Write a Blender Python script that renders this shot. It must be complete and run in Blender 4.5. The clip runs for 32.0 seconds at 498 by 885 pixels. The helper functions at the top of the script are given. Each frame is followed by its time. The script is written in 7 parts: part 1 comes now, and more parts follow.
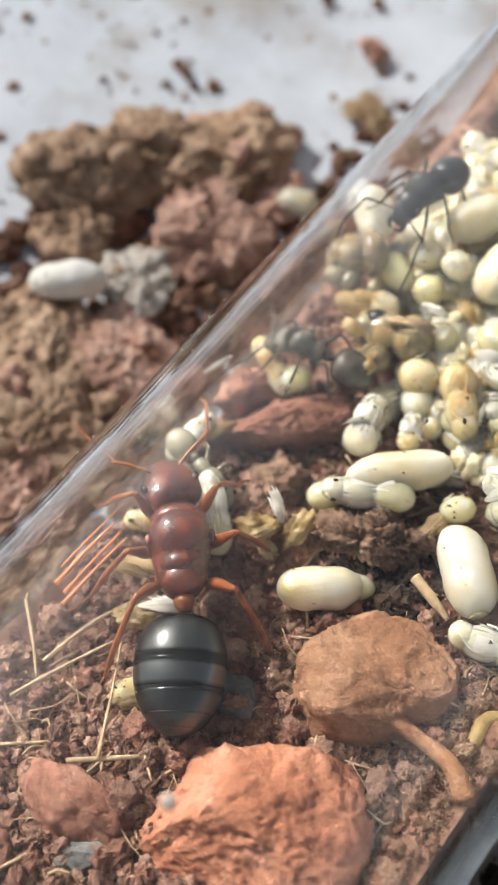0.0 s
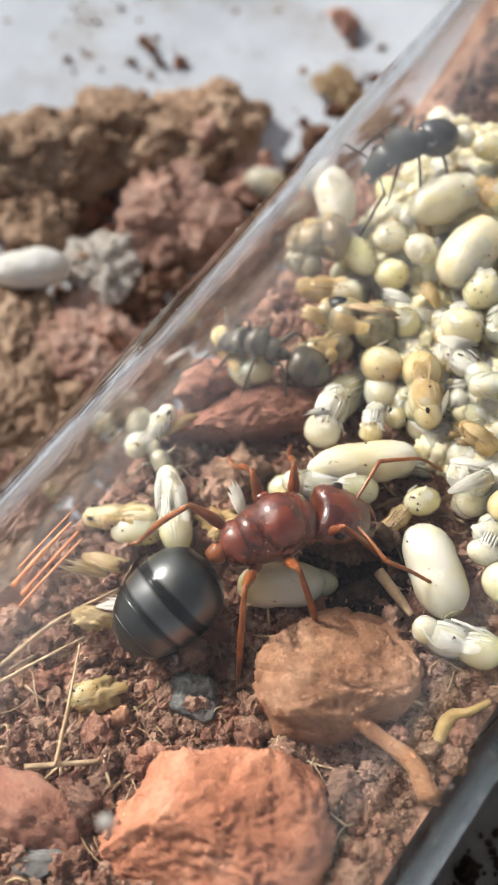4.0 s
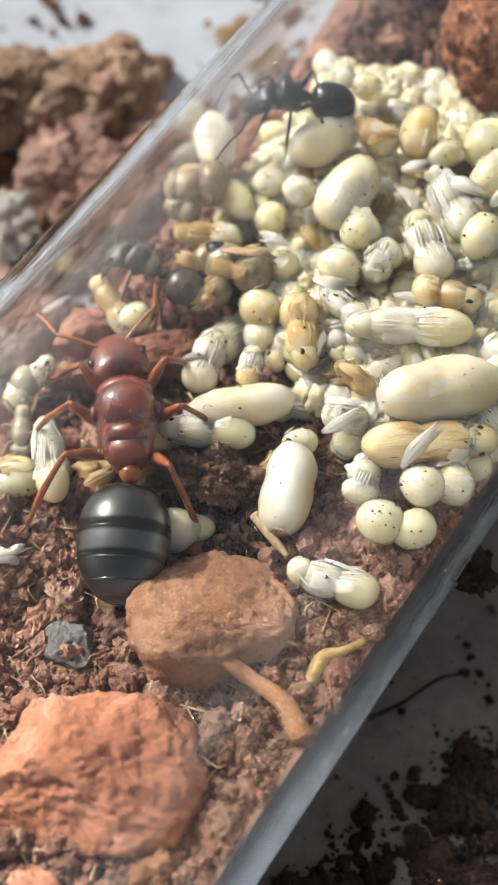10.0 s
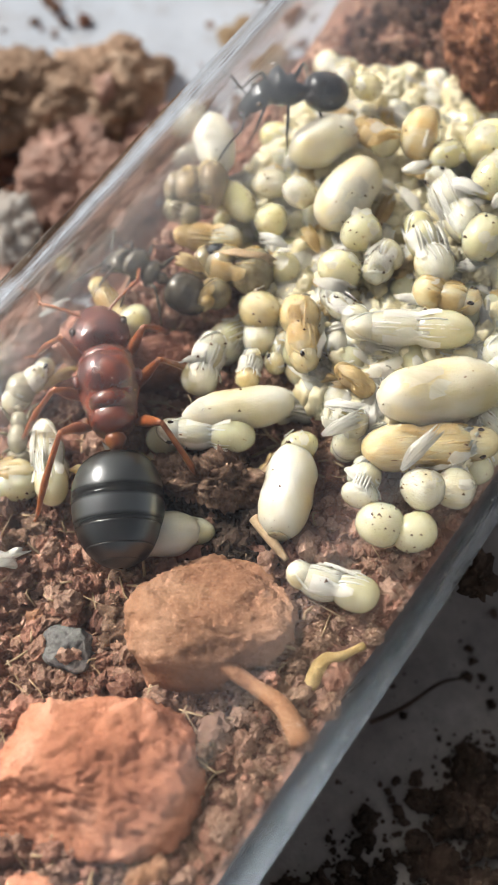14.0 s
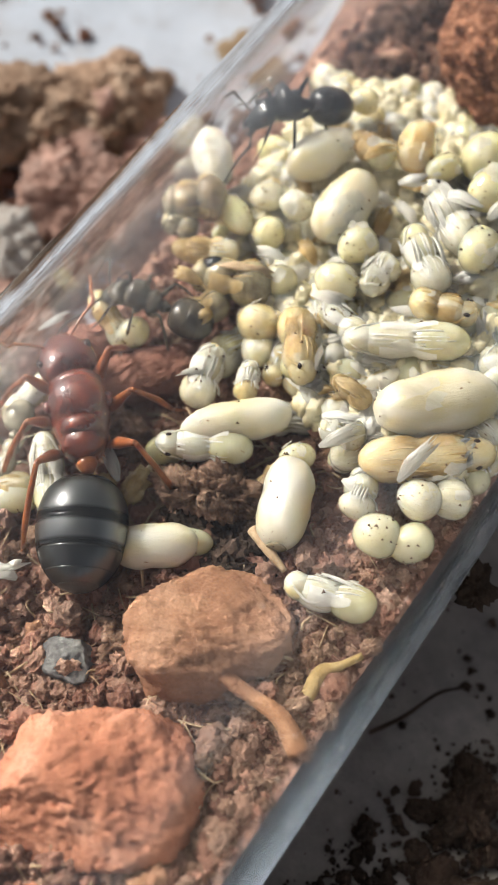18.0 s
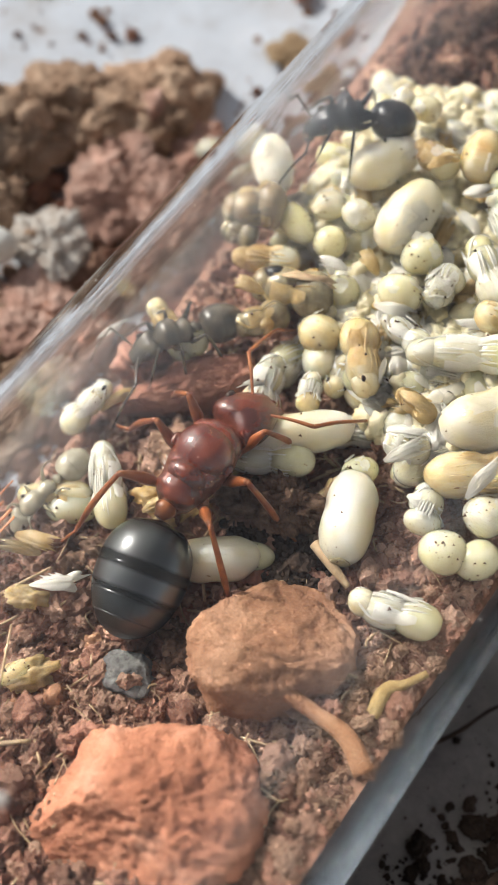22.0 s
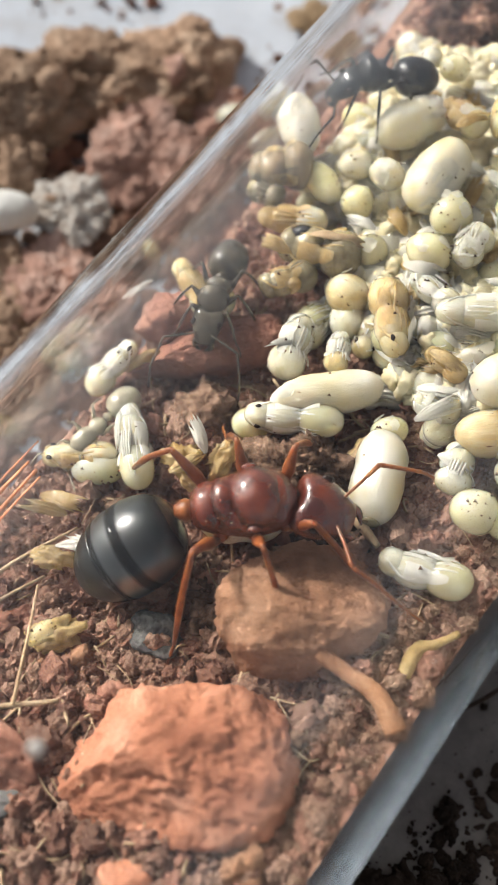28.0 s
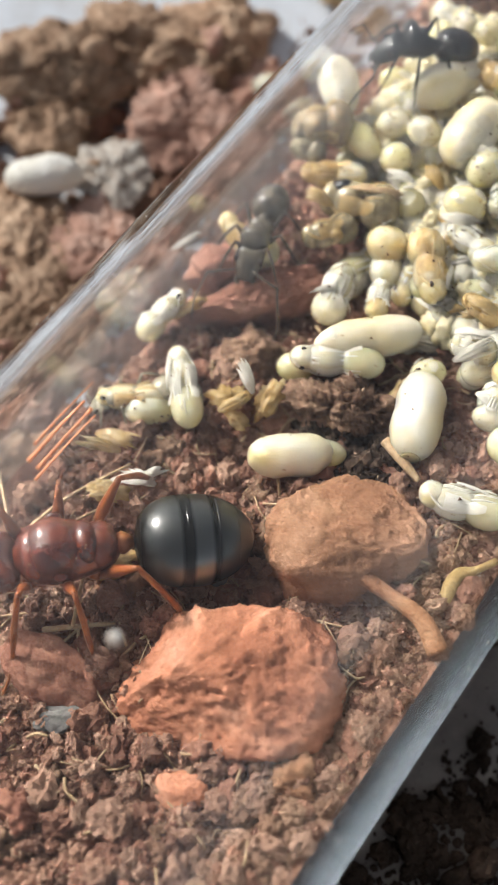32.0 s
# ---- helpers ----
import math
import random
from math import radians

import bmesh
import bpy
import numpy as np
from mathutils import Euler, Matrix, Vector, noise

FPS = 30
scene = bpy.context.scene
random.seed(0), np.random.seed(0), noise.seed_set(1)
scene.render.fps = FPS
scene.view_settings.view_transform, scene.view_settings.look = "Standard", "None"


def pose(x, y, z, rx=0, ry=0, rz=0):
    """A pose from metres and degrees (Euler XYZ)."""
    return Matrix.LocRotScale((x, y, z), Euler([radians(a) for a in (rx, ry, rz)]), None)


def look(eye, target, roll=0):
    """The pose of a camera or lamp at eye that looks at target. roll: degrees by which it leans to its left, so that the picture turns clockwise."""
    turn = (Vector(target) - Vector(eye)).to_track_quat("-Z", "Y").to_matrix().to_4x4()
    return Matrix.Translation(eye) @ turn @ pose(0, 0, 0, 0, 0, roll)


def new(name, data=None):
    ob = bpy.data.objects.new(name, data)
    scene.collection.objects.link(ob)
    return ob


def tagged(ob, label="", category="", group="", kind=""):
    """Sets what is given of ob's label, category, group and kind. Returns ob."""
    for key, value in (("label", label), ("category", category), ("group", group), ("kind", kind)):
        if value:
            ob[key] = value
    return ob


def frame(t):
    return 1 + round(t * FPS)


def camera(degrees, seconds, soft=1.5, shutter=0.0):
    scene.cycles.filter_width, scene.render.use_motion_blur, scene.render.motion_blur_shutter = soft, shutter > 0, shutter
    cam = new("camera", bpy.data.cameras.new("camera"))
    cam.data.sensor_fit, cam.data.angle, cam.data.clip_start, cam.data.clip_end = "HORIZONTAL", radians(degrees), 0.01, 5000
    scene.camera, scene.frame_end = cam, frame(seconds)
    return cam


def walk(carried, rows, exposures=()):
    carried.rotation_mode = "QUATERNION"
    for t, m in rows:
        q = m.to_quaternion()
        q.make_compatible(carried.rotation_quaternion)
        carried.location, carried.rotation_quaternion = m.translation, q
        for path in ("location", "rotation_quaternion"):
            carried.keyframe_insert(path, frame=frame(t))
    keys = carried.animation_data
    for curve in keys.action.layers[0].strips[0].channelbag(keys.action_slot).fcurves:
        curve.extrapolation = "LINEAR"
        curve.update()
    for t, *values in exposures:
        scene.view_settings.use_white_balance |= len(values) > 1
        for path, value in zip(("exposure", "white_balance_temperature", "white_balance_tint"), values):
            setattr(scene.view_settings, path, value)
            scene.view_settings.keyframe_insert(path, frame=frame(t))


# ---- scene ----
# A queen ant in a glass test tube; all lengths below are in millimetres and scaled by MM.
MM = 0.001


def spot(ex, ey, ez, tx, ty, tz, roll):
    return look((ex * MM, ey * MM, ez * MM), (tx * MM, ty * MM, tz * MM), roll)


cam = camera(22.0, 32.0, soft=1.15)
cam.data.dof.use_dof = True
cam.data.dof.focus_distance = 0.0375
cam.data.dof.aperture_fstop = 105
PATH = [
    (0, spot(4.952, -3.698, 43.290, -4.088, 12.417, 10.084, 8.86)),
    (0.5, spot(5.008, -3.410, 42.856, -3.926, 12.758, 9.648, 9.33)),
    (1, spot(4.976, -3.353, 42.564, -3.977, 12.674, 9.293, 9.04)),
    (1.5, spot(4.972, -3.235, 42.299, -3.991, 12.668, 8.971, 8.84)),
    (2, spot(5.058, -3.177, 42.371, -3.980, 12.560, 8.984, 8.19)),
    (2.5, spot(5.086, -3.050, 42.121, -3.968, 12.670, 8.731, 8.19)),
    (4.5, spot(6.196, -1.274, 43.923, -2.445, 13.704, 10.086, 6.37)),
    (5, spot(8.788, -1.133, 44.550, 0.172, 13.985, 10.769, 6.03)),
    (5.5, spot(10.140, -0.914, 44.421, 1.661, 14.410, 10.697, 6.22)),
    (6, spot(9.684, -0.818, 44.209, 1.258, 14.474, 10.458, 6.34)),
    (6.5, spot(9.423, -0.838, 43.790, 0.978, 14.394, 10.016, 6.31)),
    (7, spot(9.314, -0.760, 43.607, 0.818, 14.389, 9.809, 6.08)),
    (7.5, spot(9.305, -0.677, 43.525, 0.760, 14.388, 9.701, 5.82)),
    (8, spot(9.344, -0.500, 43.228, 0.792, 14.469, 9.365, 5.56)),
    (8.5, spot(9.448, -0.224, 42.792, 0.857, 14.668, 8.904, 5.34)),
    (9, spot(9.449, 0.000, 42.666, 0.903, 14.740, 8.700, 5.18)),
    (9.5, spot(9.424, -0.016, 42.545, 0.819, 14.631, 8.554, 4.83)),
    (10, spot(9.433, 0.018, 42.520, 0.771, 14.597, 8.514, 4.51)),
    (10.5, spot(9.394, 0.092, 42.558, 0.761, 14.610, 8.518, 4.50)),
    (11, spot(9.452, 0.034, 42.767, 0.714, 14.563, 8.759, 4.26)),
    (11.5, spot(9.527, 0.198, 42.582, 0.797, 14.785, 8.597, 4.44)),
    (12, spot(9.581, 0.455, 42.339, 0.799, 14.952, 8.328, 4.08)),
    (12.5, spot(9.595, 0.499, 42.268, 0.751, 14.969, 8.262, 3.84)),
    (13, spot(9.534, 0.441, 42.274, 0.661, 14.888, 8.266, 3.77)),
    (13.5, spot(9.528, 0.379, 42.236, 0.674, 14.815, 8.218, 3.75)),
    (14, spot(9.598, 0.317, 42.350, 0.691, 14.759, 8.348, 3.61)),
    (14.5, spot(9.832, 0.413, 42.458, 0.940, 14.933, 8.486, 3.63)),
    (16.5, spot(10.231, 0.949, 41.974, 1.299, 15.273, 7.929, 3.02)),
    (17, spot(10.116, 0.768, 42.094, 1.074, 15.154, 8.104, 2.96)),
    (17.5, spot(9.870, 0.438, 42.742, 0.751, 14.884, 8.798, 2.91)),
    (18, spot(9.824, 0.420, 42.620, 0.625, 14.954, 8.736, 2.83)),
    (18.5, spot(9.875, 0.513, 42.446, 0.678, 15.032, 8.555, 2.75)),
    (19, spot(9.951, 0.586, 42.479, 0.726, 15.016, 8.558, 2.50)),
    (19.5, spot(10.046, 0.714, 42.305, 0.789, 15.110, 8.377, 2.32)),
    (20, spot(10.147, 0.948, 42.115, 0.902, 15.321, 8.174, 2.27)),
    (20.5, spot(10.195, 1.005, 42.096, 0.949, 15.315, 8.130, 2.20)),
    (21, spot(9.521, 0.605, 42.083, 0.291, 14.925, 8.115, 2.57)),
    (21.5, spot(8.380, 0.322, 42.342, -0.802, 14.548, 8.323, 2.90)),
    (22, spot(7.846, 0.022, 42.509, -1.228, 14.308, 8.486, 3.48)),
    (22.5, spot(6.990, -1.512, 42.850, -2.019, 13.008, 8.909, 4.33)),
    (23, spot(7.162, -2.333, 43.165, -1.862, 12.244, 9.252, 4.30)),
    (23.5, spot(7.108, -2.273, 42.769, -1.897, 12.464, 8.921, 4.68)),
    (24, spot(6.998, -2.062, 42.599, -1.976, 12.588, 8.704, 4.62)),
    (24.5, spot(6.958, -1.876, 42.518, -2.053, 12.691, 8.597, 4.46)),
    (26.5, spot(7.077, -1.369, 42.051, -1.980, 12.922, 8.025, 3.82)),
    (27, spot(7.144, -1.373, 41.993, -1.924, 12.868, 7.950, 3.65)),
    (27.5, spot(7.380, -1.209, 41.776, -1.650, 13.024, 7.718, 3.69)),
    (28, spot(7.710, -0.979, 41.636, -1.375, 13.120, 7.537, 3.17)),
    (28.5, spot(7.707, -0.965, 41.671, -1.447, 13.103, 7.579, 2.93)),
    (29, spot(7.697, -1.028, 41.637, -1.533, 13.000, 7.548, 2.64)),
    (29.5, spot(7.840, -1.099, 41.563, -1.401, 12.880, 7.457, 2.47)),
    (30, spot(7.746, -1.193, 41.605, -1.628, 12.774, 7.531, 2.12)),
    (30.5, spot(7.829, -1.099, 41.669, -1.542, 12.831, 7.579, 2.07)),
    (31, spot(7.687, -1.242, 41.633, -1.652, 12.676, 7.529, 2.14)),
    (31.5, spot(7.212, -3.090, 42.253, -2.010, 10.959, 8.171, 2.81)),
    (32, spot(8.123, -3.978, 42.390, -1.077, 10.252, 8.377, 3.30)),
]
walk(cam, PATH, exposures=[(0.0, 0.11), (32.0, 0.11)])

# ---- light ----
SUN_AZ, SUN_EL = 178.0, 35.0  # degrees; azimuth of the sun seen from the tube, from +x towards +y
sky = bpy.data.worlds.new("sky")
scene.world = sky
sky.use_nodes = True
sky_tex = sky.node_tree.nodes.new("ShaderNodeTexSky")
sky_tex.sky_type, sky_tex.sun_disc = "NISHITA", False
sky_tex.sun_elevation, sky_tex.sun_rotation = radians(SUN_EL), radians(90 - SUN_AZ)
haze = sky.node_tree.nodes.new("ShaderNodeHueSaturation")  # a hazy sky
haze.inputs["Saturation"].default_value = 0.3
sky.node_tree.links.new(sky_tex.outputs[0], haze.inputs["Color"])
sky.node_tree.links.new(haze.outputs[0], sky.node_tree.nodes["Background"].inputs[0])
sky.node_tree.nodes["Background"].inputs[1].default_value = 0.084
sun = new("sun", bpy.data.lights.new("sun", "SUN"))
sun.data.energy, sun.data.angle, sun.data.color = 3.6, radians(0.6), (1.0, 0.96, 0.885)
sx, sy, sz = math.cos(radians(SUN_AZ)) * math.cos(radians(SUN_EL)), math.sin(radians(SUN_AZ)) * math.cos(radians(SUN_EL)), math.sin(radians(SUN_EL))
sun.matrix_world = look((sx * 0.3, sy * 0.3, sz * 0.3), (0, 0, 0))


# ---- materials ----
def material(name, colours, scale=1.0, rough=0.7, bump=0.3, grain=None, vary=0.15, subsurface=0.0, radius=(1, 0.88, 0.68), coat=0.0, transmission=0.0, specks=None, alpha=1.0, detail=6.0, anis=(1, 1, 1), spec=0.5, sheen=0.0, translucent=0.0, coat_rough=0.12, coat_ior=1.5, depth=0.7):
    """Two noises mix the colours; scale is the size of the large variation in millimetres; grain the fine one."""
    m = bpy.data.materials.new(name)
    m.use_nodes = True
    nt = m.node_tree
    bsdf = nt.nodes["Principled BSDF"]

    def node(kind, **inputs):
        n = nt.nodes.new(kind)
        for k, v in inputs.items():
            n.inputs[k].default_value = v
        return n

    coord = node("ShaderNodeTexCoord")
    info = node("ShaderNodeObjectInfo")
    mapping = node("ShaderNodeMapping")
    mapping.inputs["Scale"].default_value = anis
    shift = node("ShaderNodeVectorMath")
    shift.operation = "MULTIPLY_ADD"
    shift.inputs[1].default_value = (0.37, 0.71, 0.53)
    nt.links.new(info.outputs["Random"], shift.inputs[0])
    nt.links.new(coord.outputs["Object"], shift.inputs[2])
    nt.links.new(shift.outputs[0], mapping.inputs["Vector"])
    big = node("ShaderNodeTexNoise", Scale=1000.0 / scale, Detail=detail, Roughness=0.6)
    nt.links.new(mapping.outputs[0], big.inputs["Vector"])
    ramp = nt.nodes.new("ShaderNodeValToRGB")
    els = ramp.color_ramp.elements
    while len(els) < len(colours):
        els.new(0.5)
    for i, c in enumerate(colours):
        els[i].position = 0.3 + 0.4 * i / max(1, len(colours) - 1)
        els[i].color = (*c, 1)
    nt.links.new(big.outputs[0], ramp.inputs[0])
    fine = node("ShaderNodeTexNoise", Scale=1000.0 / (grain or scale * 0.12), Detail=4.0, Roughness=0.65)
    nt.links.new(mapping.outputs[0], fine.inputs["Vector"])
    hsv = node("ShaderNodeHueSaturation")
    value = node("ShaderNodeMapRange")
    value.inputs["To Min"].default_value, value.inputs["To Max"].default_value = 1 - vary * 1.6, 1 + vary * 1.6
    nt.links.new(fine.outputs[0], value.inputs[0])
    value2 = node("ShaderNodeMapRange")
    value2.inputs["To Min"].default_value, value2.inputs["To Max"].default_value = 1 - vary * 0.6, 1 + vary * 0.6
    nt.links.new(info.outputs["Random"], value2.inputs[0])
    mult = node("ShaderNodeMath")
    mult.operation = "MULTIPLY"
    nt.links.new(value.outputs[0], mult.inputs[0])
    nt.links.new(value2.outputs[0], mult.inputs[1])
    nt.links.new(mult.outputs[0], hsv.inputs["Value"])
    nt.links.new(ramp.outputs[0], hsv.inputs["Color"])
    out = hsv.outputs[0]
    if specks:
        colour, size, amount = specks
        vor = node("ShaderNodeTexNoise", Scale=1000.0 / size, Detail=1.0, Roughness=0.5)
        nt.links.new(mapping.outputs[0], vor.inputs["Vector"])
        cut = node("ShaderNodeMapRange")
        cut.inputs["From Min"].default_value, cut.inputs["From Max"].default_value = amount, amount + 0.04
        nt.links.new(vor.outputs[0], cut.inputs[0])
        mix = node("ShaderNodeMix")
        mix.data_type = "RGBA"
        mix.inputs["B"].default_value = (0, 0, 0, 0)
        mix.inputs[7].default_value = (*colour, 1)
        nt.links.new(cut.outputs[0], mix.inputs[0])
        nt.links.new(out, mix.inputs[6])
        out = mix.outputs[2]
    nt.links.new(out, bsdf.inputs["Base Color"])
    bsdf.inputs["Roughness"].default_value = rough
    bsdf.inputs["Specular IOR Level"].default_value = spec
    bsdf.inputs["Coat Weight"].default_value = coat
    bsdf.inputs["Coat Roughness"].default_value = coat_rough
    bsdf.inputs["Coat IOR"].default_value = coat_ior
    bsdf.inputs["Sheen Weight"].default_value = sheen
    bsdf.inputs["Sheen Roughness"].default_value = 0.35
    bsdf.inputs["Transmission Weight"].default_value = transmission
    bsdf.inputs["Alpha"].default_value = alpha
    if subsurface:
        bsdf.inputs["Subsurface Weight"].default_value = subsurface
        bsdf.inputs["Subsurface Radius"].default_value = radius
        bsdf.inputs["Subsurface Scale"].default_value = depth * 0.001
    if translucent:
        # light that soaks through thin skin and comes out on the far side
        trans = node("ShaderNodeBsdfTranslucent")
        blend = node("ShaderNodeMixShader", Fac=translucent)
        nt.links.new(out, trans.inputs["Color"])
        nt.links.new(bsdf.outputs[0], blend.inputs[1])
        nt.links.new(trans.outputs[0], blend.inputs[2])
        nt.links.new(blend.outputs[0], nt.nodes["Material Output"].inputs["Surface"])
    if bump:
        b = node("ShaderNodeBump", Strength=bump, Distance=0.00012)
        both = node("ShaderNodeMath")
        both.operation = "ADD"
        nt.links.new(big.outputs[0], both.inputs[0])
        nt.links.new(fine.outputs[0], both.inputs[1])
        nt.links.new(both.outputs[0], b.inputs["Height"])
        nt.links.new(b.outputs[0], bsdf.inputs["Normal"])
    return m


def grain_material(name, colours, rough=0.9):
    """Loose grains: each island takes its own colour."""
    m = material(name, colours, 0.3, rough, 1.0, 0.06, 0.3, spec=0.2)
    nt = m.node_tree
    geo = nt.nodes.new("ShaderNodeNewGeometry")
    ramp = [n for n in nt.nodes if n.type == "VALTORGB"][0]
    els = ramp.color_ramp.elements
    for i, e in enumerate(els):
        e.position = i / max(1, len(els) - 1)
    nt.links.new(geo.outputs["Random Per Island"], ramp.inputs[0])
    return m


SOIL = material("soil", [(0.153, 0.076, 0.053), (0.294, 0.159, 0.111), (0.433, 0.263, 0.189)], 2.2, 0.95, 0.7, 0.18, 0.35, detail=9, spec=0.2)
GRAIN = grain_material("soil_grain", [(0.16, 0.079, 0.058), (0.241, 0.122, 0.084), (0.322, 0.16, 0.112), (0.282, 0.16, 0.113), (0.336, 0.199, 0.141), (0.388, 0.244, 0.179), (0.201, 0.107, 0.077), (0.308, 0.193, 0.141)])
RED = material("red_brick_stone", [(0.312, 0.121, 0.069), (0.426, 0.179, 0.105), (0.511, 0.27, 0.183)], 2.0, 0.92, 0.8, 0.10, 0.14, spec=0.2)
DULLRED = material("dull_red_stone", [(0.188, 0.08, 0.054), (0.276, 0.128, 0.088), (0.336, 0.18, 0.132)], 1.5, 0.92, 0.8, 0.10, 0.18, spec=0.2)
TAN = material("tan_stone", [(0.225, 0.108, 0.060), (0.305, 0.158, 0.093), (0.375, 0.217, 0.140)], 1.8, 0.92, 0.8, 0.10, 0.15, spec=0.2)
OUTCLOD = material("outer_clod", [(0.19, 0.121, 0.080), (0.40, 0.268, 0.186), (0.60, 0.448, 0.33)], 1.6, 0.95, 0.7, 0.4, 0.35, spec=0.2)
OUTRED = material("outer_red_clod", [(0.31, 0.178, 0.138), (0.494, 0.299, 0.236), (0.644, 0.46, 0.385)], 1.6, 0.95, 0.7, 0.4, 0.3, spec=0.2)
CLODM = material("brown_clod", [(0.09, 0.036, 0.018), (0.20, 0.085, 0.045), (0.32, 0.150, 0.085)], 0.6, 0.95, 1.0, 0.2, 0.45, detail=9, spec=0.2)
LUMP = material("soil_lump", [(0.07, 0.038, 0.024), (0.16, 0.094, 0.062), (0.28, 0.180, 0.125)], 0.6, 0.95, 1.0, 0.2, 0.45, detail=9, spec=0.2)
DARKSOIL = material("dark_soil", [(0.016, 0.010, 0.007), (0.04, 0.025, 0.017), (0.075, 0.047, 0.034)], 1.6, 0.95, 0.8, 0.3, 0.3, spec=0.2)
PAPER = material("white_ground", [(0.410, 0.383, 0.372), (0.604, 0.650, 0.720), (0.684, 0.719, 0.780)], 7.0, 0.8, 0.3, 0.5, 0.07, specks=((0.22, 0.13, 0.09), 1.1, 0.69))


# ---- mesh helpers ----
def link(name, bm, mat, parent=None, smooth=True):
    """A bmesh in millimetres becomes one mesh object."""
    for v in bm.verts:
        v.co *= MM
    me = bpy.data.meshes.new(name)
    bm.to_mesh(me)
    bm.free()
    me.materials.append(mat)
    if smooth:
        me.polygons.foreach_set("use_smooth", [True] * len(me.polygons))
    ob = new(name, me)
    if parent:
        ob.parent = parent
    return ob


def part(name, bm, mat, parent, label="", smooth=True):
    ob = link(name, bm, mat, parent, smooth)
    return tagged(ob, label) if label else ob


def holder(name, x, y, z, rz=0.0, rx=0.0, ry=0.0):
    ob = new(name)
    ob.empty_display_size = 0.001
    ob.matrix_basis = pose(x * MM, y * MM, z * MM, rx, ry, rz)
    return ob


def place(ob, x, y, z, rx=0.0, ry=0.0, rz=0.0):
    ob.matrix_basis = pose(x * MM, y * MM, z * MM, rx, ry, rz)
    return ob


def fractal(p, octaves=5, rough=0.55):
    total, amp = 0.0, 1.0
    for _ in range(octaves):
        total += amp * noise.noise(p)
        p, amp = p * 2.03 + Vector((1.7, 3.1, 5.3)), amp * rough
    return total


def rock(sx, sy, sz, seed, lump=0.28, fine=0.06, facets=0, level=5, boxy=0.0, grit=0.0):
    """An uneven stone: an icosphere cut by chance planes and roughened at two scales."""
    rnd = random.Random(seed)
    bm = bmesh.new()
    bmesh.ops.create_icosphere(bm, subdivisions=level, radius=1)
    planes = []
    for _ in range(facets):
        n = Vector((rnd.uniform(-1, 1), rnd.uniform(-1, 1), rnd.uniform(-0.7, 1))).normalized()
        planes.append((n, rnd.uniform(0.62, 0.85)))
    off = Vector((rnd.uniform(0, 50), rnd.uniform(0, 50), rnd.uniform(0, 50)))
    for v in bm.verts:
        p = v.co.copy()
        if boxy:
            p /= (abs(p.x) ** boxy + abs(p.y) ** boxy + abs(p.z) ** boxy) ** (1 / boxy)
        for n, d in planes:
            over = p.dot(n) - d
            if over > 0:
                p -= n * over * 0.9
        p *= 1 + lump * fractal(v.co * 1.1 + off, 3)
        p = Vector((p.x * sx, p.y * sy, p.z * sz))
        w = Vector((v.co.x * sx, v.co.y * sy, v.co.z * sz))
        p += v.co * (fine * fractal(w * 1.5 + off, 6, 0.68) + grit * fractal(p * 6.5 + off, 4, 0.8))
        v.co = p
    return bm


def stone(name, x, y, z, sx, sy, sz, rz, mat, seed, label, category="stone", rx=0.0, ry=0.0, **kw):
    ob = link(name, rock(sx, sy, sz, seed, **kw), mat)
    place(ob, x, y, z, rx, ry, rz)
    return tagged(ob, label, category)


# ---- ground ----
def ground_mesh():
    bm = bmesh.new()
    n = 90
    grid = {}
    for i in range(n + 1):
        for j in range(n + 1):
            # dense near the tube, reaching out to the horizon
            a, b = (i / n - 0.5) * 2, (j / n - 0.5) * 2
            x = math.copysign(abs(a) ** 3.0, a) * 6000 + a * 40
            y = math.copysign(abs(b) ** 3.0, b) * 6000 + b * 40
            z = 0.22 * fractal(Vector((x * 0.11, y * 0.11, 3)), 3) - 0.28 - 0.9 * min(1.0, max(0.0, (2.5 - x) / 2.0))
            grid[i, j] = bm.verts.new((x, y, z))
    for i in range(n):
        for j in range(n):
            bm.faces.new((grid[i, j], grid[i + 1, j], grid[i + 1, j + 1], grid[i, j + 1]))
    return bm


# Dark tone puts the tube's shade into the ground beside the sheet.
SHADE_EARTH = material("shade_earth", [(0.13, 0.11, 0.10), (0.20, 0.175, 0.16), (0.27, 0.24, 0.22)], 6.0, 0.9, 0.5, 0.6, 0.2, spec=0.25)
tagged(link("ground", ground_mesh(), SHADE_EARTH), "grey-brown ground beside the sheet, darkened to carry the tube's shade", "ground", kind="structure")


def sheet_mesh():
    """A worn white sheet with an uneven edge, a little over the ground."""
    bm = bmesh.new()
    n, grid = 120, {}
    for i in range(n + 1):
        for j in range(n + 1):
            x, y = -42 + 44 * i / n, -40 + 78 * j / n
            y += 8 * i / n + 1.2 * noise.noise(Vector((x * 0.12, 5, 1))) * (j / n) + 8
            z = 0.22 * fractal(Vector((x * 0.11, y * 0.11, 3)), 3) - 0.26
            grid[i, j] = bm.verts.new((x, y, z + 0.03))
    for i in range(n):
        for j in range(n):
            bm.faces.new((grid[i, j], grid[i + 1, j], grid[i + 1, j + 1], grid[i, j + 1]))
    return bm


tagged(link("white_sheet", sheet_mesh(), PAPER), "worn white sheet strewn with reddish soil crumbs", "ground", kind="structure")


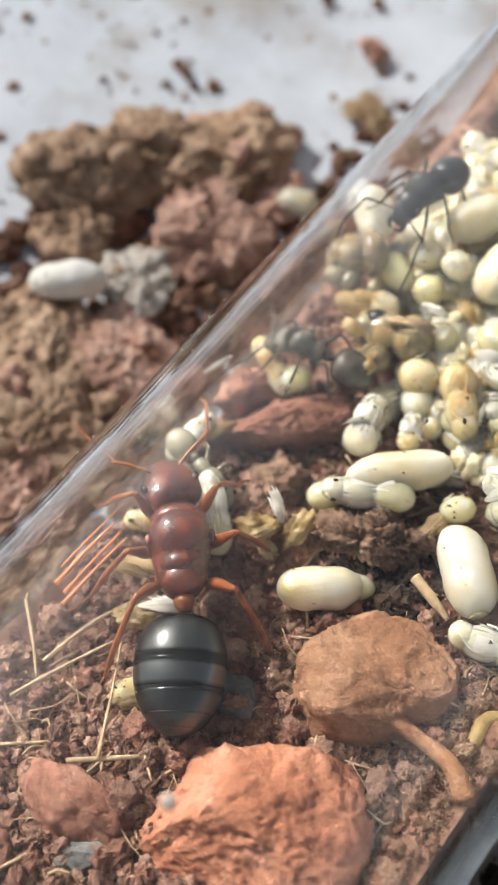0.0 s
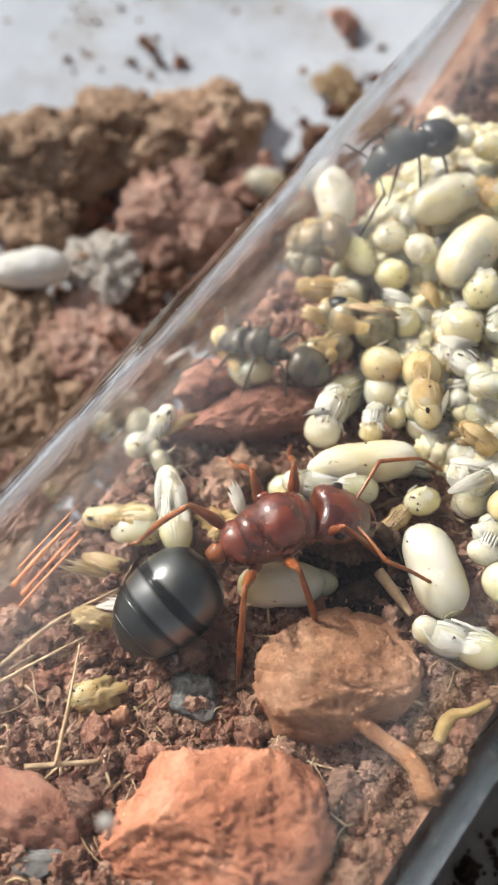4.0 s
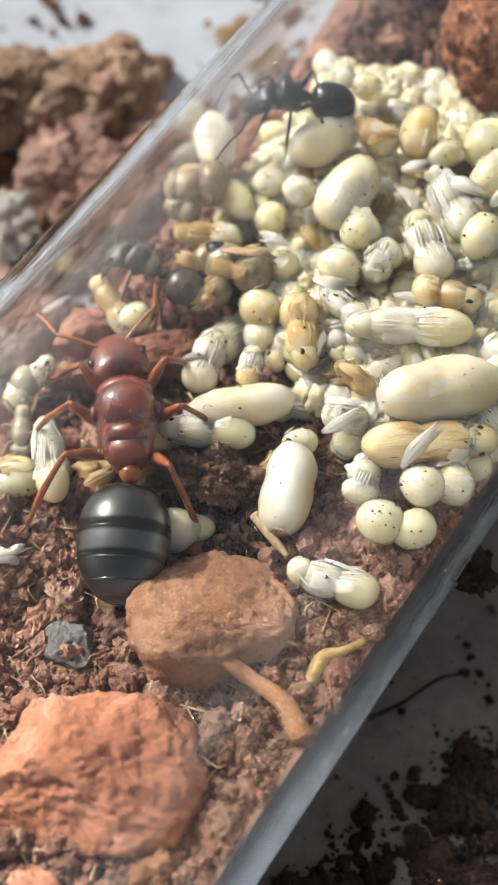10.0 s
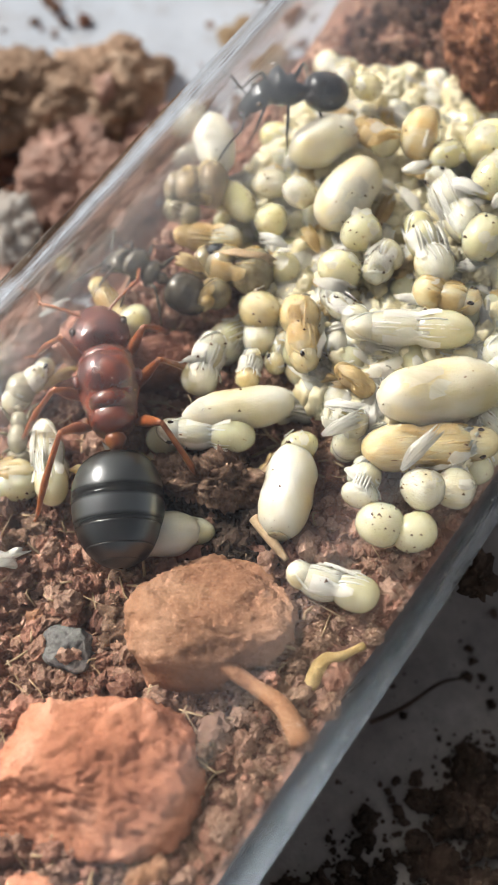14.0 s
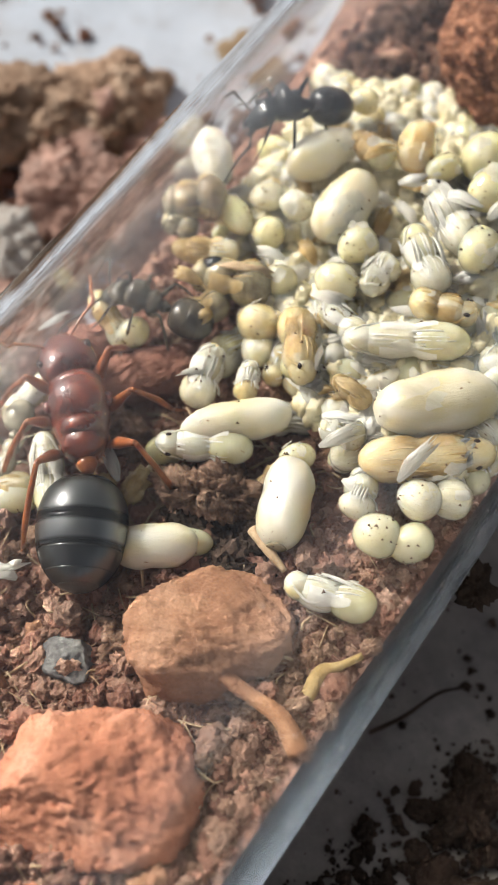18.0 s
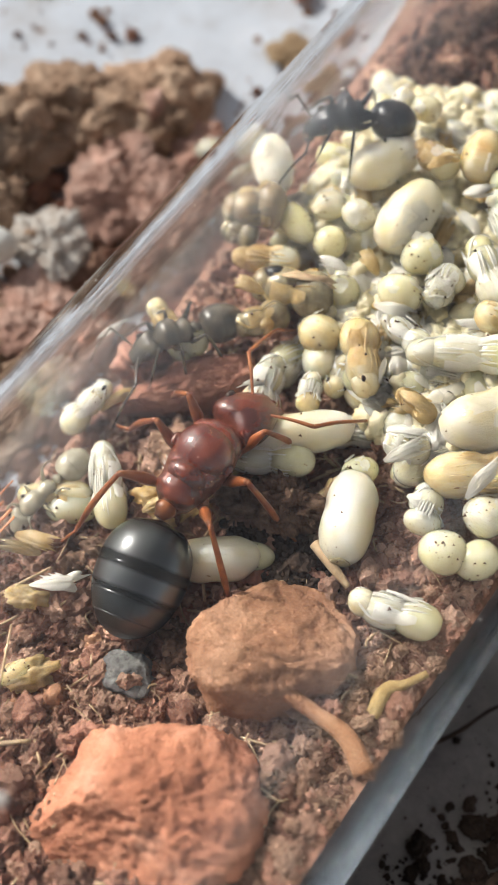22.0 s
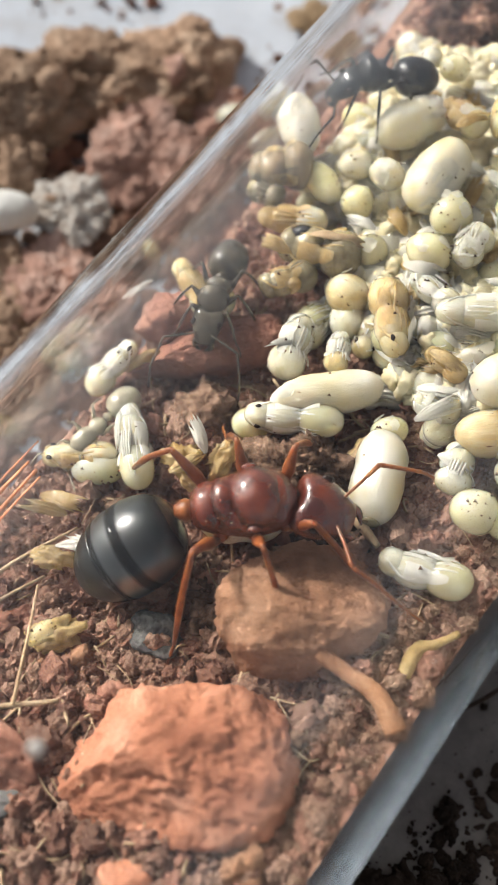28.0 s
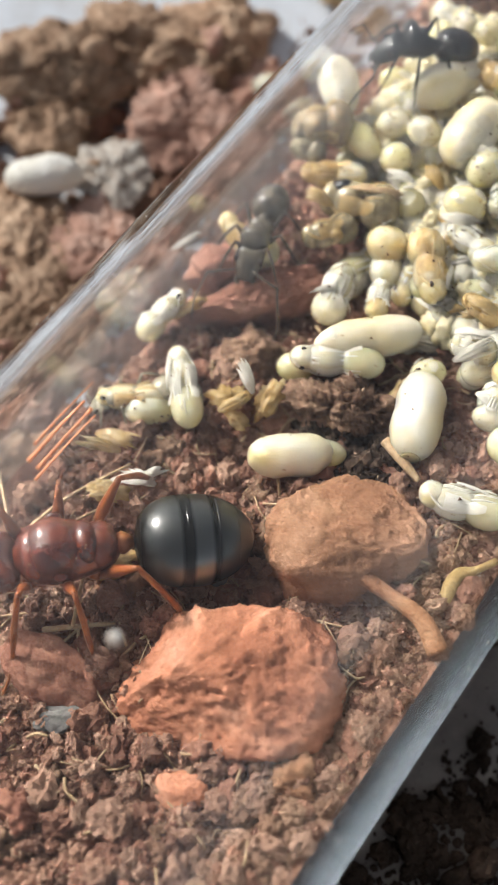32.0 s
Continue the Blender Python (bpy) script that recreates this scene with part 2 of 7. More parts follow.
# ---- the tube ----
R_OUT, R_IN = 8.0, 7.6
Y0, Y1 = -45.0, 75.0
GLASS = bpy.data.materials.new("glass")
GLASS.use_nodes = True
gb = GLASS.node_tree.nodes["Principled BSDF"]
gb.inputs["Transmission Weight"].default_value = 1.0
gb.inputs["Roughness"].default_value = 0.0
gb.inputs["IOR"].default_value = 1.47
gb.inputs["Base Color"].default_value = (0.97, 0.98, 0.985, 1)
gt = GLASS.node_tree
g_coord, g_map, g_noise, g_bump = (gt.nodes.new(k) for k in ("ShaderNodeTexCoord", "ShaderNodeMapping", "ShaderNodeTexNoise", "ShaderNodeBump"))
g_map.inputs["Scale"].default_value = (1.0, 0.004, 1.0)  # drawn-out waves along the tube
g_noise.inputs["Scale"].default_value = 900.0
g_noise.inputs["Detail"].default_value = 3.0
g_bump.inputs["Strength"].default_value = 0.02
g_bump.inputs["Distance"].default_value = 0.00006
gt.links.new(g_coord.outputs["Object"], g_map.inputs["Vector"])
gt.links.new(g_map.outputs[0], g_noise.inputs["Vector"])
gt.links.new(g_noise.outputs[0], g_bump.inputs["Height"])
gt.links.new(g_bump.outputs[0], gb.inputs["Normal"])


def tube_mesh():
    bm = bmesh.new()
    seg = 160
    rings = []
    # profile of the wall: along the outside, over the open lip, back along the inside to the closed round end
    prof = [(Y0, R_IN + 0.5), (Y0 + 0.15, R_OUT - 0.15), (Y0 + 0.5, R_OUT), (Y0 + 0.8, R_OUT), (Y0 + 1.2, R_OUT), (Y1 - 1.0, R_OUT), (Y1 - 0.5, R_OUT), (Y1, R_OUT)]
    prof += [(Y1 + R_OUT * math.sin(a), R_OUT * math.cos(a)) for a in [radians(q) for q in range(10, 90, 10)]]
    inner = [(Y1 + R_IN * math.sin(a), R_IN * math.cos(a)) for a in [radians(q) for q in range(80, 0, -10)]]
    inner += [(Y1, R_IN), (Y1 - 0.5, R_IN), (Y1 - 1.0, R_IN), (Y0 + 1.2, R_IN), (Y0 + 0.8, R_IN), (Y0 + 0.5, R_IN), (Y0 + 0.15, R_IN + 0.12)]

    def ring(y, r):
        return [bm.verts.new((r * math.cos(2 * math.pi * k / seg), y, 8 + r * math.sin(2 * math.pi * k / seg))) for k in range(seg)]

    def bridge(a, b):
        for k in range(seg):
            bm.faces.new((a[k], b[k], b[(k + 1) % seg], a[(k + 1) % seg]))

    outs, ins = [ring(*p) for p in prof], [ring(*p) for p in inner]
    for a, b in zip(outs, outs[1:]):
        bridge(a, b)
    for a, b in zip(ins, ins[1:]):
        bridge(a, b)
    bridge(ins[-1], outs[0])
    tip = bm.verts.new((0, Y1 + R_OUT, 8))
    tin = bm.verts.new((0, Y1 + R_IN, 8))
    for k in range(seg):
        bm.faces.new((outs[-1][k], tip, outs[-1][(k + 1) % seg]))
        bm.faces.new((tin, ins[0][k], ins[0][(k + 1) % seg]))
    bmesh.ops.recalc_face_normals(bm, faces=bm.faces)
    return bm


tube = holder("test_tube", 0, 0, 0)
tagged(tube, "clear glass test tube lying on the ground, half filled with soil", "test tube")
part("glass_wall", tube_mesh(), GLASS, tube).visible_shadow = False


def drop_mesh(r, flat):
    bm = bmesh.new()
    bmesh.ops.create_icosphere(bm, subdivisions=3, radius=r)
    for v in bm.verts:
        v.co.z *= flat
    return bm


def on_glass(deg, y, r):
    """A pose on the wall at that angle from +x, z away from the axis."""
    a = radians(deg)
    return at_mm(r * math.cos(a), y, 8 + r * math.sin(a), 0, 90 - deg, 0)


def at_mm(x, y, z, rx=0.0, ry=0.0, rz=0.0):
    return pose(x * MM, y * MM, z * MM, rx, ry, rz)


DUST = material("dust", [(0.35, 0.27, 0.22), (0.5, 0.45, 0.4), (0.7, 0.68, 0.65)], 0.3, 0.8, 0.2, 0.05, 0.2)
for deg, dy, dr in ((80, 1.6, 0.18), (60, 24.0, 0.10), (118, 22.0, 0.08)):
    drop = part("water_drop", drop_mesh(dr, 0.45), DUST if dr < 0.2 else GLASS, tube, "tiny drop on the outer glass")
    drop.matrix_basis = on_glass(deg, dy, R_OUT)
    drop.visible_shadow = False


def dust_mesh(count, seed):
    """Specks of dust on the outside of the glass, more of them low on the flanks."""
    rnd = random.Random(seed)
    verts, faces = [], []
    shape = [(1, 0, 0), (-0.5, 0.9, 0), (-0.6, -0.8, 0), (0, 0, 0.7)]
    for _ in range(count):
        a = radians(rnd.choice((rnd.gauss(150, 14), rnd.gauss(20, 16), rnd.uniform(0, 180))))
        y, q, turn = rnd.uniform(-6, 45), rnd.uniform(0.02, 0.055), rnd.uniform(0, 6.28)
        n, side = Vector((math.cos(a), 0, math.sin(a))), Vector((-math.sin(a), 0, math.cos(a)))
        base = Vector((0, y, 8)) + n * (R_OUT + 0.004)
        k = len(verts)
        for u, v, w in shape:
            uu, vv = u * math.cos(turn) - v * math.sin(turn), u * math.sin(turn) + v * math.cos(turn)
            verts.append((base + (side * uu + Vector((0, 1, 0)) * vv + n * w) * q) * MM)
        faces += [(k, k + 1, k + 3), (k + 1, k + 2, k + 3), (k + 2, k, k + 3), (k, k + 2, k + 1)]
    me = bpy.data.meshes.new("dust")
    me.from_pydata(verts, [], faces)
    me.materials.append(DUST)
    return me


tagged(new("dust", dust_mesh(260, 4)), "fine pale dust specks on the glass", "dust", kind="stuff")

# Bluish film that paints reflected light onto the right flank of the glass.
FLANK_SHEEN = material("flank_sheen", [(0.468, 0.576, 0.706), (0.543, 0.653, 0.786), (0.618, 0.710, 0.798)], 3.0, 0.6, 0.1, 0.1, 0.05, translucent=0.6, anis=(1, 0.15, 1))
m_nt = FLANK_SHEEN.node_tree
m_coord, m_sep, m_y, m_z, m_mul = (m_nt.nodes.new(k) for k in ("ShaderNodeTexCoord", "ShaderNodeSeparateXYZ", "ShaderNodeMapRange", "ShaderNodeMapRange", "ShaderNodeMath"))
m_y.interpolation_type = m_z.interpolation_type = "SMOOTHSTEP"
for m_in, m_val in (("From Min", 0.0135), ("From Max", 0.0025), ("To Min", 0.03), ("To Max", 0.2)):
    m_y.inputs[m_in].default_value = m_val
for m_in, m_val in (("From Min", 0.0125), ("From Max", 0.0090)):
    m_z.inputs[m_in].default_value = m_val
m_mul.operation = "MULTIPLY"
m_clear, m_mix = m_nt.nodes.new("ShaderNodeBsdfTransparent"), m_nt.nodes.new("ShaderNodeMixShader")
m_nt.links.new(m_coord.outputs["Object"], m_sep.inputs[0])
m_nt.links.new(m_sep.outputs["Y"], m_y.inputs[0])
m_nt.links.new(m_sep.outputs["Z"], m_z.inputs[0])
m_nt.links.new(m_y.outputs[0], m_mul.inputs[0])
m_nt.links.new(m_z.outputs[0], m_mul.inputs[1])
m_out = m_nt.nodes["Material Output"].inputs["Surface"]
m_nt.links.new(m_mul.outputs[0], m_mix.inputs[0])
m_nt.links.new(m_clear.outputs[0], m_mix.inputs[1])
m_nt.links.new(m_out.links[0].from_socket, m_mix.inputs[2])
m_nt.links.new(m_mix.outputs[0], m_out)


def flank_sheen_mesh():
    """A thin film that paints a bluish sheen on one flank, denser towards the mouth of the tube."""
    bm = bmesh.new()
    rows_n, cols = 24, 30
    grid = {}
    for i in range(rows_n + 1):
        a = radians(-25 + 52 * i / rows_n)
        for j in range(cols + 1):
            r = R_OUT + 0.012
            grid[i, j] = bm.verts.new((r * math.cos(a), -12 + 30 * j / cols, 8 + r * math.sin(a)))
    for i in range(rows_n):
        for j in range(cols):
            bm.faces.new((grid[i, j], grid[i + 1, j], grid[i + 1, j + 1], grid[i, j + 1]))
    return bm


part("moisture_film", flank_sheen_mesh(), FLANK_SHEEN, tube, "bluish sheen painted along the flank of the glass")

# Pale film: damp with the whitish glare veil painted in.
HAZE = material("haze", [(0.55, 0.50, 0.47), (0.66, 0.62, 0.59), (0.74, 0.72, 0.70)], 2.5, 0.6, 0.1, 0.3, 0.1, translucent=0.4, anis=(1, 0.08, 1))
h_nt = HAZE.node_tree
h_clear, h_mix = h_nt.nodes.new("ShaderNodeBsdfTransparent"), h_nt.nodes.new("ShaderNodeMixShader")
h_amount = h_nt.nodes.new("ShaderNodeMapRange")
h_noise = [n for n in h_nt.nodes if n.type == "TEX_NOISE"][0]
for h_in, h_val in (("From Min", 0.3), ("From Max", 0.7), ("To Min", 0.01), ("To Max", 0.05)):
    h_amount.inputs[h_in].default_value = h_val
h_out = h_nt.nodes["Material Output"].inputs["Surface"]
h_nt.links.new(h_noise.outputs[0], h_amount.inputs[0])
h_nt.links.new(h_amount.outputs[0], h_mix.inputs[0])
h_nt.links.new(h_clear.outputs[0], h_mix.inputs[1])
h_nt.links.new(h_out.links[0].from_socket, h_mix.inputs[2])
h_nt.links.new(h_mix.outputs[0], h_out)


def damp_haze_mesh():
    """Damp and a painted glare haze on the top of the glass, over the far end of the pile."""
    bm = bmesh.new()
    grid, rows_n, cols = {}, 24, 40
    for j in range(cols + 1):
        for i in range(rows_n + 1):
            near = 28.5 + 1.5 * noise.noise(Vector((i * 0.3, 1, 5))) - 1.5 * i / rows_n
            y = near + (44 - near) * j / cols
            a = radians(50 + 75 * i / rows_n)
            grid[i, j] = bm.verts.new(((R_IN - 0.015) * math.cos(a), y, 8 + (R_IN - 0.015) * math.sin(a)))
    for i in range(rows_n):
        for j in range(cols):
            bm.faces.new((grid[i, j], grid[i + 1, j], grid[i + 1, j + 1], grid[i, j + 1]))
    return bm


part("damp_film", damp_haze_mesh(), HAZE, tube, "thin bloom of damp and painted haze inside the glass")

# ---- soil inside ----
def soil_height(x, y):
    z = 6.0 + 0.17 * x
    z += 0.35 * fractal(Vector((x * 0.35, y * 0.35, 8.2)), 3)
    hill = 1 / (1 + math.exp(-(y - 19 - 0.15 * x) / 2.2))
    z += 1.3 * hill
    far = 1 / (1 + math.exp(-(y - 34) / 1.6))
    bank = max(0.0, (-x - 4.9) / 1.4) / (1 + math.exp((y - 9.5) / 1.3))
    z += (0.9 + 0.5 * noise.noise(Vector((0.3, y * 0.4, 2)))) * bank * bank
    return z + 4.2 * far


def relief(p):
    return 0.36 * fractal(p * 0.8, 5, 0.66) + 0.22 * abs(fractal(p * 2.2 + Vector((9, 4, 1)), 5, 0.7))


def soil_mesh():
    bm = bmesh.new()
    r = R_IN - 0.06
    nx, ny = 190, 600
    ya, yb = -14.0, 44.0
    top, low = {}, {}
    for j in range(ny + 1):
        y = ya + (yb - ya) * j / ny
        for i in range(nx + 1):
            s = (i / nx - 0.5) * 2
            z0 = min(max(soil_height(s * 6.3, y), 2.5), 13.5)
            lim = math.sqrt(max(r * r - (z0 - 8) ** 2, 0.1))
            x = s * lim * (1 - 0.05 * max(0.0, s))
            edge = min(1.0, (1 - abs(s)) * 8)
            p = Vector((x, y, z0))
            dz = relief(p)
            top[i, j] = bm.verts.new((x, y, z0 + dz * edge))
            ang = math.atan2(z0 - 8, lim)
            t = -math.pi - ang + (2 * ang + math.pi) * i / nx
            low[i, j] = bm.verts.new((r * math.cos(t) * (1 - 0.05 * max(0.0, math.cos(t))), y, 8 + r * math.sin(t)))
    for j in range(ny):
        for i in range(nx):
            bm.faces.new((top[i, j], top[i + 1, j], top[i + 1, j + 1], top[i, j + 1]))
            bm.faces.new((low[i, j], low[i, j + 1], low[i + 1, j + 1], low[i + 1, j]))
    return bm


soil = tagged(link("soil", soil_mesh(), SOIL), "crumbly reddish-brown soil filling the lower half of the tube", "soil", kind="stuff")


def crumbs(name, mat, count, seed, region, height, size, label, keep=None, power=6.0, soft=False):
    """Many small uneven grains in one mesh, lying on a height function."""
    rnd = random.Random(seed)
    shapes = []
    for level, kinds in ((1, 8), (2, 8), (3, 6)):
        some = []
        for q in range(kinds):
            base = bmesh.new()
            bmesh.ops.create_icosphere(base, subdivisions=level, radius=1)
            off = Vector((q * 7.3 + level, seed, 0))
            bv = np.array([(v.co * (1 + (0.58 if level < 3 else 0.4) * fractal(v.co * 1.6 + off, 4, 0.9 if level < 3 else 0.7)))[:] for v in base.verts])
            some.append((bv, np.array([[v.index for v in f.verts] for f in base.faces])))
            base.free()
        shapes.append(some)
    verts, faces, n, total = [], [], 0, 0
    nr = np.random.RandomState(seed)
    xa, xb, ya, yb = region
    while n < count:
        x, y = rnd.uniform(xa, xb), rnd.uniform(ya, yb)
        if keep and not keep(x, y, rnd):
            if rnd.random() < 0.02:
                count -= 1
            continue
        s = size[0] + (size[1] - size[0]) * rnd.random() ** power
        z = height(x, y)
        bv, bf = rnd.choice(shapes[0 if s < 0.055 else 1 if s < 0.2 else 2])
        v = bv * (s * nr.uniform(0.65, 1.2, 3))
        a, b = rnd.uniform(0, 6.28), rnd.uniform(0, 6.28)
        c, q = math.cos(b), math.sin(b)
        v = np.stack([v[:, 0], v[:, 1] * c - v[:, 2] * q, v[:, 1] * q + v[:, 2] * c], 1)
        c, q = math.cos(a), math.sin(a)
        v = np.stack([v[:, 0] * c - v[:, 1] * q, v[:, 0] * q + v[:, 1] * c, v[:, 2]], 1)
        verts.append(v + (x, y, z + s * 0.3))
        faces.append(bf + total)
        total += len(bv)
        n += 1
    me = bpy.data.meshes.new(name)
    me.from_pydata((np.concatenate(verts) * MM).tolist(), [], np.concatenate(faces).tolist())
    me.polygons.foreach_set("use_smooth", [soft] * len(me.polygons))
    me.materials.append(mat)
    return tagged(new(name, me), label, "soil", kind="stuff")


def soil_top(x, y):
    s = x / max(0.5, math.sqrt(max(R_IN ** 2 - (soil_height(x, y) - 8) ** 2, 0.1)))
    z0 = soil_height(min(max(s, -1), 1) * 6.3, y)
    p = Vector((x, y, z0))
    return z0 + relief(p)


def in_tube(x, y, rnd):
    return -0.985 < (x + (0.1 if x > 0 else -0.1)) / math.sqrt(max(0.1, R_IN ** 2 - (soil_height(x, y) - 8) ** 2)) < 0.935


crumbs("soil_crumbs", GRAIN, 44000, 5, (-7.0, 7.0, -3, 31.5), soil_top, (0.016, 0.23), "loose grains and crumbs of soil", in_tube, 6.5)

SANDY = grain_material("sandy_grain", [(0.22, 0.12, 0.078), (0.29, 0.17, 0.115), (0.35, 0.23, 0.16), (0.25, 0.135, 0.092)])
crumbs("soil_nuggets", GRAIN, 1700, 19, (-6.8, 7.0, -3, 14), soil_top, (0.10, 0.46), "larger crumbs and nuggets of reddish soil", in_tube, 3.0)
crumbs("sandy_crumbs", SANDY, 1500, 17, (2.6, 7.2, -3, 13), soil_top, (0.03, 0.33), "tan sandy crumbs along the glass", lambda x, y, r: in_tube(x, y, r) and r.random() < (x - 1.6) / 5, 4.0)
HUMUS = grain_material("humus_grain", [(0.07, 0.038, 0.026), (0.12, 0.068, 0.046), (0.19, 0.11, 0.078), (0.10, 0.06, 0.045)])
crumbs("far_humus", HUMUS, 7000, 16, (-6.0, 6.5, 29.0, 37.0), soil_top, (0.03, 0.32), "brown humus crumbs behind the brood pile", in_tube)

# ---- stones ----
stone("red_stone", 2.64, 4.37, 6.40, 3.1, 2.15, 1.75, 38, RED, 14, "large brick-red stone with rough broken faces", rx=4, ry=-3, facets=2, lump=0.15, fine=0.11, level=6, boxy=2.9, grit=0.07)
stone("tan_stone", 2.65, 9.86, 6.60, 2.5, 1.95, 1.95, 40, TAN, 27, "rounded tan earthen stone beside the cocoons", facets=2, lump=0.15, fine=0.07, level=6, boxy=2.6, grit=0.05)
stone("red_splinter", -4.64, 15.44, 6.30, 2.55, 0.75, 0.95, 50, DULLRED, 31, "long brick-red stone splinter lying flat", facets=3, lump=0.12, fine=0.09, level=6, boxy=3.2, grit=0.045)
stone("soil_lump", -3.60, 13.84, 5.90, 0.95, 0.9, 0.9, 20, LUMP, 37, "small brown lump of crumbly soil", "soil lump", lump=0.2, fine=0.2)
stone("brown_clod", 0.32, 32.78, 10.00, 3.3, 3.6, 2.7, 0, CLODM, 41, "large grainy brown clod near the end of the tube", "clod", lump=0.12, fine=0.22, level=6, grit=0.12)


# ---- materials of the animals and the brood ----
COCOON = material("cocoon_silk", [(0.487, 0.409, 0.204), (0.512, 0.463, 0.322), (0.526, 0.502, 0.419), (0.545, 0.531, 0.478)], 1.8, 0.30, 0.3, 0.10, 0.05, anis=(0.6, 1.2, 1.2), subsurface=1.0, depth=1.6, specks=((0.2, 0.12, 0.07), 0.16, 0.73), spec=0.5, detail=3, coat=0.35, coat_rough=0.15)
LARVA = material("larva_skin", [(0.526, 0.479, 0.263), (0.569, 0.526, 0.337), (0.589, 0.558, 0.421)], 1.2, 0.18, 0.05, 0.3, 0.04, subsurface=1.0, depth=1.5, coat=1.0, specks=((0.28, 0.17, 0.09), 0.14, 0.74), coat_rough=0.05, transmission=0.10)
PUPA = material("pupa_skin", [(0.558, 0.494, 0.316), (0.605, 0.569, 0.442), (0.632, 0.611, 0.526)], 0.8, 0.2, 0.5, 0.16, 0.06, anis=(0.3, 1.5, 1.5), subsurface=1.0, depth=1.1, coat=1.0, specks=((0.2, 0.12, 0.07), 0.14, 0.72), coat_rough=0.05, transmission=0.10)
AMBER = material("amber_pupa_skin", [(0.56, 0.392, 0.168), (0.65, 0.526, 0.302), (0.694, 0.616, 0.448)], 0.8, 0.2, 0.5, 0.16, 0.08, anis=(0.35, 1.5, 1.5), subsurface=1.0, depth=1.3, coat=1.0, specks=((0.2, 0.1, 0.04), 0.14, 0.72), coat_rough=0.05, transmission=0.18)
SHEATH = material("white_sheath", [(0.62, 0.592, 0.498), (0.696, 0.677, 0.611), (0.752, 0.743, 0.705)], 0.6, 0.16, 0.5, 0.14, 0.05, anis=(0.22, 1.6, 1.6), coat=0.5, translucent=0.35, coat_rough=0.08)
GREYPUPA = material("grey_pupa_skin", [(0.13, 0.10, 0.055), (0.24, 0.20, 0.12), (0.36, 0.31, 0.20)], 0.8, 0.2, 0.2, 0.2, 0.15, subsurface=0.8, coat=0.4)
BROWNPUPA = material("brown_pupa_skin", [(0.149, 0.099, 0.05), (0.26, 0.192, 0.112), (0.36, 0.291, 0.186)], 0.8, 0.2, 0.4, 0.15, 0.18, subsurface=0.9, coat=0.35)
EYE = material("dark_eye", [(0.02, 0.012, 0.01), (0.035, 0.02, 0.015)], 0.3, 0.2, 0.0, 0.05, 0.1)
FILM = material("sheath_film", [(0.86, 0.83, 0.74), (0.91, 0.89, 0.83), (0.94, 0.93, 0.90)], 0.5, 0.12, 0.5, 0.10, 0.05, anis=(0.15, 1.8, 1.8), coat=0.5, alpha=0.5, translucent=0.3)
EXUVIA = material("shed_skin", [(0.56, 0.39, 0.15), (0.70, 0.54, 0.28), (0.80, 0.68, 0.46)], 0.6, 0.2, 0.4, 0.08, 0.15, coat=0.4, alpha=0.58, translucent=0.45)
LITTER = material("brood_litter", [(0.70, 0.60, 0.35), (0.79, 0.72, 0.50), (0.85, 0.81, 0.66)], 0.5, 0.25, 0.4, 0.1, 0.08, coat=0.6, translucent=0.35, coat_rough=0.08)
SKIN = material("peeling_skin", [(0.68, 0.65, 0.55), (0.76, 0.74, 0.67), (0.84, 0.83, 0.79)], 0.4, 0.16, 0.6, 0.06, 0.06, anis=(0.2, 1.5, 1.5), coat=0.8, alpha=0.42, translucent=0.35, coat_rough=0.08)
Q_RED = material("queen_red", [(0.055, 0.0075, 0.0035), (0.115, 0.020, 0.008), (0.19, 0.042, 0.015)], 0.9, 0.2, 0.3, 0.06, 0.3, coat=1.0, coat_rough=0.2, coat_ior=1.65)
Q_GASTER = material("queen_gaster", [(0.003, 0.003, 0.0025), (0.006, 0.0055, 0.0045), (0.010, 0.009, 0.007)], 1.2, 0.13, 0.05, 0.03, 0.2, spec=0.5, coat_rough=0.30, coat_ior=2.6)
Q_GASTER.node_tree.nodes["Principled BSDF"].inputs["Coat Tint"].default_value = (0.86, 1.0, 0.88, 1)
# bands of fine silky down run round the gaster, one on each plate
q_nt = Q_GASTER.node_tree
q_coord, q_sep, q_range, q_bands = (q_nt.nodes.new(k) for k in ("ShaderNodeTexCoord", "ShaderNodeSeparateXYZ", "ShaderNodeMapRange", "ShaderNodeValToRGB"))
q_range.inputs["From Min"].default_value, q_range.inputs["From Max"].default_value = -0.00025, -0.0039
q_stops = q_bands.color_ramp.elements
for q_pos, q_val in ((0.06, 0.2), (0.20, 0.45), (0.38, 0.5), (0.41, 0.0), (0.48, 0.0), (0.51, 0.75), (0.63, 0.75), (0.66, 0.02), (0.73, 0.3)):
    q_stop = q_stops.new(q_pos)
    q_stop.color = (q_val, q_val, q_val, 1)
q_stops[0].color = q_stops[1].color = (0, 0, 0, 1)
q_stops[-1].color = (0.3, 0.3, 0.3, 1)
q_nt.links.new(q_coord.outputs["Object"], q_sep.inputs[0])
q_nt.links.new(q_sep.outputs["X"], q_range.inputs[0])
q_nt.links.new(q_range.outputs[0], q_bands.inputs[0])
q_nt.links.new(q_bands.outputs[0], q_nt.nodes["Principled BSDF"].inputs["Coat Weight"])
Q_PETIOLE = material("petiole_orange", [(0.126, 0.035, 0.009), (0.196, 0.059, 0.015), (0.266, 0.098, 0.028)], 0.6, 0.3, 0.1, 0.06, 0.15, coat=0.2, subsurface=0.2)
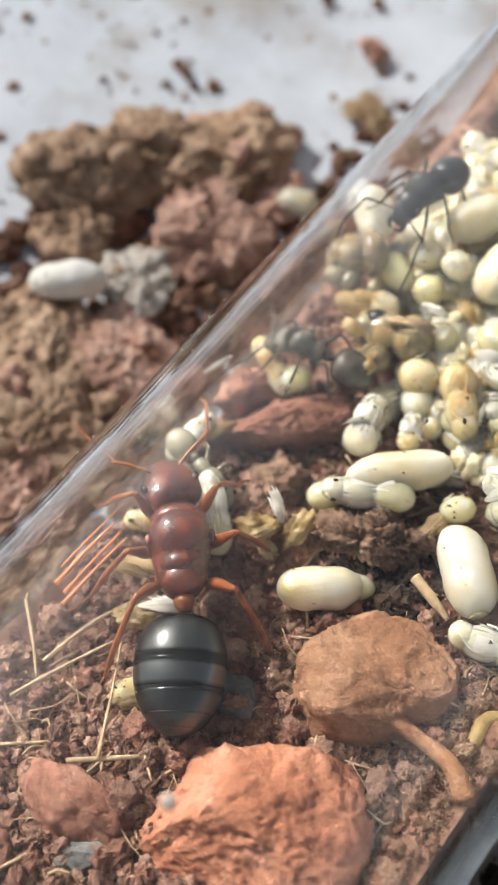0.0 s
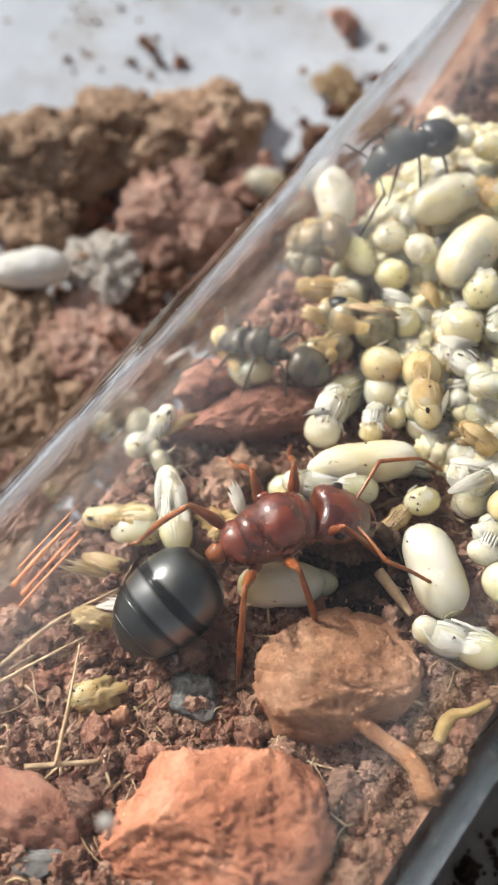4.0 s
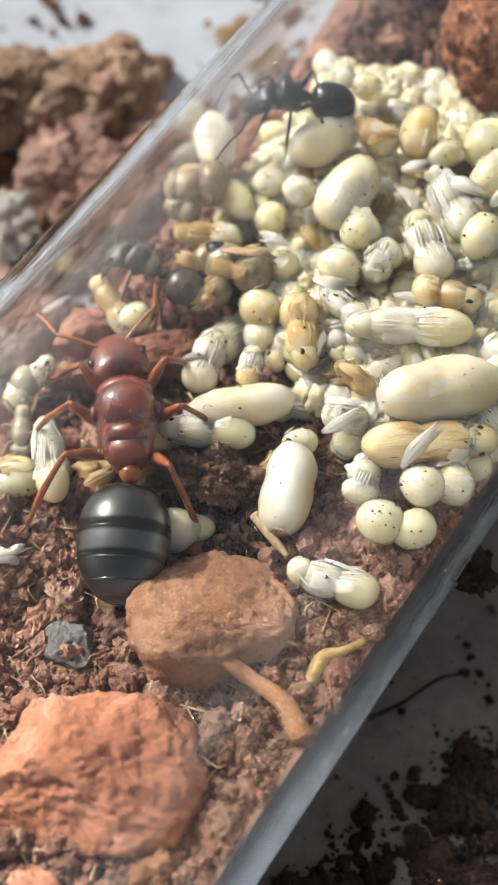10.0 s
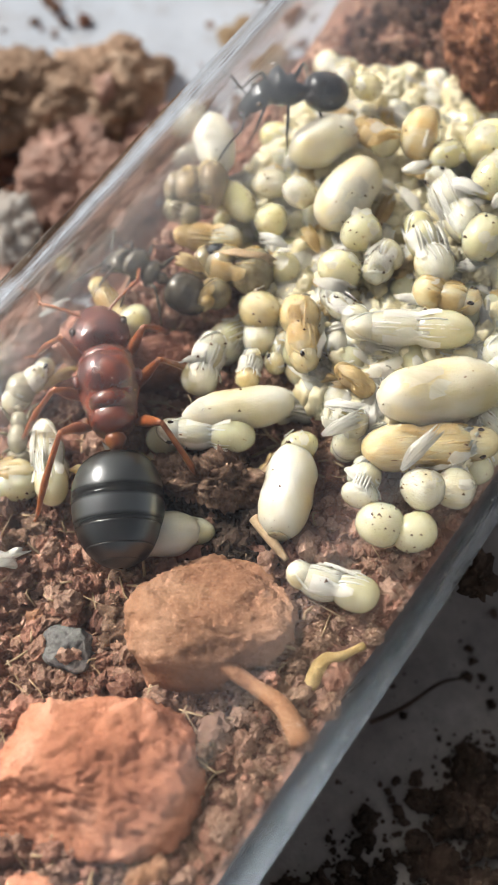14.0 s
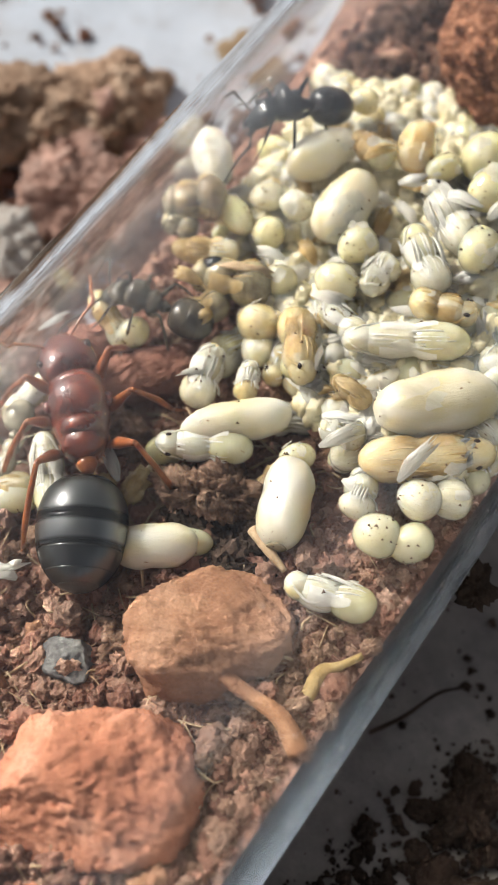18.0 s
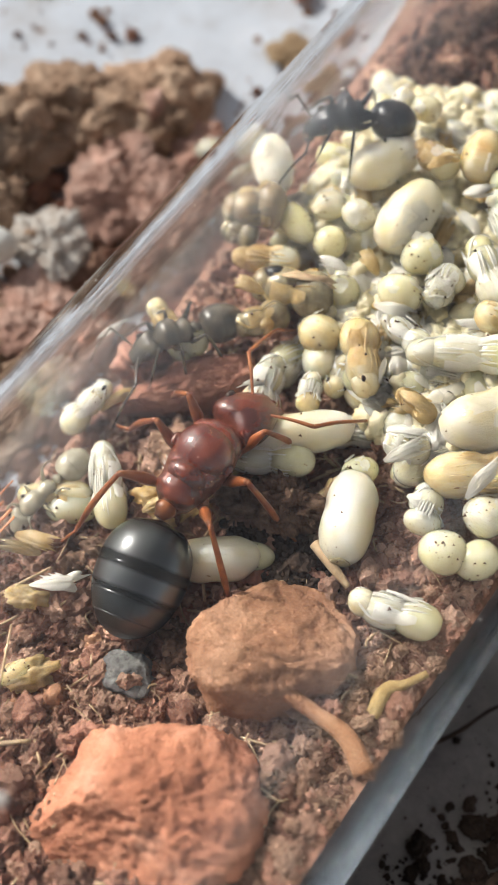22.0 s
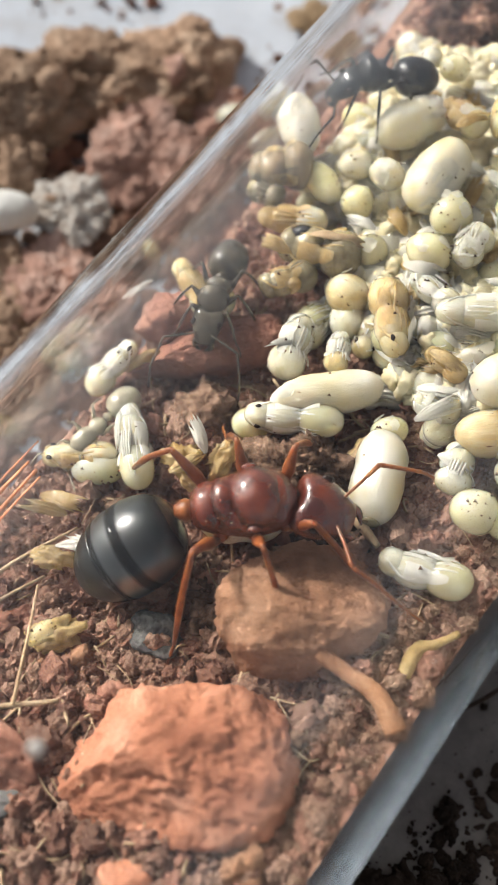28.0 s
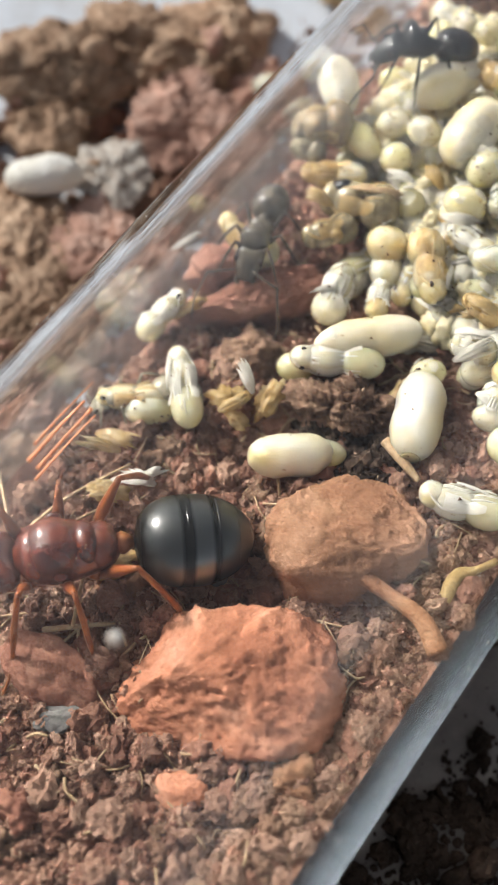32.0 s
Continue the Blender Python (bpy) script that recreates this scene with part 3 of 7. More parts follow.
Q_LEG = material("queen_leg", [(0.12, 0.030, 0.009), (0.21, 0.060, 0.017), (0.30, 0.100, 0.030)], 0.6, 0.32, 0.08, 0.05, 0.15, coat=0.2, subsurface=0.15)
BLACK = material("black_cuticle", [(0.008, 0.008, 0.009), (0.016, 0.015, 0.016), (0.035, 0.031, 0.028)], 0.6, 0.16, 0.2, 0.06, 0.2, coat=0.6)
GREYANT = material("grey_cuticle", [(0.035, 0.029, 0.021), (0.072, 0.058, 0.041), (0.125, 0.102, 0.072)], 0.5, 0.16, 0.2, 0.06, 0.2, coat=0.6)
PALEANT = material("pale_cuticle", [(0.18, 0.16, 0.11), (0.28, 0.25, 0.18), (0.38, 0.35, 0.26)], 0.5, 0.25, 0.1, 0.06, 0.15, coat=0.35, subsurface=0.2)
STRAW = material("straw", [(0.240, 0.156, 0.084), (0.352, 0.242, 0.137), (0.440, 0.328, 0.213)], 0.7, 0.7, 0.4, 0.08, 0.2, anis=(1, 1, 1))
STICK = material("orange_root", [(0.30, 0.13, 0.06), (0.42, 0.20, 0.10), (0.50, 0.28, 0.16)], 0.8, 0.8, 0.7, 0.1, 0.2)
YELROOT = material("yellow_root", [(0.236, 0.150, 0.046), (0.315, 0.212, 0.081), (0.367, 0.268, 0.127)], 0.6, 0.7, 0.6, 0.1, 0.2)
GREYROCK = material("grey_chip", [(0.074, 0.068, 0.068), (0.124, 0.118, 0.112), (0.174, 0.167, 0.161)], 0.7, 0.8, 0.6, 0.1, 0.25)


# ---- shapes ----
def lathe(bm, prof, seg=20, wide=1.0, high=1.0, bend=0.0, mat=None):
    """Rings along x; prof: (x, radius) or (x, radius, lift). Ends close to a point."""
    mat = mat or Matrix.Identity(4)
    rings = []
    for row in prof:
        x, r = row[0], max(row[1], 1e-3)
        lift = row[2] if len(row) > 2 else 0.0
        ring = []
        for k in range(seg):
            a = 2 * math.pi * k / seg
            ring.append(bm.verts.new(mat @ Vector((x, r * wide * math.cos(a), r * high * math.sin(a) + lift - bend * x * x))))
        rings.append(ring)
    for a, b in zip(rings, rings[1:]):
        for k in range(seg):
            bm.faces.new((a[k], a[(k + 1) % seg], b[(k + 1) % seg], b[k]))
    bm.faces.new(list(reversed(rings[0])))
    bm.faces.new(rings[-1])
    return bm


def oval(length, width, blunt=2.2, n=14, segments=0, groove=0.04, skew=0.0):
    """A profile for lathe(): a blunt-ended oval, ringed where segments are asked for."""
    prof = []
    for i in range(n + 1):
        a = -math.cos(math.pi * i / n)
        r = (1 - abs(a) ** blunt) ** 0.5 * (1 + skew * a)
        if segments:
            r *= 1 - groove * abs(math.sin(a * math.pi * segments / 2)) ** 8
        prof.append((a * length / 2, r * width / 2))
    return prof


def strand(bm, pts, radii, seg=7):
    """A round strand through points, with its thickness from radii."""
    pts = [Vector(p) for p in pts]
    rings = []
    for i, p in enumerate(pts):
        d = (pts[min(i + 1, len(pts) - 1)] - pts[max(i - 1, 0)]).normalized()
        side = d.cross(Vector((0.123, 0.31, 1))).normalized()
        up = side.cross(d)
        r = radii[i] if isinstance(radii, (list, tuple)) else radii
        rings.append([bm.verts.new(p + side * r * math.cos(2 * math.pi * k / seg) + up * r * math.sin(2 * math.pi * k / seg)) for k in range(seg)])
    for a, b in zip(rings, rings[1:]):
        for k in range(seg):
            bm.faces.new((a[k], a[(k + 1) % seg], b[(k + 1) % seg], b[k]))
    bm.faces.new(list(reversed(rings[0])))
    bm.faces.new(rings[-1])
    return bm


def curve_pts(ctrl, n=6):
    """Points on a smooth line through the control points."""
    c = [Vector(p) for p in ctrl]
    c = [c[0] * 2 - c[1]] + c + [c[-1] * 2 - c[-2]]
    out = []
    for i in range(1, len(c) - 2):
        for k in range(n):
            t = k / n
            a, b, d, e = c[i - 1], c[i], c[i + 1], c[i + 2]
            out.append(0.5 * ((2 * b) + (d - a) * t + (2 * a - 5 * b + 4 * d - e) * t * t + (3 * b - a - 3 * d + e) * t ** 3))
    return out + [c[-2]]


def swell(n, a, mid, b, at=0.4):
    """Radii that run from a through mid to b."""
    out = []
    for i in range(n):
        t = i / (n - 1)
        out.append(a + (mid - a) * (t / at) if t < at else mid + (b - mid) * (t - at) / (1 - at))
    return out


def aim(ax, ay, az, bx, by, bz, roll=0.0):
    """The pose midway between two points, x from the first to the second, z upwards."""
    a, b = Vector((ax, ay, az)), Vector((bx, by, bz))
    x = (b - a).normalized()
    y = Vector((0, 0, 1)).cross(x).normalized()
    z = x.cross(y)
    m = Matrix((x, y, z)).transposed().to_4x4()
    return Matrix.Translation((a + b) / 2 * MM) @ m @ pose(0, 0, 0, roll), (b - a).length


# ---- ants ----
def leg_meshes(thing, name, hip, yaw, length, thick, mat, lift=42.0, drop=0.0):
    """A leg as a part at its hip, x outwards: coxa, femur, tibia and tarsus are its sub-parts."""
    leg = new(name)
    leg.empty_display_size = 0.0005
    leg.parent = thing
    leg.matrix_basis = at_mm(*hip, 0, 0, yaw)
    knee = Vector((0.34 * length, 0, 0.36 * length))
    ankle = Vector((0.74 * length, 0.03 * length, -0.22 * length - drop))
    toe = Vector((1.02 * length, 0.0, -0.48 * length - drop))
    c0 = Vector((0.07 * length, 0, -0.06 * length))
    bm = strand(bmesh.new(), curve_pts([(0, 0, 0), c0 * 0.6, c0], 4), swell(9, thick * 1.3, thick * 1.7, thick), 8)
    part("coxa", bm, mat, leg)
    bm = strand(bmesh.new(), curve_pts([c0, c0.lerp(knee, 0.5) + Vector((0, 0, 0.03 * length)), knee], 5), swell(11, thick * 0.7, thick * 1.35, thick * 0.6, 0.4), 8)
    part("femur", bm, mat, leg)
    bm = strand(bmesh.new(), curve_pts([knee, knee.lerp(ankle, 0.5) + Vector((0.02 * length, 0, 0.02 * length)), ankle], 5), swell(11, thick * 0.55, thick * 0.75, thick * 0.45, 0.6), 8)
    part("tibia", bm, mat, leg)
    pts = curve_pts([ankle, ankle.lerp(toe, 0.5) + Vector((0.02 * length, 0.02 * length, 0)), toe], 6)
    bm = strand(bmesh.new(), pts, [thick * (0.38 if i % 3 else 0.28) for i in range(len(pts))], 6)
    part("tarsus", bm, mat, leg)
    return leg


LEG_HIPS = [(0.95, 0.62, 48), (0.05, 0.72, 90), (-0.75, 0.62, 140)]
LEG_LENGTH = [3.0, 3.3, 4.5]


def ant(name, size, head_mat, body_mat, gaster_mat, leg_mat, petiole_mat, queenly, label, legs=True, antenna_spread=40, stout=1.0, plump=1.0):
    """An ant about the middle of its thorax, x towards the head. size 1 is the queen."""
    thing = new(name)
    thing.empty_display_size = 0.001
    tagged(thing, label, "ant")
    k = size

    def sc(prof):
        return [tuple(v * k for v in row) for row in prof]

    # thorax
    bm = bmesh.new()
    if queenly:
        lathe(bm, sc([(-1.68, 0.30, -0.15), (-1.5, 0.5, -0.16), (-1.1, 0.66, -0.12), (-0.7, 0.76, -0.08), (-0.2, 0.86, -0.05), (0.3, 0.88, -0.05), (0.8, 0.78, -0.08), (1.15, 0.56, -0.1), (1.42, 0.28, -0.08)]), 28, wide=1.12, high=1.0)
    else:
        lathe(bm, sc([(-1.5, 0.2, -0.1), (-1.35, 0.42, -0.05), (-0.9, 0.52, 0.0), (-0.55, 0.44, -0.02), (-0.42, 0.40, -0.03), (-0.2, 0.52, 0.06), (0.3, 0.62, 0.12), (0.5, 0.56, 0.1), (0.62, 0.60, 0.1), (1.0, 0.56, 0.05), (1.3, 0.34, -0.02), (1.45, 0.2, -0.05)]), 22, wide=1.15)
        for v in bm.verts:
            v.co = Vector((v.co.x * stout, v.co.y * plump, v.co.z * plump))
    part("thorax", bm, body_mat, thing)
    if queenly:
        for name, at, size3 in (("pronotum", (0.84, 0, 0.06), (1.05, 1.76, 1.44)), ("mesoscutum", (0.24, 0, 0.28), (1.72, 1.88, 1.62)), ("scutellum", (-0.70, 0, 0.34), (0.84, 1.36, 1.14)), ("propodeum", (-1.12, 0, 0.04), (1.15, 1.50, 1.36))):
            bm = lathe(bmesh.new(), [(x / size3[1] * size3[1], r * size3[1]) for x, r in sc(oval(size3[0], 1.0, 2.1, 18))], 30, wide=1.0, high=size3[2] / size3[1], mat=Matrix.Translation(Vector(at) * k))
            for v in bm.verts:
                # a shallow furrow along the back and fine unevenness
                v.co.z -= 0.05 * k * math.exp(-(v.co.y / (0.10 * k)) ** 2) * (name == "mesoscutum") + 0.012 * noise.noise(v.co * 5)
            part(name, bm, body_mat, thing)
        rnd, bm = random.Random(8), bmesh.new()
        for _ in range(60):
            a, x = rnd.gauss(0, 1.0), rnd.uniform(-1.4, 1.1)
            r = 0.92 * math.sqrt(max(0.1, 1 - (x / 1.75) ** 2)) * k
            q = rnd.uniform(0.008, 0.03)
            bmesh.ops.create_icosphere(bm, subdivisions=1, radius=q, matrix=Matrix.Translation((x * k, r * math.sin(a), r * math.cos(a) + 0.17 * k)) @ Matrix.Diagonal((1, rnd.uniform(0.5, 1), 0.7, 1)))
        part("clinging_dust", bm, STRAW, thing, "pale grains of dust clinging to the back", False)
        for s in (-1, 1):
            bm = lathe(bmesh.new(), sc(oval(0.45, 0.26)), 10, mat=Matrix.Translation((0.12 * k, s * 0.97 * k, 0.35 * k)))
            part("wing_stub", bm, body_mat, thing, "dark stub where a wing was shed")
    bm = lathe(bmesh.new(), sc([(-0.36, 0.16), (-0.26, 0.2), (-0.16, 0.27), (-0.02, 0.32), (0.12, 0.27), (0.24, 0.16)]), 16, wide=1.1, high=1.1, mat=Matrix.Translation((-1.78 * k * stout, 0, -0.05 * k)))
    part("petiole", bm, petiole_mat, thing, "orange scale-like waist node")
    # gaster: an Empty at the waist joint, its plates as sub-parts
    gaster = new("gaster")
    gaster.empty_display_size = 0.0005
    gaster.parent = thing
    gaster.matrix_basis = at_mm(-1.65 * k * stout, 0, -0.15 * k, 0, -4, 0)
    glen, gwid = (3.7, 2.8) if queenly else (2.5, 2.1)
    x0 = -0.42
    cuts = [0.0, 0.40, 0.66, 0.83, 0.94, 1.0]

    def girth(u):
        return gwid / 2 * (max(0.0, 1 - abs(2 * (u ** 0.88) - 1) ** 2.25)) ** 0.5

    for i in range(5):
        a, b = cuts[i], cuts[i + 1]
        prof = []
        for j in range(9):
            u = a + (b - a) * j / 8
            prof.append(((x0 - glen * u), girth(u) + 0.002 * (j / 8) + 0.005 * (5 - i), -0.10 * u))
        prof.insert(8, (x0 - glen * (b - 0.004), girth(b - 0.004) + 0.002 + 0.005 * (5 - i), -0.10 * b))
        prof.append((x0 - glen * b + 0.01, girth(b) - 0.03, -0.10 * b))
        bm = lathe(bmesh.new(), sc(list(reversed(prof))), 40, wide=1.0, high=0.93)
        part("tergite", bm, gaster_mat, gaster, "" if i else "dark shining first plate of the gaster")
    # head: an Empty at the neck
    head = new("head")
    head.empty_display_size = 0.0005
    head.parent = thing
    head.matrix_basis = at_mm(1.25 * k * stout, 0, 0.05 * k, 0, 20 if queenly else 46, 0)
    hw = 1.0 if queenly else 0.82
    bm = lathe(bmesh.new(), sc([(0.0, 0.3), (0.03, 0.62), (0.13, 0.84), (0.34, 0.97), (0.7, 1.0), (1.05, 0.93), (1.4, 0.78), (1.68, 0.62), (1.84, 0.50), (1.92, 0.3)]), 32, wide=hw * 0.97, high=0.62 * hw)
    for v in bm.verts:
        # a hollow at the nape, a shallow furrow down the face
        v.co.x += 0.22 * k * math.exp(-(v.co.y / (0.45 * k)) ** 2) * max(0.0, 1 - v.co.x / (0.6 * k))
        v.co.z -= 0.04 * k * math.exp(-(v.co.y / (0.09 * k)) ** 2) * (v.co.z > 0)
    part("cranium", bm, head_mat, head)
    for s in (-1, 1):
        bm = lathe(bmesh.new(), sc(oval(0.38, 0.26)), 12, mat=Matrix.Translation((0.78 * k, s * 0.82 * hw * k, 0.30 * k)) @ pose(0, 0, 0, 0, 0, s * 12))
        part("eye", bm, EYE, head, "black oval compound eye")
        bm = strand(bmesh.new(), curve_pts([(1.7 * k, s * 0.42 * k, -0.1 * k), (2.05 * k, s * 0.4 * k, -0.18 * k), (2.25 * k, s * 0.06 * k, -0.2 * k)], 5), swell(11, 0.17 * k, 0.15 * k, 0.03 * k), 8)
        part("mandible", bm, head_mat, head)
        a0 = Vector((1.3 * k, s * 0.3 * k, 0.28 * k))
        sp = radians(antenna_spread)
        a1 = a0 + Vector((0.95 * math.cos(sp), s * 1.6 * math.sin(sp) + s * 0.3, 0.5)) * k
        a2 = a1 + Vector((1.65, s * 0.42, -0.3)) * k
        a3 = a2 + Vector((1.15, s * 0.02, -0.7)) * k
        bm = strand(bmesh.new(), curve_pts([a0, a0.lerp(a1, 0.5) + Vector((0, 0, 0.06 * k)), a1], 5), swell(11, 0.045 * k, 0.055 * k, 0.075 * k, 0.6), 8)
        part("antenna_scape", bm, leg_mat, head)
        pts = curve_pts([a1, a1.lerp(a2, 0.5) + Vector((0, 0, 0.08 * k)), a2, a3], 7)
        bm = strand(bmesh.new(), pts, [k * (0.072 if i % 2 else 0.058) * (1.1 - 0.35 * i / len(pts)) for i in range(len(pts))], 8)
        part("antenna_flagellum", bm, leg_mat if queenly else body_mat, head)
    made = []
    if legs:
        for s in (1, -1):
            for (hx, hy, yaw), ln in zip(LEG_HIPS, LEG_LENGTH):
                ln2 = ln if queenly else ln * 0.72
                made.append(leg_meshes(thing, "leg", (hx * k * stout, s * hy * 0.8 * k * (1 if queenly else 0.7), -0.45 * k), s * yaw, ln2 * k, 0.15 * k if queenly else 0.12 * k, leg_mat, drop=(0.5 if queenly else 0.3) * k))
    return thing, {"head": head, "gaster": gaster, "legs": made}


QUEEN_PITCH = -4


def queen_leg(i, swing):
    s = 1 if i < 3 else -1
    hx, hy, yaw = LEG_HIPS[i % 3]
    return at_mm(hx, s * hy * 0.8, -0.45, 0, 0, s * yaw + swing)


queen, queen_parts = ant("queen_ant", 0.97, Q_RED, Q_RED, Q_GASTER, Q_LEG, Q_PETIOLE, True, "large queen ant, glossy dark-red thorax and banded black gaster")
black_worker, _ = ant("worker_ant", 0.64, BLACK, BLACK, BLACK, BLACK, BLACK, False, "shiny black worker ant climbing over the brood", antenna_spread=60, stout=0.5, plump=1.45)
grey_worker, _ = ant("worker_ant", 0.62, GREYANT, GREYANT, GREYANT, GREYANT, GREYANT, False, "dark grey worker ant beside the red splinter", antenna_spread=55, stout=0.68, plump=1.2)
pale_worker, _ = ant("worker_ant", 0.46, PALEANT, PALEANT, PALEANT, PALEANT, PALEANT, False, "pale greyish young worker ant near the glass", antenna_spread=55)


# ---- brood ----
SEED = random.Random(77)
PALE = []  # the pale bodies among them
TOPS = []  # pose, length and width of every body, for the dirt that lies on it


def wobble(bm, amount):
    """Makes a body less regular: soft dents and swellings."""
    off = Vector((SEED.uniform(0, 50), SEED.uniform(0, 50), 0))
    for v in bm.verts:
        v.co += v.co.normalized() * amount * noise.noise(v.co * 1.2 + off)


def cocoon(ax, ay, az, bx, by, bz, width, label="cream-white silk cocoon with a few dark specks", spot=True, mat=None):
    m, length = aim(ax, ay, az, bx, by, bz)
    thing = new("cocoon")
    thing.empty_display_size = 0.0005
    bm = lathe(bmesh.new(), oval(length, width * 1.06, 2.6, 40, skew=SEED.uniform(-0.06, 0.06)), 40, bend=SEED.uniform(-0.02, 0.02))
    off = SEED.uniform(0, 40)
    for v in bm.verts:
        v.co += v.co.normalized() * (0.08 * noise.noise(v.co * 0.9 + Vector((off, 3, 0))) - 0.07 * max(0.0, 0.42 - abs(noise.noise(v.co * 0.8 + Vector((off, 9, 4))))) - 0.10 * max(0.0, noise.noise(v.co * 1.1 + Vector((off, 2, 7)))) + 0.03 * fractal(v.co * 2.4 + Vector((off, 0, 0)), 3))
    part("shell", bm, mat or COCOON, thing)
    if spot:
        bm = lathe(bmesh.new(), oval(0.18, width * 0.42, 2, 6), 12, mat=Matrix.Translation((length / 2 - 0.09, 0, -0.05)))
        part("dark_end", bm, GREYPUPA, thing, "small dark patch at one end")
    thing.matrix_basis = m
    TOPS.append((m, length, width))
    return tagged(thing, label, "cocoon", "cocoons in the tube")


def larva(x, y, z, length, width, rz=0.0, ry=0.0, mat=None, label="plump glossy cream-yellow ant larva", rings=6):
    bm = lathe(bmesh.new(), oval(length, width, 2.1, 24, rings, 0.018, SEED.uniform(0.0, 0.16)), 28, bend=SEED.uniform(0.02, 0.08) / max(length, 1))
    wobble(bm, 0.05)
    ob = link("larva", bm, mat or LARVA)
    place(ob, x, y, z, SEED.uniform(-20, 20), ry, rz)
    TOPS.append((ob.matrix_basis.copy(), length, width))
    return tagged(ob, label, "larva", "larvae in the brood pile")


def pupa(ax, ay, az, bx, by, bz, width=1.2, mat=None, gaster_mat=None, limb=None, label="naked glossy cream pupa with folded legs", roll=0.0, eye=True, wings=True):
    """A naked pupa from its head (a) to the tip of its gaster (b), its belly up so that the folded limbs show."""
    mat, limb = mat or PUPA, {None: SHEATH, PUPA: SHEATH, AMBER: EXUVIA}.get(limb, limb)
    m, length = aim(ax, ay, az, bx, by, bz, roll or SEED.uniform(-45, 45))
    thing = new("pupa")
    thing.empty_display_size = 0.0005
    h, w = length / 2, width / 2

    SPANS = {"head": (0.0, 0.34, 0.72), "thorax": (0.11, 0.68, 0.87), "gaster": (0.49, 1.005, 1.0)}

    def round_at(name, u):
        a, b, top = SPANS[name]
        return top * w * max(0.0, 1 - abs((2 * u - a - b) / (b - a)) ** 2.2) ** 0.5

    def girth(u):
        """The body's radius along it: head, thorax, a slight waist and the gaster."""
        return max(round_at(name, u) for name in SPANS)

    def piece(name, mat, n=14, rings=0):
        u0, u1, _ = SPANS[name]
        prof = []
        for i in range(n + 1):
            u = u0 + (u1 - u0) * (0.5 - 0.5 * math.cos(math.pi * i / n))
            r = round_at(name, u)
            if rings:
                r *= 1 - 0.02 * abs(math.sin((u - u0) / (u1 - u0) * math.pi * rings)) ** 12
            prof.append((-h + u * length, r, -0.10 * w * math.cos((u - 0.45) * 2.6) + 0.1 * w))
        bm = lathe(bmesh.new(), prof, 24, wide=0.97)
        wobble(bm, 0.07)
        return part(name, bm, mat, thing)

    head = piece("head", mat)
    thorax = piece("thorax", mat)
    piece("gaster", gaster_mat or mat, 26, 5)
    if eye:
        for s in (-1, 1):
            bm = lathe(bmesh.new(), oval(0.22, 0.15, 2, 8), 10, mat=Matrix.Translation((-h + length * 0.14, s * w * 0.50, w * 0.47)) @ pose(0, 0, 0, s * -30, 0, s * 15))
            part("eye", bm, EYE, head, "dark oval eye spot")

    def hug(u, phi, lift=0.0):
        r = girth(u) * 0.97 + lift
        return Vector((-h + u * length, r * math.sin(radians(phi)), r * math.cos(radians(phi))))

    for s in (-1, 1):
        for i in range(3):
            end = 0.86 - 0.08 * i + SEED.uniform(-0.05, 0.05)
            ph = 9 + 21 * i + SEED.uniform(-5, 5)
            u1 = 0.24 + 0.05 * i
            us = [u1 + (end - u1) * q / 10 for q in range(11)]
            pts = [hug(u, s * ph * (1.2 - 0.9 * (u - 0.27)), -0.01 + 0.03 * math.sin(9 * u + i)) for u in us]
            part("folded_leg", strand(bmesh.new(), pts, swell(11, 0.03, 0.06, 0.018), 7), limb, thing)
        if wings:
            # a pleated wing sheath, lying back over the flank
            bm, grid = bmesh.new(), {}
            nu, nv = 10, 8
            for a in range(nu + 1):
                u = 0.30 + 0.44 * a / nu
                for b in range(nv + 1):
                    v = b / nv
                    ph = s * (30 + 12 * a / nu + v * 62 * (1 - 0.75 * (a / nu) ** 2))
                    lift = 0.04 + (0.006 if b % 2 else -0.006) + 0.05 * (a / nu) ** 2
                    for k in (0, 1):
                        grid[a, b, k] = bm.verts.new(hug(u, ph, lift - 0.02 * k))
            for a in range(nu):
                for b in range(nv):
                    for k in (0, 1):
                        bm.faces.new((grid[a, b, k], grid[a + 1, b, k], grid[a + 1, b + 1, k], grid[a, b + 1, k]))
            part("wing_sheath", bm, FILM if limb is SHEATH else EXUVIA, thing)
        us = [0.06 + 0.40 * q / 8 for q in range(9)]
        pts = [hug(u, s * (20 + 70 * math.sin((u - 0.06) * 6)), 0.01) for u in us]
        part("folded_antenna", strand(bmesh.new(), pts, 0.042, 6), limb, head)
    TOPS.append((m, length, width))
    if mat in (PUPA, LARVA, SHEATH) and (gaster_mat or mat) in (PUPA, LARVA, SHEATH):
        PALE.append(TOPS[-1])
    thing.matrix_basis = m
    return tagged(thing, label, "pupa", "naked pupae in the tube")


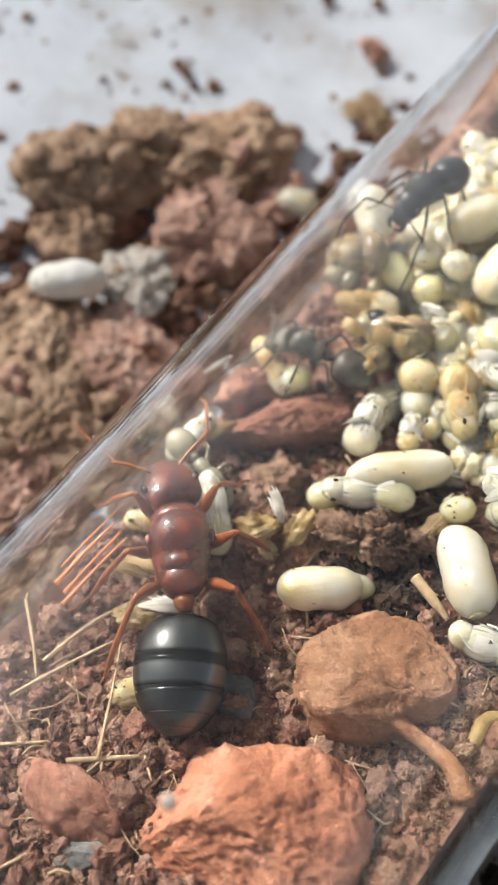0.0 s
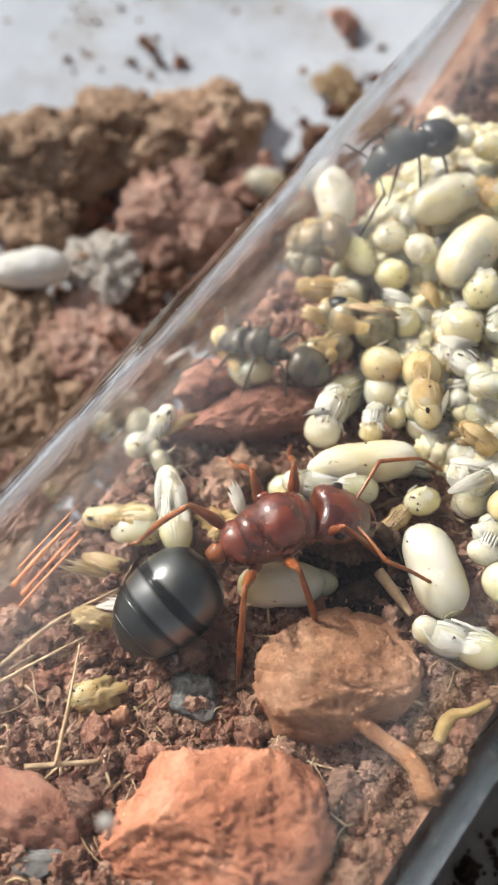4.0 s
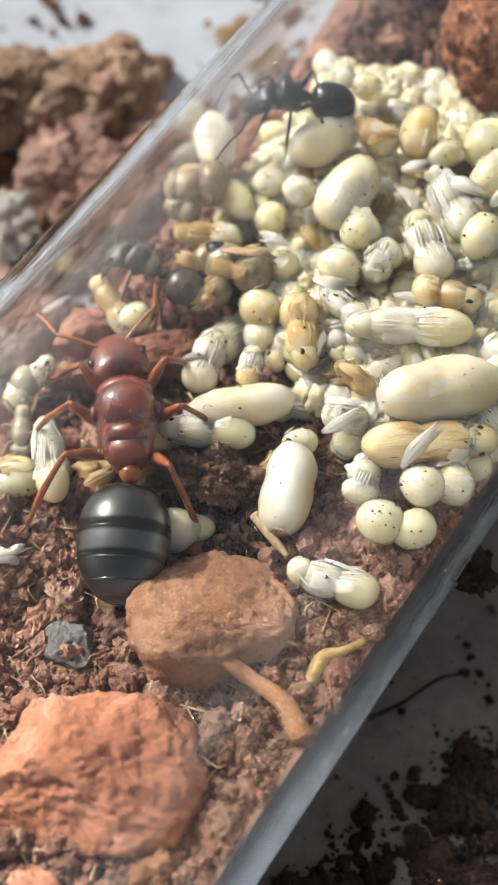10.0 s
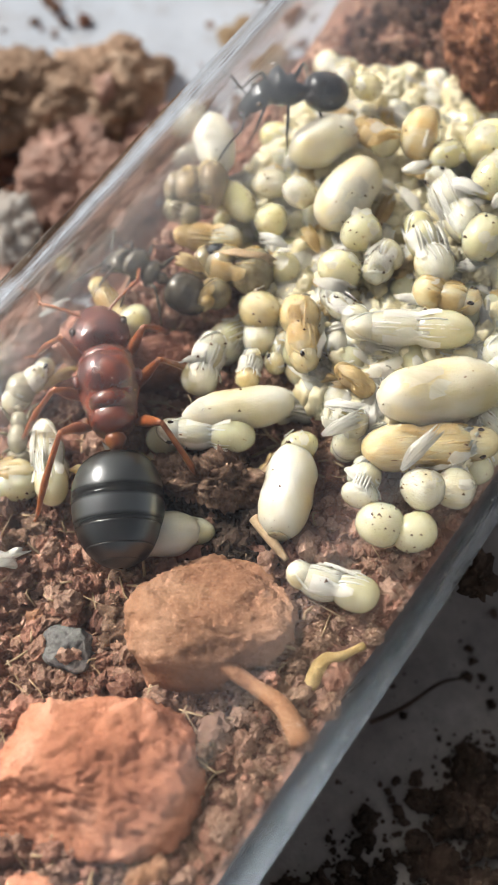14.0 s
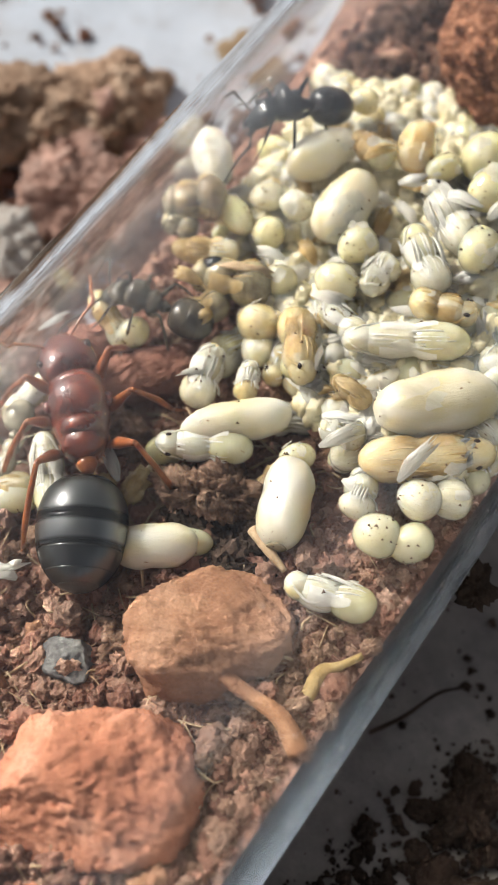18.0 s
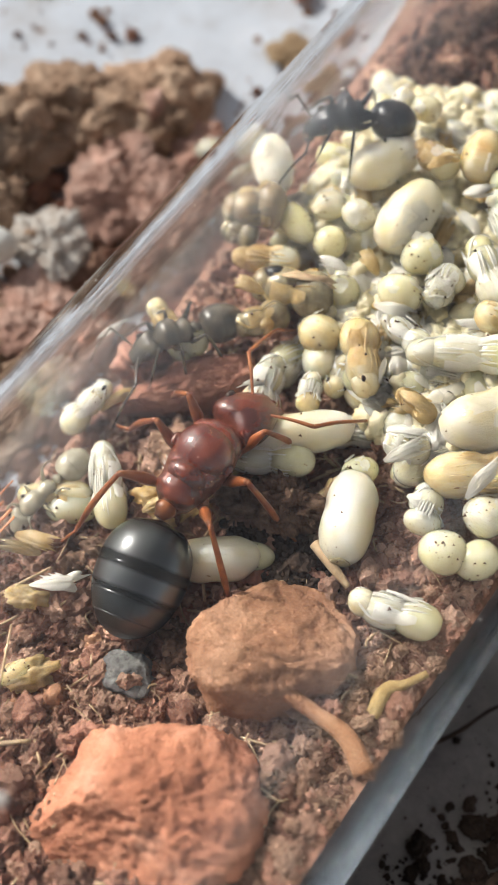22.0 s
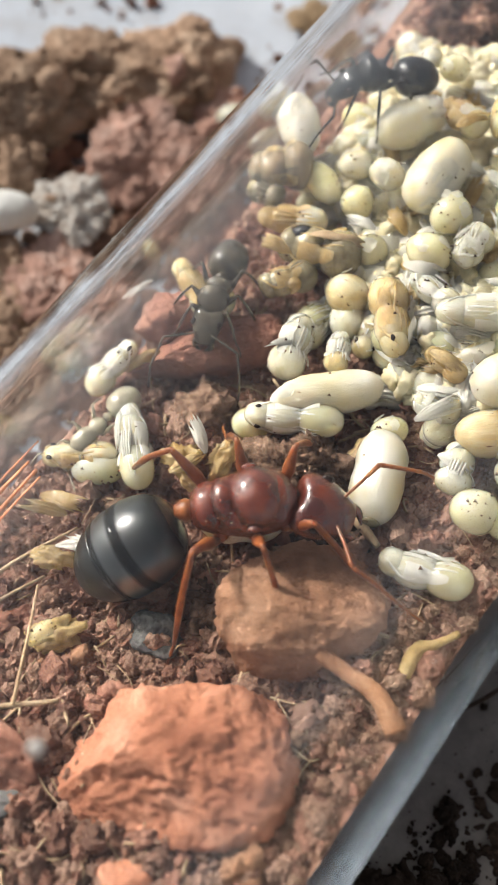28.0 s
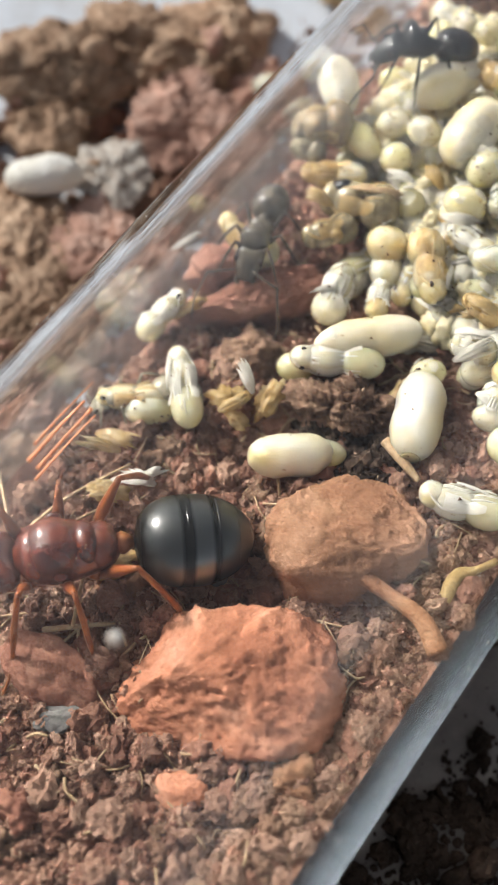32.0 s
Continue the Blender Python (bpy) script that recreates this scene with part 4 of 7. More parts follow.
def shed(x, y, z, size, seed, mat=None, label="crumpled yellowish shed skin"):
    """A crumpled open skin: a thin shell with creases."""
    rnd = random.Random(seed)
    bm = bmesh.new()
    bmesh.ops.create_icosphere(bm, subdivisions=4, radius=1)
    for v in [v for v in bm.verts if v.co.z < -0.1]:
        bm.verts.remove(v)
    off = Vector((rnd.uniform(0, 30), rnd.uniform(0, 30), 0))
    for v in bm.verts:
        v.co = Vector((v.co.x * size, v.co.y * size * 0.6, v.co.z * size * 0.45)) * (1 + 0.45 * fractal(v.co * 1.8 + off, 5, 0.62) - 0.25 * abs(noise.noise(v.co * 4 + off)))
    geo = bmesh.ops.extrude_face_region(bm, geom=bm.faces[:])
    for v in [g for g in geo["geom"] if isinstance(g, bmesh.types.BMVert)]:
        v.co *= 0.95
    bmesh.ops.recalc_face_normals(bm, faces=bm.faces)
    ob = link("shed_skin", bm, mat or EXUVIA)
    place(ob, x, y, z, rnd.uniform(-25, 25), rnd.uniform(-25, 25), rnd.uniform(0, 360))
    return tagged(ob, label, "shed skin", "shed skins")


# cocoons
cocoon(3.13, 17.74, 8.90, 5.83, 20.42, 9.20, 1.85, "large cream-white cocoon lying on the brood pile", False)
cocoon(-1.65, 14.51, 7.60, 0.81, 16.97, 7.60, 1.3, "smooth white cocoon beneath a pupa", False)
moved_cocoon = cocoon(1.73, 15.81, 7.50, 2.95, 12.98, 7.50, 1.55, "upright cream cocoon with a dark tip")
cocoon(-1.26, 10.35, 6.95, 0.86, 12.05, 6.95, 1.35, "white cocoon with yellow end beside the tan stone", False)
cocoon(-7.70, 23.92, 8.60, -5.84, 22.47, 8.20, 1.3, "white cocoon beside the black worker ant", False)
cocoon(-1.63, 24.99, 9.30, -1.61, 22.16, 8.90, 1.6, "cream cocoon leaning in the brood pile", False)
cocoon(-4.09, 23.86, 8.80, -2.96, 26.23, 9.00, 1.4, "cream cocoon under the black worker ant", False)
cocoon(1.33, 26.58, 9.60, 1.26, 28.35, 9.80, 1.6, "yellowish cocoon near the brown clod", False, LARVA)
cocoon(-0.23, 26.87, 9.60, -1.47, 26.39, 9.60, 1.7, "translucent amber cocoon under the brown clod", False, AMBER)

# larvae and round bodies
larva(-3.45, 21.84, 8.10, 1.15, 1.1, 30)
larva(-0.53, 22.59, 9.00, 1.35, 1.3, 70)
larva(-0.41, 21.20, 8.70, 1.45, 1.2, 10)
larva(0.31, 26.30, 9.70, 1.25, 0.95, 60)
larva(-4.82, 21.87, 8.10, 1.7, 1.05, -20)
larva(-2.13, 20.59, 8.00, 1.2, 1.1, 0)
larva(-1.85, 18.99, 7.80, 1.4, 1.3, 0, mat=AMBER, label="olive-yellow translucent ant larva")
larva(2.83, 24.26, 9.60, 1.7, 1.3, 100)
larva(5.21, 14.80, 8.20, 1.45, 1.35, 20)
larva(6.16, 15.23, 8.10, 1.4, 1.2, 60)
larva(5.65, 16.34, 8.50, 1.35, 1.25, 0, mat=PUPA)
larva(6.38, 16.93, 8.40, 1.3, 1.2, 30, mat=PUPA)
larva(-1.96, 13.99, 6.60, 1.2, 1.0, 20)
larva(1.75, 15.90, 7.40, 1.2, 0.9, 50)
larva(-5.20, 16.61, 7.20, 1.2, 1.0, 60)
larva(-4.35, 27.45, 9.20, 0.8, 0.7, 0, mat=PUPA)
larva(-3.51, 27.58, 9.20, 1.1, 0.95, 0)
larva(2.06, 26.37, 9.80, 1.8, 1.4, 70)
larva(-5.02, 10.27, 6.00, 1.7, 1.1, 40)
larva(0.35, 11.75, 6.70, 2.0, 1.0, 40, label="yellow larva under the queen")
larva(-3.07, 22.87, 8.80, 1.2, 1.0, 0, mat=PUPA)
larva(-4.24, 22.95, 8.30, 1.2, 1.0, 40, mat=PUPA)

# naked pupae, head first
pupa(0.66, 17.75, 8.20, -1.06, 19.81, 8.20, 1.3, AMBER, AMBER, AMBER, "amber naked pupa with dark eyes and frayed limbs", wings=True)
pupa(-2.55, 17.57, 7.70, -1.93, 15.52, 7.30, 1.25, PUPA, PUPA, SHEATH, "translucent white pupa with legs folded down", eye=False)
pupa(4.00, 22.33, 9.20, 1.94, 21.75, 9.00, 1.2, AMBER, AMBER, EXUVIA, "amber pupa with black eye in the brood pile")
pupa(0.88, 19.54, 8.70, 4.32, 21.43, 9.20, 1.25, PUPA, LARVA, PUPA, "pale pupa with ringed yellow gaster", eye=False)
pupa(6.70, 18.87, 8.70, 3.59, 16.34, 8.50, 1.5, AMBER, AMBER, EXUVIA, "large amber pupa with two dark eyes")
pupa(0.52, 24.00, 9.20, 2.61, 22.25, 9.30, 1.25, LARVA, PUPA, SHEATH, "cream pupa with white wing sheaths", eye=False)
pupa(1.88, 16.87, 8.10, 3.29, 17.17, 8.30, 1.1, PUPA, PUPA, SHEATH, "white pupa with splayed leg sheaths", eye=False)
pupa(3.80, 16.38, 8.30, 4.39, 14.88, 8.10, 1.15, PUPA, PUPA, SHEATH, "white pupa beside round larvae", eye=False)
pupa(3.69, 12.31, 7.40, 6.41, 13.05, 7.60, 1.2, PUPA, LARVA, SHEATH, "white pupa with pleated wing sheaths by the tan stone", eye=False)
pupa(-2.10, 13.80, 7.40, 0.50, 15.37, 7.40, 1.15, PUPA, LARVA, PUPA, "cream pupa with a dark eye lying on a cocoon")
pupa(-5.48, 12.34, 6.60, -3.35, 10.29, 6.60, 1.1, PUPA, LARVA, SHEATH, "chalk-white pupa standing beside the red splinter", eye=False)
pupa(-6.67, 14.18, 6.60, -6.89, 12.05, 6.20, 1.0, PUPA, PUPA, PUPA, "translucent pupa with an eye spot by the glass")
pupa(-6.79, 9.61, 5.90, -4.71, 10.85, 6.20, 1.0, AMBER, AMBER, EXUVIA, "yellowish pupa under the pale worker")
pupa(0.12, 25.85, 9.30, 2.67, 24.18, 9.40, 1.3, PUPA, PUPA, PUPA, "white pupa with long leg sheaths and brown dirt")
pupa(-7.05, 20.75, 8.20, -5.35, 22.10, 8.40, 1.65, BROWNPUPA, BROWNPUPA, GREYPUPA, "swollen tan-brown darkened pupa near the glass", eye=False)
larva(-4.15, 19.75, 8.2, 0.75, 0.62, 20, 0, BLACK, "small shiny blue-black head of a ripe pupa")
pupa(-6.78, 20.38, 8.00, -5.47, 20.60, 8.00, 0.95, GREYPUPA, GREYPUPA, BROWNPUPA, "small dark curled pupa near the glass", wings=False, eye=False)
pupa(-4.75, 19.35, 7.70, -2.10, 20.10, 8.10, 1.6, GREYPUPA, GREYPUPA, EXUVIA, "dark ripe pupa with olive gaster", eye=False)
pupa(-4.35, 17.71, 7.40, -3.11, 19.14, 7.70, 1.1, GREYPUPA, GREYPUPA, EXUVIA, "grey-brown ripe pupa with pale limbs", eye=False)
pupa(-7.26, 17.08, 7.30, -4.97, 16.21, 6.90, 0.9, AMBER, LARVA, EXUVIA, "yellow pupa held by the grey worker", eye=False)
pupa(-5.88, 19.72, 7.80, -3.83, 20.77, 7.90, 1.0, EXUVIA, PUPA, EXUVIA, "pale brownish pupa near the glass", eye=False)
pupa(-5.42, 12.31, 6.20, -3.96, 10.95, 6.10, 1.1, PUPA, PUPA, PUPA, "greyish white pupa near the red splinter", eye=False)
pupa(-2.99, 26.10, 9.10, -1.28, 25.82, 9.30, 1.1, EXUVIA, LARVA, STRAW, "yellowish pupa near the clod", eye=False)
pupa(0.58, 21.30, 8.80, 0.64, 22.86, 8.90, 1.1, PUPA, PUPA, SHEATH, "white specked pupa in the brood pile", eye=False)
pupa(-0.43, 20.29, 8.50, 1.48, 19.93, 8.60, 0.9, PUPA, PUPA, SHEATH, "empty white pupal sheath", eye=False)
pupa(-1.20, 17.69, 7.80, -0.63, 16.42, 7.70, 0.8, PUPA, AMBER, SHEATH, "small silvery pupa between the others", eye=False)
pupa(1.37, 18.37, 8.40, 2.84, 18.15, 8.50, 0.7, EXUVIA, EXUVIA, EXUVIA, "yellow shrivelled pupal skin", eye=False)
pupa(4.81, 21.70, 9.00, 5.89, 20.61, 8.90, 1.1, PUPA, PUPA, PUPA, "pinkish white pupa beside the large cocoon", eye=False)
pupa(1.25, 13.96, 6.90, 1.54, 15.64, 7.20, 0.6, EXUVIA, EXUVIA, STRAW, "small brown shrivelled pupa", eye=False)

# the deeper layer of the pile
for _ in range(400):
    px, py = SEED.uniform(-5.4, 6.3), SEED.uniform(17.2, 33.0)
    if py > 31.0 + 0.25 * px or px < -3.0 and py < 22 or px < 0.5 and py < 18.5 or (px - 4.5) ** 2 + (py - 16.5) ** 2 < 2:
        continue
    pz = soil_height(px, py) + SEED.uniform(0.1, 0.7)
    q = SEED.random()
    if q < 0.3:
        larva(px, py, pz, SEED.uniform(1.1, 2.2), SEED.uniform(0.8, 1.2), SEED.uniform(0, 360), SEED.uniform(-20, 20), SEED.choice((LARVA, LARVA, PUPA, AMBER)))
    else:
        a = SEED.uniform(0, 6.28)
        dx, dy = 1.3 * math.cos(a), 1.3 * math.sin(a)
        pupa(px - dx, py - dy, pz, px + dx, py + dy, pz + 0.2, 1.15, SEED.choice((PUPA, PUPA, AMBER)), SEED.choice((PUPA, LARVA)), SEED.choice((PUPA, SHEATH, SHEATH)), "cream pupa deep in the brood pile", SEED.uniform(-60, 60), SEED.random() < 0.25)

def in_pile(x, y, rnd):
    return in_tube(x, y, rnd) and not (y > 30.6 + 0.25 * x or x < -2.6 and y < 22.5 or x < 0.8 and y < 19.0)


crumbs("brood_litter", LITTER, 2600, 15, (-5.4, 6.2, 17.4, 32), lambda x, y: soil_height(x, y) + 0.75, (0.10, 0.5), "pale scraps of skin and eggs between the brood", in_pile, 2.0, True)


def frayed(x, y, z, length, heading, seed, mat=None, label="frayed white leg sheaths of a pupa", count=8, fan=22):
    """A pleated fan of thin skin: ribs that spring from one end, crumpled, each of its own length."""
    rnd = random.Random(seed)
    bm = bmesh.new()
    cols, rows_n = 2 * count + 1, 9
    off = Vector((rnd.uniform(0, 50), rnd.uniform(0, 50), 0))
    spread, curl = fan * 0.55, rnd.uniform(-0.25, 0.35)
    reach = [0.88 * length * rnd.uniform(0.6, 1.0) for _ in range(count + 1)]
    grid = {}
    for i in range(cols):
        q = i / (cols - 1) * 2 - 1
        ln = reach[i // 2] * (1.0 if i % 2 else 0.86)
        for j in range(rows_n):
            u = j / (rows_n - 1)
            a = radians(spread * q)
            px, py = ln * u * math.cos(a), 0.13 * q * math.sin(math.pi * (0.15 + 0.85 * u)) + ln * u * math.sin(a)
            pz = 0.30 * math.sin(math.pi * u * 0.8) * (1 - 0.5 * q * q) + curl * u * u * length * 0.4 + (0.022 if i % 2 else -0.02) * min(1.0, 3 * u + 0.2)
            p = Vector((px, py, pz))
            p += Vector((0.3, 0.6, 1)) * 0.10 * noise.noise(p * 1.6 + off)
            for k in (0, 1):
                grid[i, j, k] = bm.verts.new(p - Vector((0, 0, 0.028 * k)))
    for i in range(cols - 1):
        for j in range(rows_n - 1):
            bm.faces.new((grid[i, j, 0], grid[i, j + 1, 0], grid[i + 1, j + 1, 0], grid[i + 1, j, 0]))
            bm.faces.new((grid[i, j, 1], grid[i + 1, j, 1], grid[i + 1, j + 1, 1], grid[i, j + 1, 1]))
        for j in (0, rows_n - 1):
            bm.faces.new((grid[i, j, 0], grid[i + 1, j, 0], grid[i + 1, j, 1], grid[i, j, 1]))
    for j in range(rows_n - 1):
        for i in (0, cols - 1):
            bm.faces.new((grid[i, j, 0], grid[i, j, 1], grid[i, j + 1, 1], grid[i, j + 1, 0]))
    bmesh.ops.recalc_face_normals(bm, faces=bm.faces)
    ob = link("sheath_bundle", bm, FILM if mat in (None, SHEATH, PUPA) else mat)
    place(ob, x, y, z, rnd.uniform(-20, 20), rnd.uniform(-12, 12), heading)
    return tagged(ob, label, "shed skin", "shed skins")


shed(-2.63, 5.42, 6.20, 0.85, 3)
shed(-3.04, 11.85, 6.50, 0.7, 4)
shed(-1.89, 12.61, 6.60, 0.7, 5)
shed(-2.37, 11.39, 6.50, 0.5, 9)
shed(-4.19, 7.14, 6.20, 0.7, 8)
frayed(-4.33, 7.46, 6.40, 1.9, 35, 11, label="frayed white legs of a pupa on the soil")
frayed(-3.09, 8.17, 6.30, 1.5, 190, 12, label="frayed white legs of a pupa on the soil", count=6)
frayed(-3.65, 8.19, 6.30, 1.1, 50, 13, label="frayed white legs of a pupa on the soil", count=4, fan=14)
# White fan added to put a bright glint on the pile.
frayed(4.96, 15.97, 9.70, 1.9, 78, 33, SHEATH, "white sheath fan added in place of a bright glint", 14, 14)
frayed(2.35, 16.07, 8.60, 1.7, 60, 14, count=10)
frayed(1.82, 17.05, 8.50, 1.5, 20, 15, count=8)
frayed(1.51, 18.26, 8.70, 1.5, -5, 16, EXUVIA, "frayed yellow sheaths of a pupa", 7, 25)
frayed(-0.55, 18.70, 8.60, 1.3, 100, 17, EXUVIA, "frayed brownish sheaths of a pupa", 9, 35)
frayed(-0.79, 20.30, 8.80, 1.8, 20, 18, count=9, fan=22)
frayed(-2.14, 16.71, 7.70, 1.4, 240, 19, count=7, fan=18)
frayed(-0.55, 24.92, 9.60, 1.2, 45, 20, count=7)
frayed(0.84, 25.19, 9.80, 1.9, 5, 21, count=8, fan=18)
frayed(3.48, 15.58, 8.50, 1.3, 0, 22, count=7)
frayed(2.60, 25.16, 9.90, 1.3, 80, 23, count=7)
frayed(-2.17, 20.90, 8.80, 1.2, 200, 24, count=7)
frayed(-2.12, 25.39, 9.40, 1.3, 40, 25, EXUVIA, "frayed yellow sheaths of a pupa", 7, 20)
frayed(4.38, 12.56, 7.70, 1.4, 25, 26, count=8, fan=16)
frayed(4.55, 16.58, 8.90, 1.5, 30, 27, EXUVIA, "frayed yellow sheaths of a pupa", 6, 20)
frayed(-3.29, 18.45, 7.90, 1.0, 260, 28, EXUVIA, "frayed brownish sheaths of a pupa", 6, 30)

frayed(-3.75, 19.55, 8.75, 2.0, 30, 71, STRAW, "brown papery flap over the ripe pupa", 6, 14)
frayed(-4.0, 18.9, 8.3, 1.3, 200, 72, EXUVIA, "pale leg sheaths beside the ripe pupa", 6, 30)
frayed(-5.77, 8.48, 6.40, 2.0, 15, 61, EXUVIA, "frayed yellowish sheaths beside the pale worker", 9, 20)
frayed(-4.70, 8.42, 6.40, 1.7, 200, 62, EXUVIA, "frayed yellowish sheaths beside the pale worker", 8, 16)
frayed(-2.94, 11.16, 6.80, 1.5, 60, 63, EXUVIA, "frayed yellowish sheaths by the red splinter", 8, 22)
frayed(-2.40, 12.29, 6.90, 1.4, 150, 64, SHEATH, "frayed white sheaths by the red splinter", 7, 18)
frayed(-8.34, 15.20, 6.90, 1.5, 40, 65, SHEATH, "frayed white sheaths near the glass", 7, 18)
frayed(-6.36, 13.30, 6.40, 1.6, 70, 66, EXUVIA, "frayed yellowish sheaths near the glass", 7, 18)

# loose skins and sheaths all over the pile
for q in range(170):
    px, py = SEED.uniform(-4.8, 6.2), SEED.uniform(17.8, 29.5)
    if py > 28.0 + 0.3 * px or px < -3.0 and py < 22 or px < 0.5 and py < 18.8:
        continue
    pz = soil_height(px, py) + SEED.uniform(0.7, 1.35)
    if q % 3:
        frayed(px, py, pz, SEED.uniform(0.9, 1.7), SEED.uniform(0, 360), 100 + q, SEED.choice((SHEATH, PUPA, PUPA, EXUVIA)), "frayed pale sheaths on the brood pile", SEED.randint(5, 9), SEED.uniform(14, 35))
    else:
        shed(px, py, pz, SEED.uniform(0.45, 0.8), 100 + q, SEED.choice((PUPA, EXUVIA, SHEATH)), "crumpled pale skin on the brood pile")

# ---- roots, straws and chips ----
def root_line(name, pts, radius, mat, label, category="root"):
    c = curve_pts(pts, 8)
    r = [radius * (0.85 + 0.3 * noise.noise(p * 1.3)) * (1 - 0.45 * i / len(c)) for i, p in enumerate(c)]
    return tagged(link(name, strand(bmesh.new(), c, r, 9), mat), label, category)


root_line("orange_root", [(6.86, 8.47, 7.30), (5.91, 8.90, 7.60), (4.73, 8.92, 7.70), (3.55, 8.89, 7.90)], 0.38, STICK, "stubby orange-brown root on the soil")
root_line("yellow_root", [(6.17, 9.85, 7.30), (6.09, 10.64, 7.50), (6.40, 11.05, 7.50), (6.79, 11.73, 7.50)], 0.26, YELROOT, "curled yellow root against the glass")
root_line("straw", [(1.96, 13.23, 7.20), (2.70, 12.94, 7.30), (3.51, 12.65, 7.30)], 0.2, STRAW, "short pale straw beside the cocoon", "straw")
root_line("straw", [(-7.61, 5.78, 6.00), (-6.45, 4.91, 6.10), (-5.31, 3.93, 6.20)], 0.085, STRAW, "thin dry straw on the soil", "straw")
root_line("straw", [(-5.53, 3.01, 6.20), (-4.76, 4.86, 6.30), (-4.01, 6.55, 6.30)], 0.085, STRAW, "long dry straw on the soil", "straw")
root_line("straw", [(-2.15, 3.04, 6.70), (-3.03, 4.66, 6.60), (-3.92, 6.19, 6.50)], 0.07, STRAW, "thin grey straw leaning on the soil", "straw")
root_line("straw", [(-2.89, 2.53, 6.40), (-2.01, 3.27, 6.50), (-1.27, 3.91, 6.50)], 0.11, STRAW, "pale twig fragment on the soil", "straw")
root_line("straw", [(-5.53, 4.43, 6.00), (-5.12, 6.36, 6.10), (-4.22, 8.33, 6.20)], 0.085, STRAW, "long dry straw near the glass", "straw")
stone("grey_chip", -0.27, 7.11, 6.30, 0.8, 0.6, 0.32, 20, GREYROCK, 51, "flat grey stone chip on the soil", "stone", facets=4, level=5, lump=0.1, boxy=3.5, grit=0.03)
stone("red_stone", -1.64, 1.74, 6.00, 1.9, 1.0, 0.9, 10, DULLRED, 53, "dull red stone piece with flat faces", "stone", facets=5)
stone("red_stone", -6.37, 15.64, 6.40, 0.95, 0.8, 0.8, 40, DULLRED, 57, "small reddish stone behind the splinter", "stone", facets=3)
stone("pink_stone", 3.24, 1.27, 6.40, 0.8, 0.65, 0.55, 10, RED, 59, "rounded pinkish stone in the soil", "stone", facets=1, lump=0.1, fine=0.04)
stone("soil_lump", -0.05, 13.42, 7.00, 1.3, 0.7, 0.5, 20, LUMP, 61, "crumbly dark soil lump between the cocoons", "soil lump", lump=0.3, fine=0.3, grit=0.2)
stone("soil_lump", 0.56, 14.14, 7.00, 1.2, 0.8, 0.5, -20, LUMP, 62, "crumbly dark soil lump between the cocoons", "soil lump", lump=0.3, fine=0.3, grit=0.2)

ORANGE = material("orange_straw", [(0.50, 0.18, 0.06), (0.68, 0.28, 0.11), (0.78, 0.42, 0.22)], 0.8, 0.45, 0.3, 0.1, 0.15, anis=(1, 0.2, 1), translucent=0.4)
root_line("straw", [(-6.76, 6.38, 6.60), (-6.72, 7.65, 6.70), (-6.62, 8.99, 6.80)], 0.10, ORANGE, "bright orange dry straw against the glass", "straw")
root_line("straw", [(-6.33, 6.34, 6.60), (-6.30, 7.60, 6.70), (-6.23, 8.91, 6.80)], 0.10, ORANGE, "bright orange dry straw against the glass", "straw")
for px, py, pz in ((-6.95, 6.9, 6.7), (-6.1, 6.0, 6.7)):
    root_line("straw", [(px, py, pz), (px + 0.06, py + 1.35, pz + 0.12), (px + 0.15, py + 2.75, pz + 0.2)], 0.06, ORANGE, "bright orange dry straw against the glass", "straw")

stone("grey_chip", -0.79, 0.82, 6.30, 0.8, 0.4, 0.25, 30, GREYROCK, 65, "flat pale grey chip on the soil", "stone", facets=5, level=4)
larva(-2.91, 5.20, 6.30, 1.1, 0.7, 70, 0, AMBER, "small yellow translucent larva on the soil")

# ---- outside the tube ----
def clod(px, py, pz, size, mat, seed, label, flat=0.7):
    """A crumbly clod of earth: one rough body with crumbs stuck to it, as a single mesh."""
    rnd = random.Random(seed)
    bm = rock(size * 1.1, size * rnd.uniform(0.8, 1.1), size * flat * 0.75, seed, 0.38, 0.20, 4, 6, grit=0.12)
    ob = link("soil_clod", bm, mat)
    place(ob, px, py, pz, 0, 0, rnd.uniform(0, 360))
    for i in range(4 if size > 1.2 else 0):
        a, q = rnd.uniform(0, 6.28), size * rnd.uniform(0.10, 0.30)
        up = rnd.uniform(-0.1, 0.8)
        crumb = part("crumb", rock(q, q * rnd.uniform(0.6, 1.2), q * rnd.uniform(0.6, 1), seed * 20 + i, 0.4, 0.3, 2, 3), rnd.choice((mat, OUTCLOD, OUTRED, mat)), ob)
        place(crumb, size * math.cos(a) * (1 - up * 0.6), size * math.sin(a) * 0.9 * (1 - up * 0.6), size * flat * up * 1.05, rnd.uniform(0, 360), 0, rnd.uniform(0, 360))
    return tagged(ob, label, "soil clod", "soil clods on the ground")


